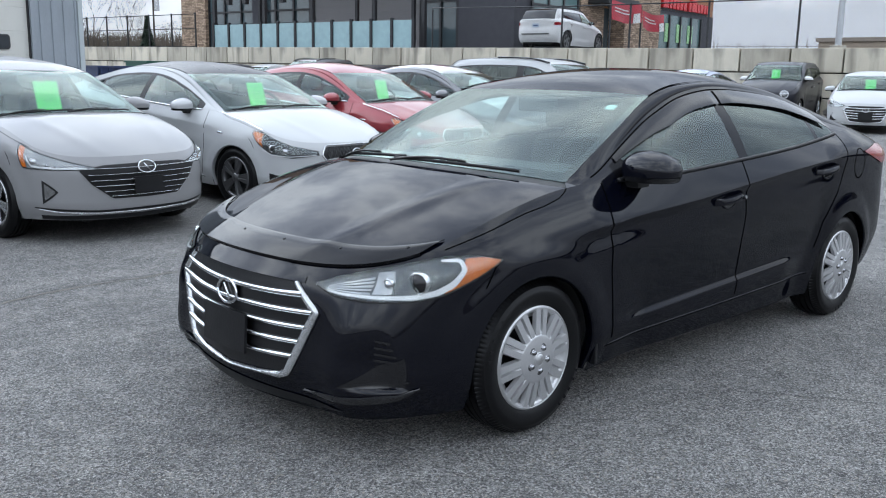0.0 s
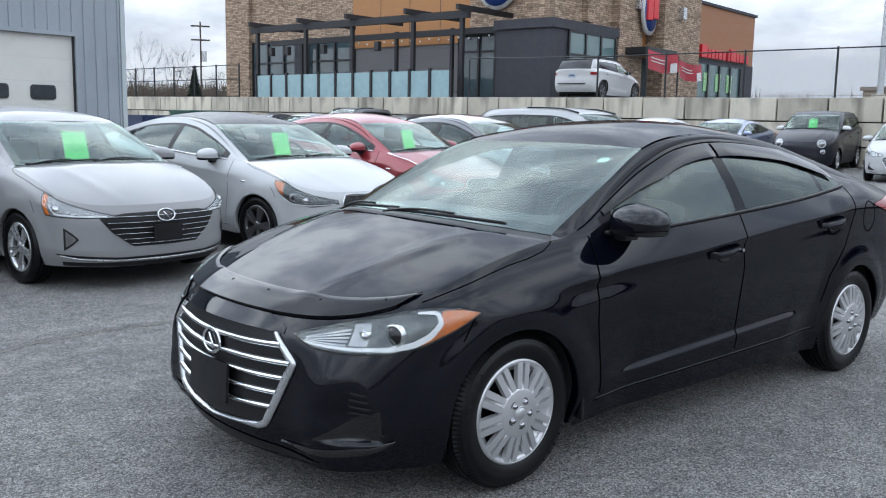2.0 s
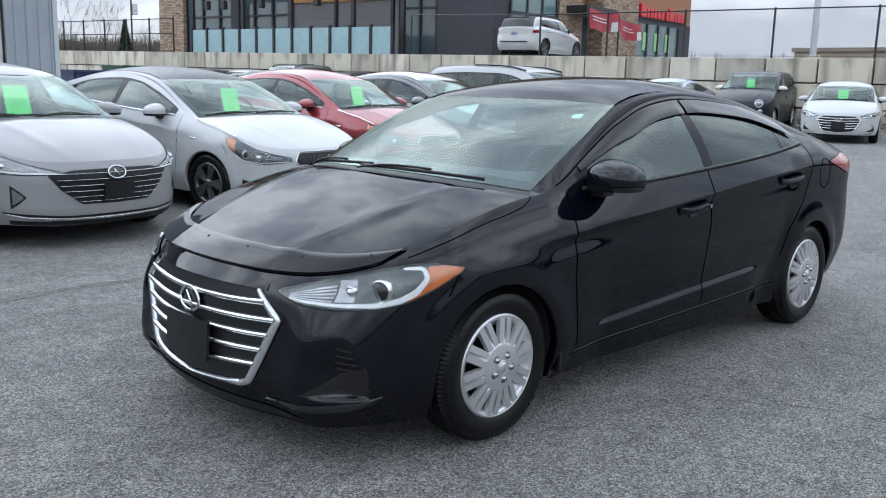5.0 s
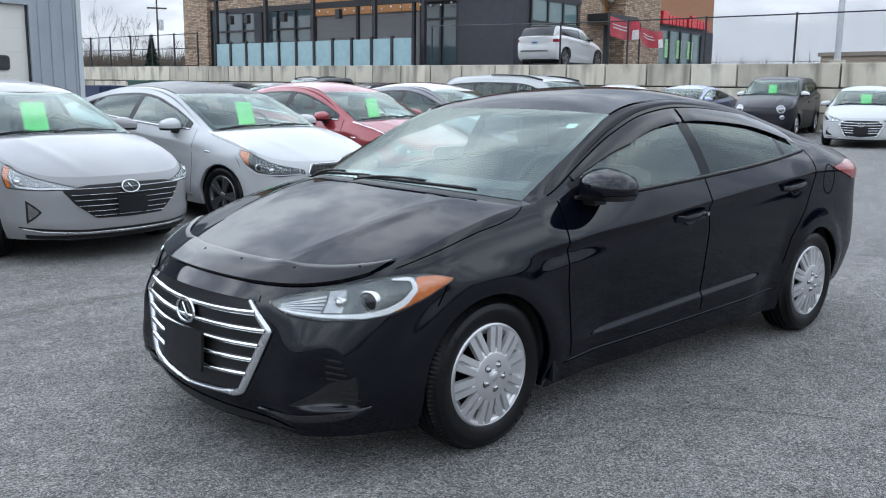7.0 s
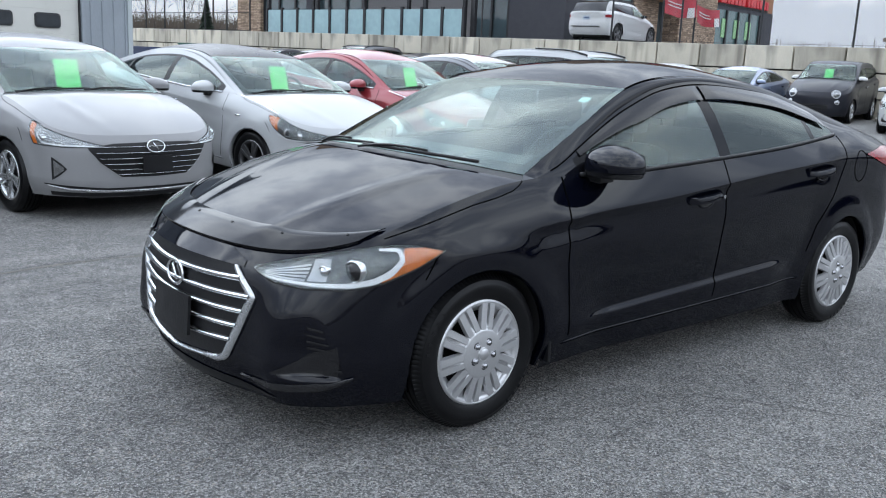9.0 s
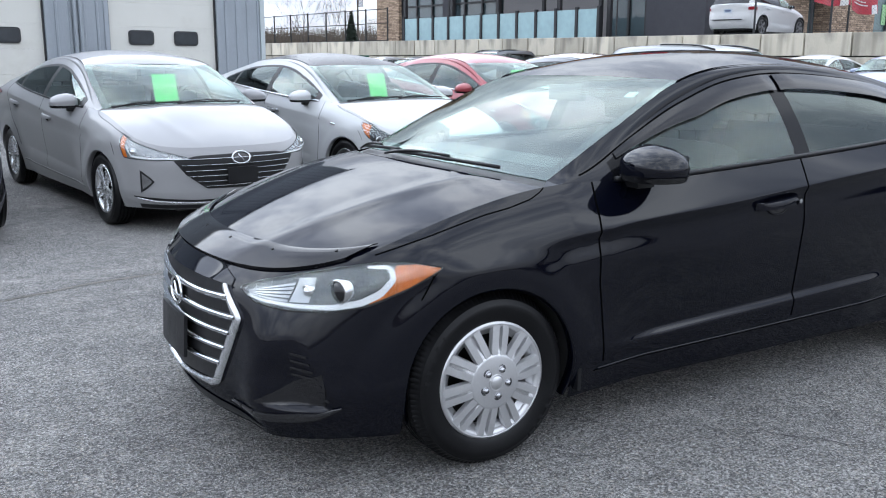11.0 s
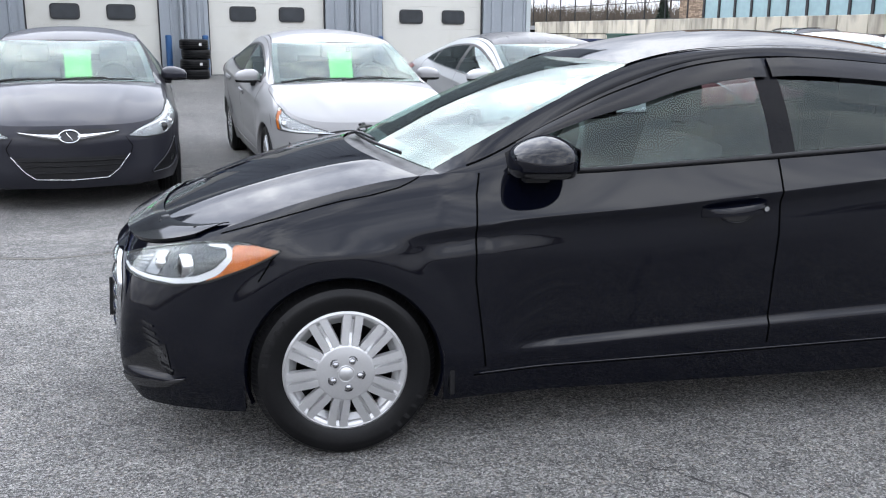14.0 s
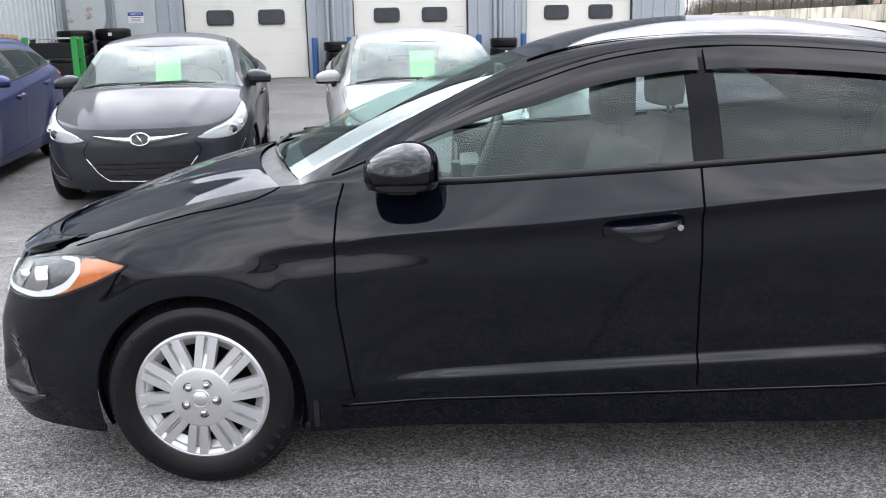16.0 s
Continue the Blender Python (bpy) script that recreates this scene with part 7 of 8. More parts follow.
def dumpster(u, v, w, d, h, col, label):
    z = base_z(u, v)
    b = lot(empty("dumpster", label, "dumpster"))
    m_ = mat("dumpster_" + ("blue" if col[2] > col[1] else "green"), col, 0.5, var=0.2, dirt=((0.12, 0.09, 0.06), 3, 0.6, 0.5))
    bm = bmesh.new()
    vs = add_box(bm, u, v, z + 0.12, u + w, v + d, z + h)
    for q in vs:
        if q.co.z > z + 0.5:
            q.co.y -= 0.12 if q.co.y < v + d / 2 else 0
    part("body", bm, m_, b)
    for k in range(6):
        x = u + 0.08 + (w - 0.24) * k / 5
        box("rib", (x, v - 0.16, z + 0.2), (x + 0.08, v + 0.0, z + h - 0.05), m_, b)
    box("rim", (u - 0.04, v - 0.18, z + h - 0.08), (u + w + 0.04, v + d + 0.04, z + h), m_, b)
    for k in (0, 1):
        box("lid", (u + w * k / 2 + 0.01, v - 0.14, z + h), (u + w * (k + 1) / 2 - 0.01, v + d, z + h + 0.06), BLACK_TRIM, b, 0.02, m=Matrix.Rotation(radians(1.2), 4, "Y"))
    box("skid", (u + 0.1, v, z), (u + w - 0.1, v + d, z + 0.12), DARK_METAL, b)


_p = LOT.inverted() @ Vector((11.6, 31.5, 0))
dumpster(_p.x, _p.y, 2.1, 1.4, 1.3, (0.015, 0.03, 0.09), "dark blue steel dumpster with black lids")
_p = LOT.inverted() @ Vector((15.0, 34.6, 0))
dumpster(_p.x, _p.y, 1.7, 1.4, 1.5, (0.01, 0.07, 0.05), "dark green steel dumpster behind the parked cars")

# ---- the retaining wall and the ground above it ----
WALL_U, WALL_Z, BL, BH = 26.1, 2.33, 1.57, 0.76
wall = lot(empty("retaining_wall", "retaining wall of large stained concrete blocks", "wall", kind="structure"))
bm = bmesh.new()
add_box(bm, 0, 0.026, 0.018, 0.76, BL - 0.026, BH - 0.018, 0.03)
block_me = bpy.data.meshes.new("block")
bm.to_mesh(block_me)
bm.free()
BLOCK_M = CONCRETE.copy()
BLOCK_M.name = "concrete_block_each"
bn, bl_ = BLOCK_M.node_tree.nodes, BLOCK_M.node_tree.links
oi, hs = bn.new("ShaderNodeObjectInfo"), bn.new("ShaderNodeHueSaturation")
mr = bn.new("ShaderNodeMapRange")
mr.inputs["To Min"].default_value, mr.inputs["To Max"].default_value = 0.72, 1.15
bl_.new(oi.outputs["Random"], mr.inputs["Value"])
bl_.new(mr.outputs["Result"], hs.inputs["Value"])
src = bn["Principled BSDF"].inputs["Base Color"].links[0].from_socket
bl_.new(src, hs.inputs["Color"])
bl_.new(hs.outputs["Color"], bn["Principled BSDF"].inputs["Base Color"])
# streaks run down the faces
wv = bn.new("ShaderNodeTexNoise")
wv.inputs["Scale"].default_value = 3.0
mp2 = bn.new("ShaderNodeMapping")
mp2.inputs["Scale"].default_value = (1, 0.9, 0.1)
tc2 = bn.new("ShaderNodeTexCoord")
ad = bn.new("ShaderNodeVectorMath")
ad.operation = "ADD"
bl_.new(tc2.outputs["Object"], ad.inputs[0])
bl_.new(oi.outputs["Location"], ad.inputs[1])
bl_.new(ad.outputs["Vector"], mp2.inputs["Vector"])
bl_.new(mp2.outputs["Vector"], wv.inputs["Vector"])
mr2 = bn.new("ShaderNodeMapRange")
mr2.inputs["From Min"].default_value, mr2.inputs["From Max"].default_value, mr2.inputs["To Max"].default_value = 0.5, 0.72, 0.7
bl_.new(wv.outputs["Fac"], mr2.inputs["Value"])
mx2 = bn.new("ShaderNodeMixRGB")
mx2.inputs["Color2"].default_value = (0.13, 0.118, 0.095, 1)
bl_.new(mr2.outputs["Result"], mx2.inputs["Fac"])
bl_.new(hs.outputs["Color"], mx2.inputs["Color1"])
bl_.new(mx2.outputs["Color"], bn["Principled BSDF"].inputs["Base Color"])
block_me.materials.append(BLOCK_M)
rb_ = random.Random(7)
for course in range(4):
    off = 0.0 if course % 2 == 0 else BL / 2
    for k in range(-11, 29):
        o = new("block", block_me)
        o.parent = wall
        o.location = (WALL_U + rb_.uniform(-0.012, 0.012) + 0.02 * course, 5.965 + BL * k + off, WALL_Z - BH * (course + 1) + 0.0045 * max(0.0, BL * k))
# dark sheet behind the blocks, its colour standing in for shade in the joints
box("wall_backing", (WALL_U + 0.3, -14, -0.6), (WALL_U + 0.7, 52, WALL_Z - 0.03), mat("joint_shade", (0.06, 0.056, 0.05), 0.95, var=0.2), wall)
upper = lot(tagged(grid_mesh("upper_ground", np.array([[(u, v, WALL_Z - 0.02 if u > WALL_U + 0.5 else WALL_Z - 0.3) for v in (-120, -40, 0, 30, 60, 140)] for u in (WALL_U + 0.45, WALL_U + 0.74, 40, 60, 120, 400)]), mat("upper_asphalt", (0.074, 0.074, 0.074), 0.9, var=0.3, bump=0.3)), "paved terrace above the retaining wall", "ground", kind="structure"))


def rubble():
    """Crushed stone heaped along the foot of the wall."""
    vs, fs = [], []
    r = random.Random(11)
    base = [(-1, -1, -1), (1, -1, -1), (1, 1, -1), (-1, 1, -1), (-1, -1, 1), (1, -1, 1), (1, 1, 1), (-1, 1, 1)]
    quads = [(0, 3, 2, 1), (4, 5, 6, 7), (0, 1, 5, 4), (1, 2, 6, 5), (2, 3, 7, 6), (3, 0, 4, 7)]
    for i in range(900):
        v = r.uniform(-6, 4.6)
        d = r.random() ** 1.5 * 1.3
        s = r.uniform(0.05, 0.13)
        u = WALL_U - 0.05 - d
        c = Vector((u, v, base_z(u, v) + max(0.03, (1.1 - d) * 0.5 * r.random() + 0.02)))
        q = Euler((r.random() * 6, r.random() * 6, r.random() * 6)).to_matrix()
        k = len(vs)
        vs += [c + q @ (Vector(b) * s * r.uniform(0.5, 0.8)) for b in base]
        fs += [tuple(k + t for t in f) for f in quads]
    o = mesh_ob("rubble", vs, fs, GRAVEL, smooth=False)
    lot(tagged(o, "pale crushed stones heaped at the foot of the wall", "stones", kind="stuff"))


rubble()

# ---- chain-link fence on the wall ----
fence = lot(empty("chain_link_fence", "black chain-link fence on top of the retaining wall", "fence"))
FZ = WALL_Z
posts = [20.3, 14.3, 11.6, 8.8, 5.9, 2.9, 0.0, -3.0, -6.0, -9.0]
for v in posts:
    cyl("fence_post", (26.45, v, FZ - 0.1), (26.45, v, FZ + 1.55), 0.035, DARK_METAL, fence, n=10)
tube("top_rail", [(26.45, 20.3, FZ + 1.62), (26.45, 14.3, FZ + 1.5), (26.45, 8.8, FZ + 1.5), (26.45, -9, FZ + 1.5)], 0.024, DARK_METAL, fence, n=6)
tube("bottom_wire", [(26.45, 20.3, FZ + 0.05), (26.45, -9, FZ + 0.05)], 0.006, DARK_METAL, fence, n=4)
vs, fs = [], []


def wire(p, q, r=0.0019):
    p, q = Vector(p), Vector(q)
    d = (q - p).normalized()
    a = d.cross(Vector((1, 0, 0))).normalized() * r
    k = len(vs)
    vs.extend([p - a, p + a, q + a, q - a])
    fs.append((k, k + 1, k + 2, k + 3))
    b = Vector((r, 0, 0))
    k = len(vs)
    vs.extend([p - b, p + b, q + b, q - b])
    fs.append((k, k + 1, k + 2, k + 3))


h_f, gap = 1.45, 0.075
vv = -9.0 - h_f
while vv < 20.3:
    for s in (1, -1):
        a, b = (vv, vv + h_f) if s == 1 else (vv + h_f, vv)
        za, zb = FZ + 0.04, FZ + 0.04 + h_f
        p, q = [a, za], [b, zb]
        lo, hi = -9.0, 20.3
        if min(a, b) < hi and max(a, b) > lo:
            ta = (np.clip(a, lo, hi) - a) / (b - a)
            tb = (np.clip(b, lo, hi) - a) / (b - a)
            wire((26.45 + 0.004 * s, a + (b - a) * ta, za + (zb - za) * ta), (26.45 + 0.004 * s, a + (b - a) * tb, za + (zb - za) * tb))
    vv += gap * 1.414
tagged(mesh_ob("wire_mesh", vs, fs, DARK_METAL, fence, smooth=False), "fine diamond wire mesh")

iron = lot(empty("iron_fence", "black metal fence with posts and rails on the terrace", "fence"))
for i in range(12):
    v = 38.6 + 2.1 * i
    cyl("fence_post", (28.9, v, FZ - 0.1), (28.9, v, FZ + 2.05), 0.045, DARK_METAL, iron, n=8)
for z in (0.25, 1.2, 1.98):
    tube("rail", [(28.9, 38.6, FZ + z), (28.9, 61.7, FZ + z)], 0.025, DARK_METAL, iron, n=6)
vs, fs = [], []
for i in range(230):
    wire((28.9, 38.6 + 0.1 * i, FZ + 0.25), (28.9, 38.6 + 0.1 * i, FZ + 1.98), 0.004)
tagged(mesh_ob("fence_infill", vs, fs, DARK_METAL, iron, smooth=False), kind="stuff")

# ---- the restaurant on the terrace ----


def ledgestone():
    m, n, l, b = nodes_of("ledge_stone")
    co, mp = n.new("ShaderNodeTexCoord"), n.new("ShaderNodeMapping")
    sep, cmb, ad = n.new("ShaderNodeSeparateXYZ"), n.new("ShaderNodeCombineXYZ"), n.new("ShaderNodeMath")
    ad.operation = "ADD"
    l.new(co.outputs["Object"], sep.inputs["Vector"])
    l.new(sep.outputs["X"], ad.inputs[0])
    l.new(sep.outputs["Y"], ad.inputs[1])
    l.new(ad.outputs[0], cmb.inputs["X"])
    l.new(sep.outputs["Z"], cmb.inputs["Y"])
    br = n.new("ShaderNodeTexBrick")
    br.inputs["Scale"].default_value, br.inputs["Mortar Size"].default_value = 1.0, 0.008
    br.inputs["Brick Width"].default_value, br.inputs["Row Height"].default_value = 0.42, 0.095
    br.inputs["Color1"].default_value, br.inputs["Color2"].default_value, br.inputs["Mortar"].default_value = (0.42, 0.3, 0.205, 1), (0.19, 0.125, 0.08, 1), (0.09, 0.063, 0.046, 1)
    br.offset, br.squash = 0.37, 0.7
    l.new(cmb.outputs["Vector"], br.inputs["Vector"])
    t = n.new("ShaderNodeTexNoise")
    t.inputs["Scale"].default_value, t.inputs["Detail"].default_value = 7.0, 5
    l.new(co.outputs["Object"], t.inputs["Vector"])
    mx = n.new("ShaderNodeMixRGB")
    mx.blend_type = "OVERLAY"
    mx.inputs["Fac"].default_value = 0.75
    l.new(br.outputs["Color"], mx.inputs["Color1"])
    l.new(t.outputs["Fac"], mx.inputs["Color2"])
    hs = n.new("ShaderNodeHueSaturation")
    hs.inputs["Saturation"].default_value = 0.95
    l.new(mx.outputs["Color"], hs.inputs["Color"])
    l.new(hs.outputs["Color"], b.inputs["Base Color"])
    b.inputs["Roughness"].default_value = 0.9
    bp = n.new("ShaderNodeBump")
    bp.inputs["Strength"].default_value, bp.inputs["Distance"].default_value = 0.8, 0.05
    l.new(t.outputs["Fac"], bp.inputs["Height"])
    l.new(bp.outputs["Normal"], b.inputs["Normal"])
    return m


STONE = ledgestone()
WOOD_ORANGE = mat("stained_wood_panel", (0.34, 0.148, 0.0444), 0.55, var=0.13, scale=1.2, fine=20, stretch=(1, 1, 6))
WOOD_TAN = mat("tan_wood_panel", (0.27, 0.113, 0.045), 0.6, var=0.08, scale=0.8, fine=20, stretch=(1, 1, 6))
PANEL_GREY = mat("grey_shutter", (0.148, 0.141, 0.141), 0.6, var=0.06, scale=2)
CHARCOAL_WALL = mat("charcoal_render", (0.0333, 0.0333, 0.0407), 0.75, var=0.1, scale=3, bump=0.2)
BEAM = mat("black_timber", (0.012, 0.012, 0.014), 0.65, var=0.35, scale=8, bump=0.25)
FROSTED = mat("frosted_glass", (0.244, 0.37, 0.392), 0.18, var=0.12, scale=0.6, fine=4, coat=0.5)
STORE_GLASS = mat("dark_window_glass", (0.06, 0.085, 0.095), 0.05, var=0.5, scale=0.35, spec=1.0)
STORE_GLASS_PALE = mat("pale_window_glass", (0.1, 0.16, 0.16), 0.08, var=0.35, scale=0.5, spec=1.0)
RED_SIGN = mat("red_sign", (0.533, 0.0148, 0.0222), 0.4, var=0.05)
BANNER_RED = mat("red_banner", (0.37, 0.0222, 0.037), 0.6, var=0.15, scale=3)
WHITE_PRINT = mat("white_print", (0.555, 0.548, 0.533), 0.6, var=0.05)
Z0 = WALL_Z
rest = lot(empty("restaurant", "low restaurant with ledge stone, wood panels and a dark entrance box", "building"))
MU = 33.0
RV = 18.66


def rbox(name, a, b, m_, label="", parent=None, bevel=0.0):
    return box(name, a, b, m_, parent or rest, bevel, label)


rbox("core", (MU + 0.4, RV + 1.5, Z0), (52, 44.6, 8.3), CHARCOAL_WALL)
# patio front, from the far stone pier to the entrance
rbox("stone_pier", (MU - 0.25, 42.6, Z0), (MU + 0.6, 44.9, 9.4), STONE)
rbox("stone_wall", (MU, 33.75, 6.0), (MU + 0.5, 42.6, 9.4), STONE)
w = rbox("window_wall", (MU + 0.1, 33.75, Z0), (MU + 0.3, 42.6, 6.0), STORE_GLASS)
for v in np.linspace(33.75, 42.6, 7):
    rbox("mullion", (MU - 0.02, v - 0.06, Z0), (MU + 0.1, v + 0.06, 6.0), DARK_METAL, parent=w)
for z in (Z0 + 0.25, 4.7, 5.9):
    rbox("transom", (MU, 33.75, z - 0.05), (MU + 0.1, 42.6, z + 0.05), DARK_METAL, parent=w)
rbox("dark_pier", (MU - 0.3, 37.6, Z0), (MU + 0.1, 38.3, 6.0), CHARCOAL_WALL)
rbox("wood_panel", (MU, 25.4, 5.3), (MU + 0.5, 33.75, 9.4), WOOD_ORANGE)
for v in (27.4, 29.5, 31.6):
    rbox("panel_joint", (MU - 0.006, v - 0.015, 5.3), (MU, v + 0.015, 9.4), DARK_METAL)
sh_ = rbox("roller_shutter", (MU + 0.1, 25.4, Z0), (MU + 0.4, 33.6, 5.3), PANEL_GREY)
for k in range(9):
    rbox("shutter_slat", (MU + 0.06, 25.5, Z0 + 0.2 + 0.32 * k), (MU + 0.1, 33.5, Z0 + 0.512 + 0.32 * k), PANEL_GREY, parent=sh_)
rbox("stone_wall", (MU - 0.1, RV, 5.95), (MU + 0.5, 25.4, 9.4), STONE)
ent = rbox("entrance_glazing", (MU - 0.9, 21.6, Z0), (MU - 0.7, 25.4, 5.6), STORE_GLASS)
for v in (21.65, 22.9, 24.15, 25.35):
    rbox("mullion", (MU - 1.0, v - 0.06, Z0), (MU - 0.9, v + 0.06, 5.6), DARK_METAL, parent=ent)
for z in (Z0 + 0.1, 4.75, 5.5):
    rbox("transom", (MU - 0.98, 21.6, z - 0.05), (MU - 0.9, 25.4, z + 0.05), DARK_METAL, parent=ent)
rbox("entrance_box", (30.0, RV, Z0), (35.6, 21.6, 5.45), CHARCOAL_WALL)
rbox("entrance_cap", (29.9, RV - 0.1, 5.45), (35.7, 21.7, 5.85), CHARCOAL_WALL)
# end front, along u
w = rbox("display_window", (31.3, RV - 0.04, Z0 + 0.3), (35.4, RV, 5.4), STORE_GLASS_PALE)
for u in (31.3, 32.7, 34.05, 35.4):
    rbox("mullion", (u - 0.06, RV - 0.1, Z0 + 0.3), (u + 0.06, RV - 0.04, 5.4), DARK_METAL, parent=w)
for z in (3.2, 4.4, 5.4):
    rbox("transom", (31.3, RV - 0.09, z - 0.05), (35.4, RV - 0.04, z + 0.05), DARK_METAL, parent=w)
rbox("stone_wall", (30.3, RV + 0.3, 5.85), (35.6, RV + 0.9, 9.6), STONE)
rbox("stone_wall", (35.6, RV - 0.1, Z0), (38.0, RV + 0.5, 9.6), STONE)
rbox("canopy", (36.3, RV - 1.2, 4.75), (39.6, RV - 0.1, 5.05), DARK_METAL)
rbox("recess_panel", (38.0, RV + 0.3, 4.7), (39.1, RV + 0.6, 9.6), WOOD_ORANGE)
d = rbox("side_door", (38.0, RV + 0.2, Z0), (39.1, RV + 0.35, 4.7), STORE_GLASS)
rbox("door_frame", (38.0, RV + 0.1, Z0), (38.12, RV + 0.2, 4.7), DARK_METAL, parent=d)
rbox("stone_pier", (39.1, RV - 0.7, Z0), (43.3, RV + 0.5, 10.2), STONE)
rbox("wood_wall", (43.3, RV - 0.2, 5.0), (52.2, RV + 0.4, 7.95), WOOD_TAN)
rbox("parapet_cap", (43.2, RV - 0.3, 7.95), (52.35, RV + 0.5, 8.1), CHARCOAL_WALL)
rbox("dark_base", (43.3, RV - 0.25, Z0), (52.2, RV + 0.3, 5.0), CHARCOAL_WALL)
w = rbox("shop_window", (43.8, RV - 0.32, Z0 + 0.4), (50.0, RV - 0.25, 4.75), STORE_GLASS_PALE)
for u in np.linspace(43.8, 50.0, 5):
    rbox("mullion", (u - 0.07, RV - 0.42, Z0 + 0.4), (u + 0.07, RV - 0.32, 4.75), DARK_METAL, parent=w)
for u in (45.2, 46.8, 48.4):
    rbox("poster", (u - 0.35, RV - 0.36, 3.3), (u + 0.35, RV - 0.33, 4.3), mat("green_poster", (0.296, 0.518, 0.259), 0.5), "pale green window poster", w)
for u, z in ((37.1, 6.9), (40.6, 6.7)):
    rbox("wall_lamp", (u, RV - 1.0 if u > 39 else RV - 0.35, z), (u + 0.35, RV - 0.7 if u > 39 else RV - 0.1, z + 0.6), SATIN, bevel=0.03)
sg = lot(empty("wall_sign", "raised red letters worn to plain blocks on the wood wall", "sign"))
rs = random.Random(3)
u = 44.4
for k in range(12):
    wd_ = 0.85 if k in (0, 7) else rs.uniform(0.42, 0.6)
    if k == 6:
        u += 0.25
    box("sign_letter", (u, RV - 0.38, 5.1), (u + wd_ - 0.1, RV - 0.2, 5.8 if k in (0, 7) else 5.6), RED_SIGN, sg, 0.04)
    u += wd_
box("sign_rail", (44.3, RV - 0.3, 5.02), (u, RV - 0.22, 5.08), DARK_METAL, sg)


def round_sign(m4):
    s = lot(empty("round_sign", "round wall sign, red over a blue and white rim", "sign"))
    for r, y, mt in ((1.15, 0.0, WHITE_PRINT), (0.98, -0.05, mat("sign_navy", (0.0148, 0.0444, 0.185), 0.4))):
        vs, fs = lathe([(0.0, y - 0.08), (r, y - 0.08), (r, y + 0.1), (0, y + 0.1)], 36)
        mesh_ob("disc" if r > 1.1 else "face", vs, fs, mt, s)
    box("red_block", (-0.92, -0.24, -0.5), (-0.05, -0.13, 0.95), RED_SIGN, s, 0.06)
    box("red_block", (0.03, -0.24, -0.4), (0.92, -0.13, 0.95), RED_SIGN, s, 0.06)
    s.matrix_basis = LOT @ m4
    return s


round_sign(Matrix.Translation((38.1, RV - 0.35, 6.95)) @ Matrix.Diagonal((0.62, 1, 1.05, 1)))
round_sign(Matrix.Translation((MU - 0.25, 23.6, 7.9)) @ Matrix.Rotation(radians(-90), 4, "Z"))


def banner(u0, u1, z_t0, z_t1, h, v, seed):
    b = lot(empty("banner", "sagging red advertising banner with white print", "banner", group="banners"))
    n = 17
    t = np.linspace(0, 1, n)
    P = np.array([[(u0 + (u1 - u0) * a, v - 0.08 * math.sin(7 * a + seed) * (1 - c), z_t0 + (z_t1 - z_t0) * a - 0.25 * math.sin(math.pi * a) * 0.4 - h * (1 - c)) for c in np.linspace(0, 1, 7)] for a in t])
    slab("cloth", P, 0.01, BANNER_RED, b)
    for k, (a, e, c) in enumerate(((0.1, 0.6, 0.72), (0.08, 0.66, 0.5))):
        i = [int(a * 16), int(e * 16)]
        q = P[i[0]:i[1] + 1]
        rr = int(c * 6)
        g = np.stack([q[:, rr] * 0.65 + q[:, rr - 1] * 0.35, q[:, rr]], 1) + np.array([0, -0.03, 0])
        grid_mesh("printed_line", g, WHITE_PRINT, b)
    g = P[12:16, 0:4] + np.array([0, -0.03, 0])
    grid_mesh("printed_patch", g, WHITE_PRINT, b)
    cyl("pole", (u0, v + 0.05, Z0), (u0, v + 0.05, z_t0 + 0.15), 0.04, DARK_METAL, b, n=8)


banner(30.75, 33.5, 4.41, 4.42, 0.78, 14.5, 0.3)
banner(33.64, 35.9, 4.17, 4.11, 0.72, 14.5, 1.7)

# ---- pergola and patio screens ----
perg = lot(empty("pergola", "black timber pergola over the patio", "pergola"))
PU = 28.8
for v in (22.6, 25.5, 29.5, 32.9, 36.8):
    box("post", (PU - 0.09, v - 0.09, Z0), (PU + 0.09, v + 0.09, 6.0), BEAM, perg)
for v in (22.9, 25.6, 29.3, 32.6, 36.6):
    box("post", (PU + 2.9, v - 0.08, Z0), (PU + 3.06, v + 0.08, 5.9), BEAM, perg)
box("beam", (PU - 0.1, 22.2, 5.92), (PU + 0.1, 37.3, 6.25), BEAM, perg)
box("beam", (PU + 2.88, 22.2, 5.55), (PU + 3.1, 39.2, 5.85), BEAM, perg)
for v in (22.5, 25.6, 29.5, 33.0, 36.9):
    box("rafter", (PU - 0.5, v - 0.09, 6.25), (PU + 3.6, v + 0.09, 6.48), BEAM, perg)
scr = lot(empty("glass_screen", "frosted blue-green glass screens between black posts round the patio", "glass screen"))
vs_ = np.linspace(22.9, 36.5, 12)
for a, b in zip(vs_, vs_[1:]):
    box("glass_panel", (PU - 0.36, a + 0.07, Z0 + 0.03), (PU - 0.34, b - 0.07, Z0 + 1.32), FROSTED, scr)
for a in vs_:
    box("screen_post", (PU - 0.42, a - 0.07, Z0 - 0.03), (PU - 0.28, a + 0.07, Z0 + 1.42), BEAM, scr, 0.01)
for v in (35.9, 34.6, 31.8, 28.0):
    box("loudspeaker", (PU + 0.1, v - 0.14, 4.7), (PU + 0.35, v + 0.14, 5.15), DARK_METAL, perg, 0.03)
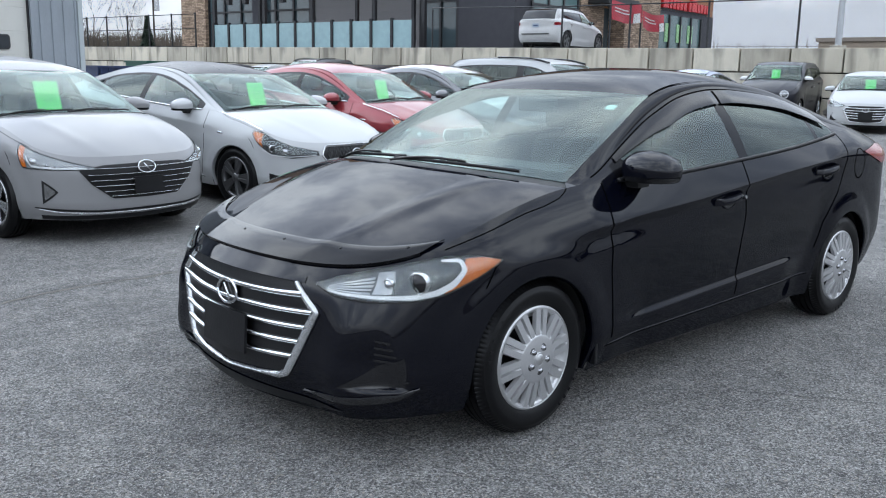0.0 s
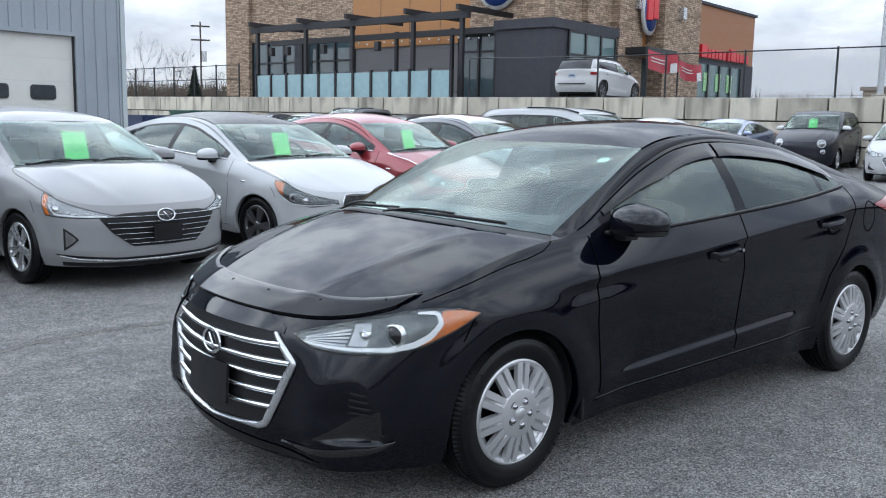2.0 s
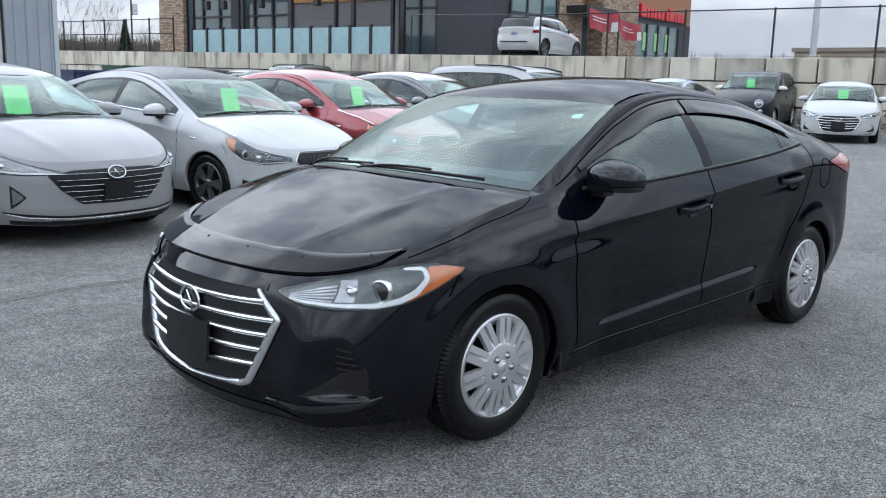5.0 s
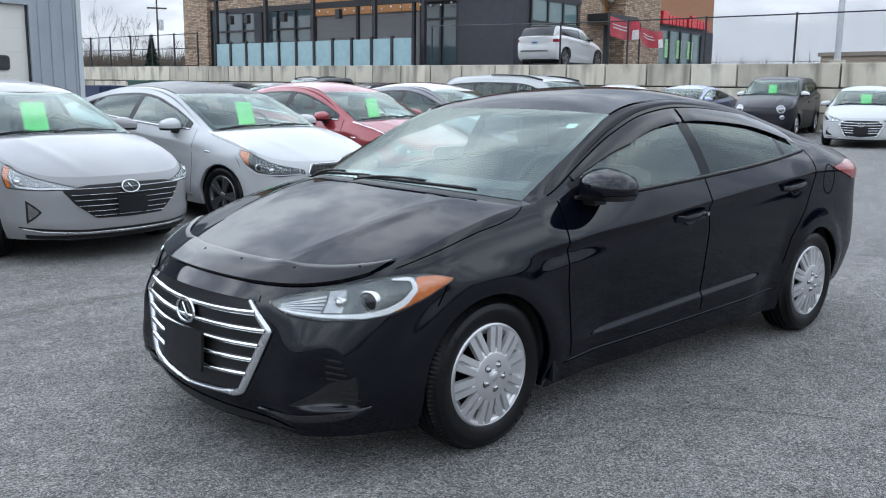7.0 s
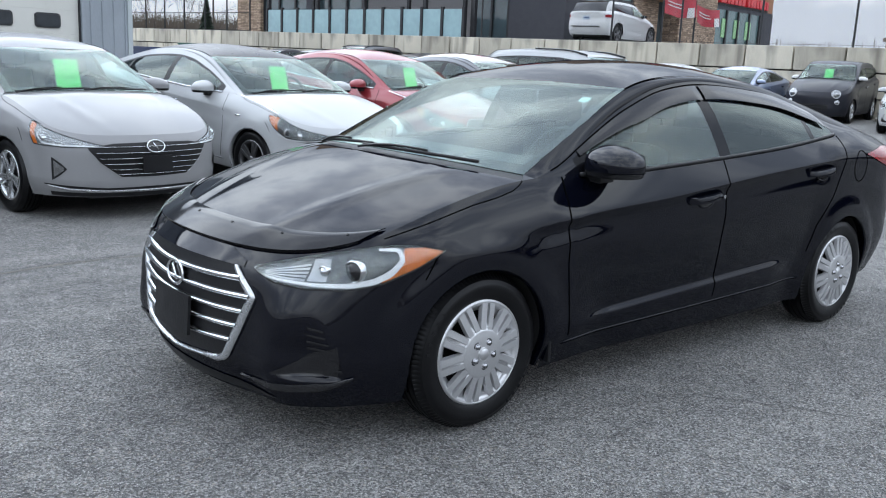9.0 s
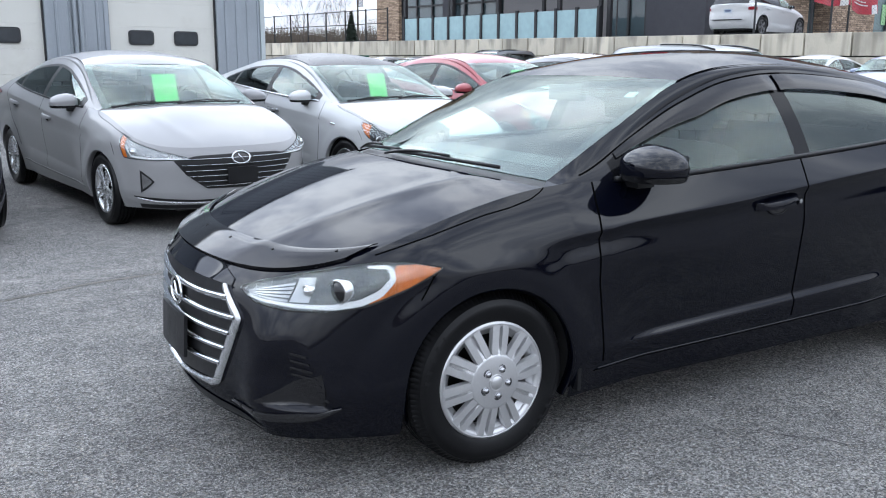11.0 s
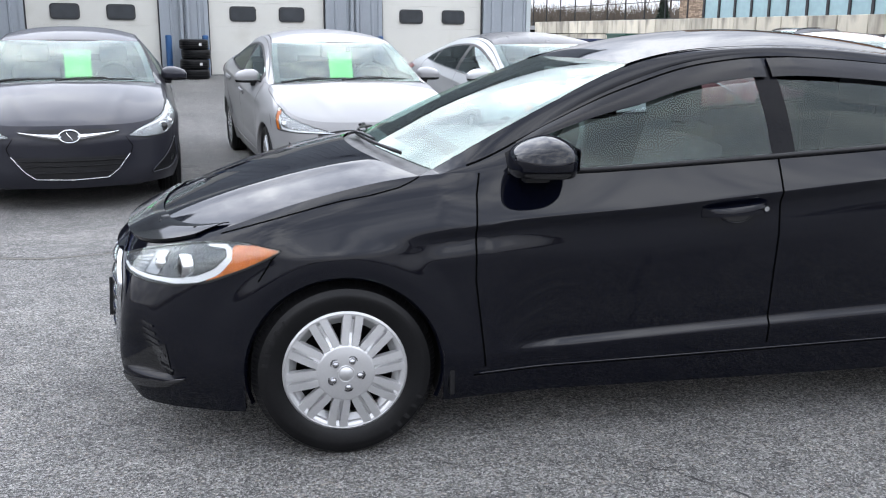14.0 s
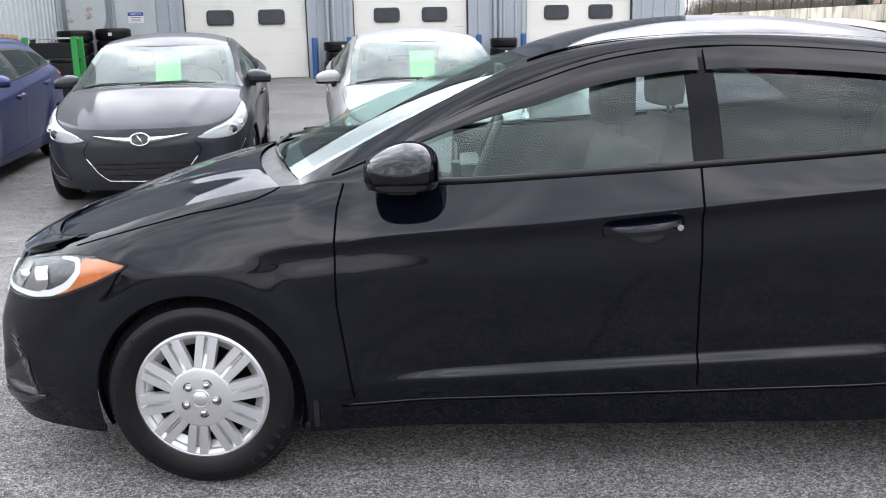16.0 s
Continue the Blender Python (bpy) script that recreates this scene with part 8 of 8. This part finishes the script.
# string lights under the beams
for k in range(16):
    v = 23.2 + 0.62 * k
    bm = bmesh.new()
    bmesh.ops.create_uvsphere(bm, u_segments=8, v_segments=6, radius=0.05, matrix=Matrix.Translation((PU + 2.8, v, 5.42 - 0.1 * math.sin(k * 1.1) ** 2)))
    part("bulb", bm, WHITE_PRINT, perg)


def light_pole(u, v, h, r):
    p = lot(empty("light_pole", "tall pale grey light pole on a concrete foot", "light pole"))
    cyl("foot", (u, v, Z0 - 0.1), (u, v, Z0 + 0.6), r * 2.4, CONCRETE, p)
    cyl("pole", (u, v, Z0 + 0.6), (u, v, Z0 + h), r, mat("galvanised", (0.459, 0.474, 0.488), 0.45, 0.3, var=0.06), p, r2=r * 0.7)
    box("lamp_head", (u - 0.7, v - 0.15, Z0 + h), (u + 0.1, v + 0.15, Z0 + h + 0.12), SATIN, p, 0.03)


light_pole(41.5, 8.36, 10.0, 0.15)

# ---- distance ----
BARK = mat("bark", (0.0814, 0.0666, 0.0555), 0.9, var=0.3, bump=0.4)
TWIG = mat("bare_twigs", (0.111, 0.0888, 0.074), 0.9, var=0.3)
NEEDLE = mat("spruce_needles", (0.018, 0.035, 0.02), 0.8, var=0.4, scale=3)
SCRUB = mat("winter_scrub", (0.118, 0.0962, 0.074), 0.95, var=0.4, scale=0.6, fine=5)


def polar(az, r, z):
    a = radians(az)
    return Vector((-2.37 + r * math.cos(a), -3.18 + r * math.sin(a), z))


def bare_tree(at, h, seed, spread=0.35):
    r = random.Random(seed)
    t = empty("bare_tree", "leafless grey tree beyond the lot", "tree", Matrix.Translation(at), "bare trees")
    vs, fs = [], []

    def limb(p, d, length, rad, depth):
        q = p + d * length
        k = len(vs)
        a = d.orthogonal().normalized()
        b = d.cross(a)
        for c, rr in ((p, rad), (q, rad * 0.65)):
            for i in range(4):
                w_ = i * math.pi / 2
                vs.append(c + (a * math.cos(w_) + b * math.sin(w_)) * rr)
        for i in range(4):
            fs.append((k + i, k + (i + 1) % 4, k + 4 + (i + 1) % 4, k + 4 + i))
        if depth:
            for _ in range(3 if depth > 1 else 4):
                e = (d + Vector((r.uniform(-1, 1), r.uniform(-1, 1), r.uniform(-0.25, 0.7))) * spread * 1.6).normalized()
                limb(p + d * length * r.uniform(0.55, 1.0), e, length * r.uniform(0.5, 0.75), rad * 0.55, depth - 1)
    limb(Vector((0, 0, 0)), Vector((0, 0, 1)), h * 0.3, h * 0.014, 0)
    mesh_ob("trunk", vs, fs, BARK, t)
    vs, fs = [], []
    for _ in range(5):
        limb(Vector((0, 0, h * r.uniform(0.22, 0.32))), Vector((r.uniform(-0.5, 0.5), r.uniform(-0.5, 0.5), 1)).normalized(), h * 0.3, h * 0.0035, 4)
    mesh_ob("crown", vs, fs, TWIG, t)


def spruce(at, h, seed):
    r = random.Random(seed)
    t = empty("spruce_tree", "dark green pointed spruce beyond the fence", "tree", Matrix.Translation(at))
    cyl("trunk", (0, 0, 0), (0, 0, h * 0.96), h * 0.02, BARK, t, r2=0.02)
    vs, fs = [], []
    for i in range(750):
        f = r.random() ** 0.7
        z = h * (0.08 + 0.9 * (1 - f))
        rad = h * 0.26 * f * r.uniform(0.75, 1.1) + 0.05
        a = r.uniform(0, 6.283)
        o = Vector((math.cos(a), math.sin(a), 0))
        s = Vector((-math.sin(a), math.cos(a), 0)) * h * 0.055
        k = len(vs)
        c0 = Vector((0, 0, z))
        tip = c0 + o * rad - Vector((0, 0, rad * 0.35))
        mid = c0 + o * rad * 0.6 - Vector((0, 0, rad * 0.08))
        vs.extend([c0, mid - s, tip, mid + s, mid - Vector((0, 0, h * 0.02))])
        fs.extend([(k, k + 1, k + 2), (k, k + 2, k + 3), (k + 1, k + 4, k + 2), (k + 4, k + 3, k + 2)])
    mesh_ob("crown", vs, fs, NEEDLE, t, smooth=False)


spruce(polar(64.9, 110, 1.5), 5.9, 5)
for i, (az, r, h) in enumerate(((67.9, 120, 10.5), (66.1, 115, 9.5), (65.3, 140, 9), (63.4, 130, 8), (68.6, 150, 8), (29.6, 110, 4.2), (29.0, 112, 3.6), (63.9, 118, 6))):
    bare_tree(polar(az, r, 1.5), h, 20 + i)


def scrub_line(a0, a1, r, h, n, seed):
    rr = random.Random(seed)
    vs, fs = [], []
    for i in range(n):
        p = polar(rr.uniform(a0, a1), r * rr.uniform(0.92, 1.15), 0.5)
        hh = h * rr.uniform(0.4, 1.0)
        for _ in range(5):
            q = p + Vector((rr.uniform(-1, 1), rr.uniform(-1, 1), 0)) * hh * 0.2
            e = q + Vector((rr.uniform(-0.3, 0.3), rr.uniform(-0.3, 0.3), 1)) * hh
            s = Vector((rr.uniform(-1, 1), rr.uniform(-1, 1), 0)).normalized() * hh * 0.018
            k = len(vs)
            vs.extend([q - s, q + s, e])
            fs.append((k, k + 1, k + 2))
    tagged(mesh_ob("scrub", vs, fs, SCRUB, smooth=False), "brown winter scrub and far woods round the lot", "scrub", kind="stuff")


scrub_line(56, 74, 130, 6.0, 5200, 1)
scrub_line(14, 34, 180, 2.6, 4000, 2)
scrub_line(74, 400, 190, 9.0, 6000, 3)


def utility_pole(at, h):
    p = empty("utility_pole", "wooden utility pole with crossarms beyond the fence", "utility pole", Matrix.Translation(at))
    cyl("pole", (0, 0, 0), (0, 0, h), 0.13, BARK, p, r2=0.09, n=10)
    for z in (h - 0.6, h - 2.2):
        box("crossarm", (-1.1, -0.08, z), (1.1, 0.08, z + 0.18), BARK, p, m=Matrix.Rotation(radians(-20), 4, "Z"))
    cyl("transformer", (0.4, 0, h - 4.6), (0.4, 0, h - 3.4), 0.35, SATIN, p, n=12)


utility_pole(polar(64.5, 112, 1.0), 11.5)
far = empty("far_building", "low tan commercial building across the road", "building")
q = polar(22.9, 130, 0)
box("wall", (q.x, q.y - 16, 0), (q.x + 20, q.y + 4.5, 6.3), mat("tan_brick", (0.266, 0.215, 0.163), 0.85), far)
box("roof_edge", (q.x - 0.3, q.y - 16.3, 6.3), (q.x + 20, q.y + 4.8, 6.8), mat("tan_trim", (0.185, 0.155, 0.126), 0.8), far)

# ---- the white SUV on the terrace ----
BOXY = dict(TALL)
BOXY.update(
    plan=SALOON["plan"][:11] + [(3.1, 0.885), (3.38, 0.83), (3.5, 0.64), (3.55, 0.3), (3.56, 0)],
    rail=TALL["rail"][:6] + [(2.08, 0.69, 1.335), (2.8, 0.7, 1.325), (3.16, 0.72, 1.26), (3.32, 0.76, 1.06)],
    inner=TALL["inner"][:5] + [(2.1, 0.62, 1.39), (3.0, 0.63, 1.375), (3.24, 0.66, 1.27), (3.4, 0.73, 1.05)], roof_back=3.04, deck=3.4,
    glass=[(0.76, 1.43, 0), (1.55, 2.32, 1), (2.4, 2.96, 1)])
TERRACE_SUV = scaled(BOXY, 1.07, 1.05, 1.17, tyre=0.38, rim=0.24, arch=0.42, width=0.25)
jp = LOT @ Vector((31.8, 16.5, 0))
terrace_suv = build_car(TERRACE_SUV, "car", "white SUV with red tail lamps parked on the terrace", PAINT_WHITE, Matrix.Translation((jp.x, jp.y, WALL_Z)) @ Matrix.Rotation(radians(9.8 + 180 + 2), 4, "Z"), "dark", group="", rear_glass=GLOSS_BLACK)
common(terrace_suv, mirror_coat=PAINT_CHARCOAL, tail=False)
roof_rails(terrace_suv)
for cx in (0.0, TERRACE_SUV["wb"]):
    a = np.linspace(0.0, math.pi, 25)
    for side in (1, -1):
        x, z = cx + 0.43 * np.cos(a), 0.372 + 0.43 * np.sin(a)
        q = terrace_suv["sh"].out(terrace_suv["sh"].sx(x), z, 0.006)
        tube("arch_trim", q if side == 1 else q * MIRROR, 0.03, BLACK_TRIM, terrace_suv["car"], "black arch moulding", flat=0.5)
for side in (1, -1):
    put_grid("tail_lamp", patch(terrace_suv["sh"], [("x", 3.35, 0.96), ("x", 3.56, 0.96), ("x", 3.71, 0.96)], [("x", 3.35, 1.06), ("x", 3.56, 1.08), ("x", 3.71, 1.06)], off=0.008), RED_LENS, terrace_suv["car"], side, "red tail lamp lens")

verts = [v.co for o in terrace_suv["car"].children if o.type == "MESH" for v in o.data.vertices]
rear = max(v.x for v in verts if abs(v.y) < 0.5 and 0.85 < v.z < 1.0) + 0.004
bm = bmesh.new()
add_box(bm, rear, -0.16, 0.86, rear + 0.012, 0.16, 1.02, 0.003)
plate = part("metal_plate", bm, mat("plate_enamel", (0.333, 0.385, 0.444), 0.35, var=0.1, scale=20), terrace_suv["car"], "pale enamelled metal plate")
bm = bmesh.new()
add_box(bm, rear + 0.012, -0.12, 0.915, rear + 0.015, 0.12, 0.965, 0.001)
part("bar", bm, mat("plate_ink", (0.03, 0.05, 0.12), 0.5), plate)
bm = bmesh.new()
back = max(v.x for v in verts if abs(v.y) < 0.5 and 0.5 < v.z < 0.7) + 0.004
add_box(bm, back, -0.62, 0.6, back + 0.02, 0.62, 0.64, 0.006)
part("bumper_strip", bm, BLACK_TRIM, terrace_suv["car"], "dark strip along the rear bumper")
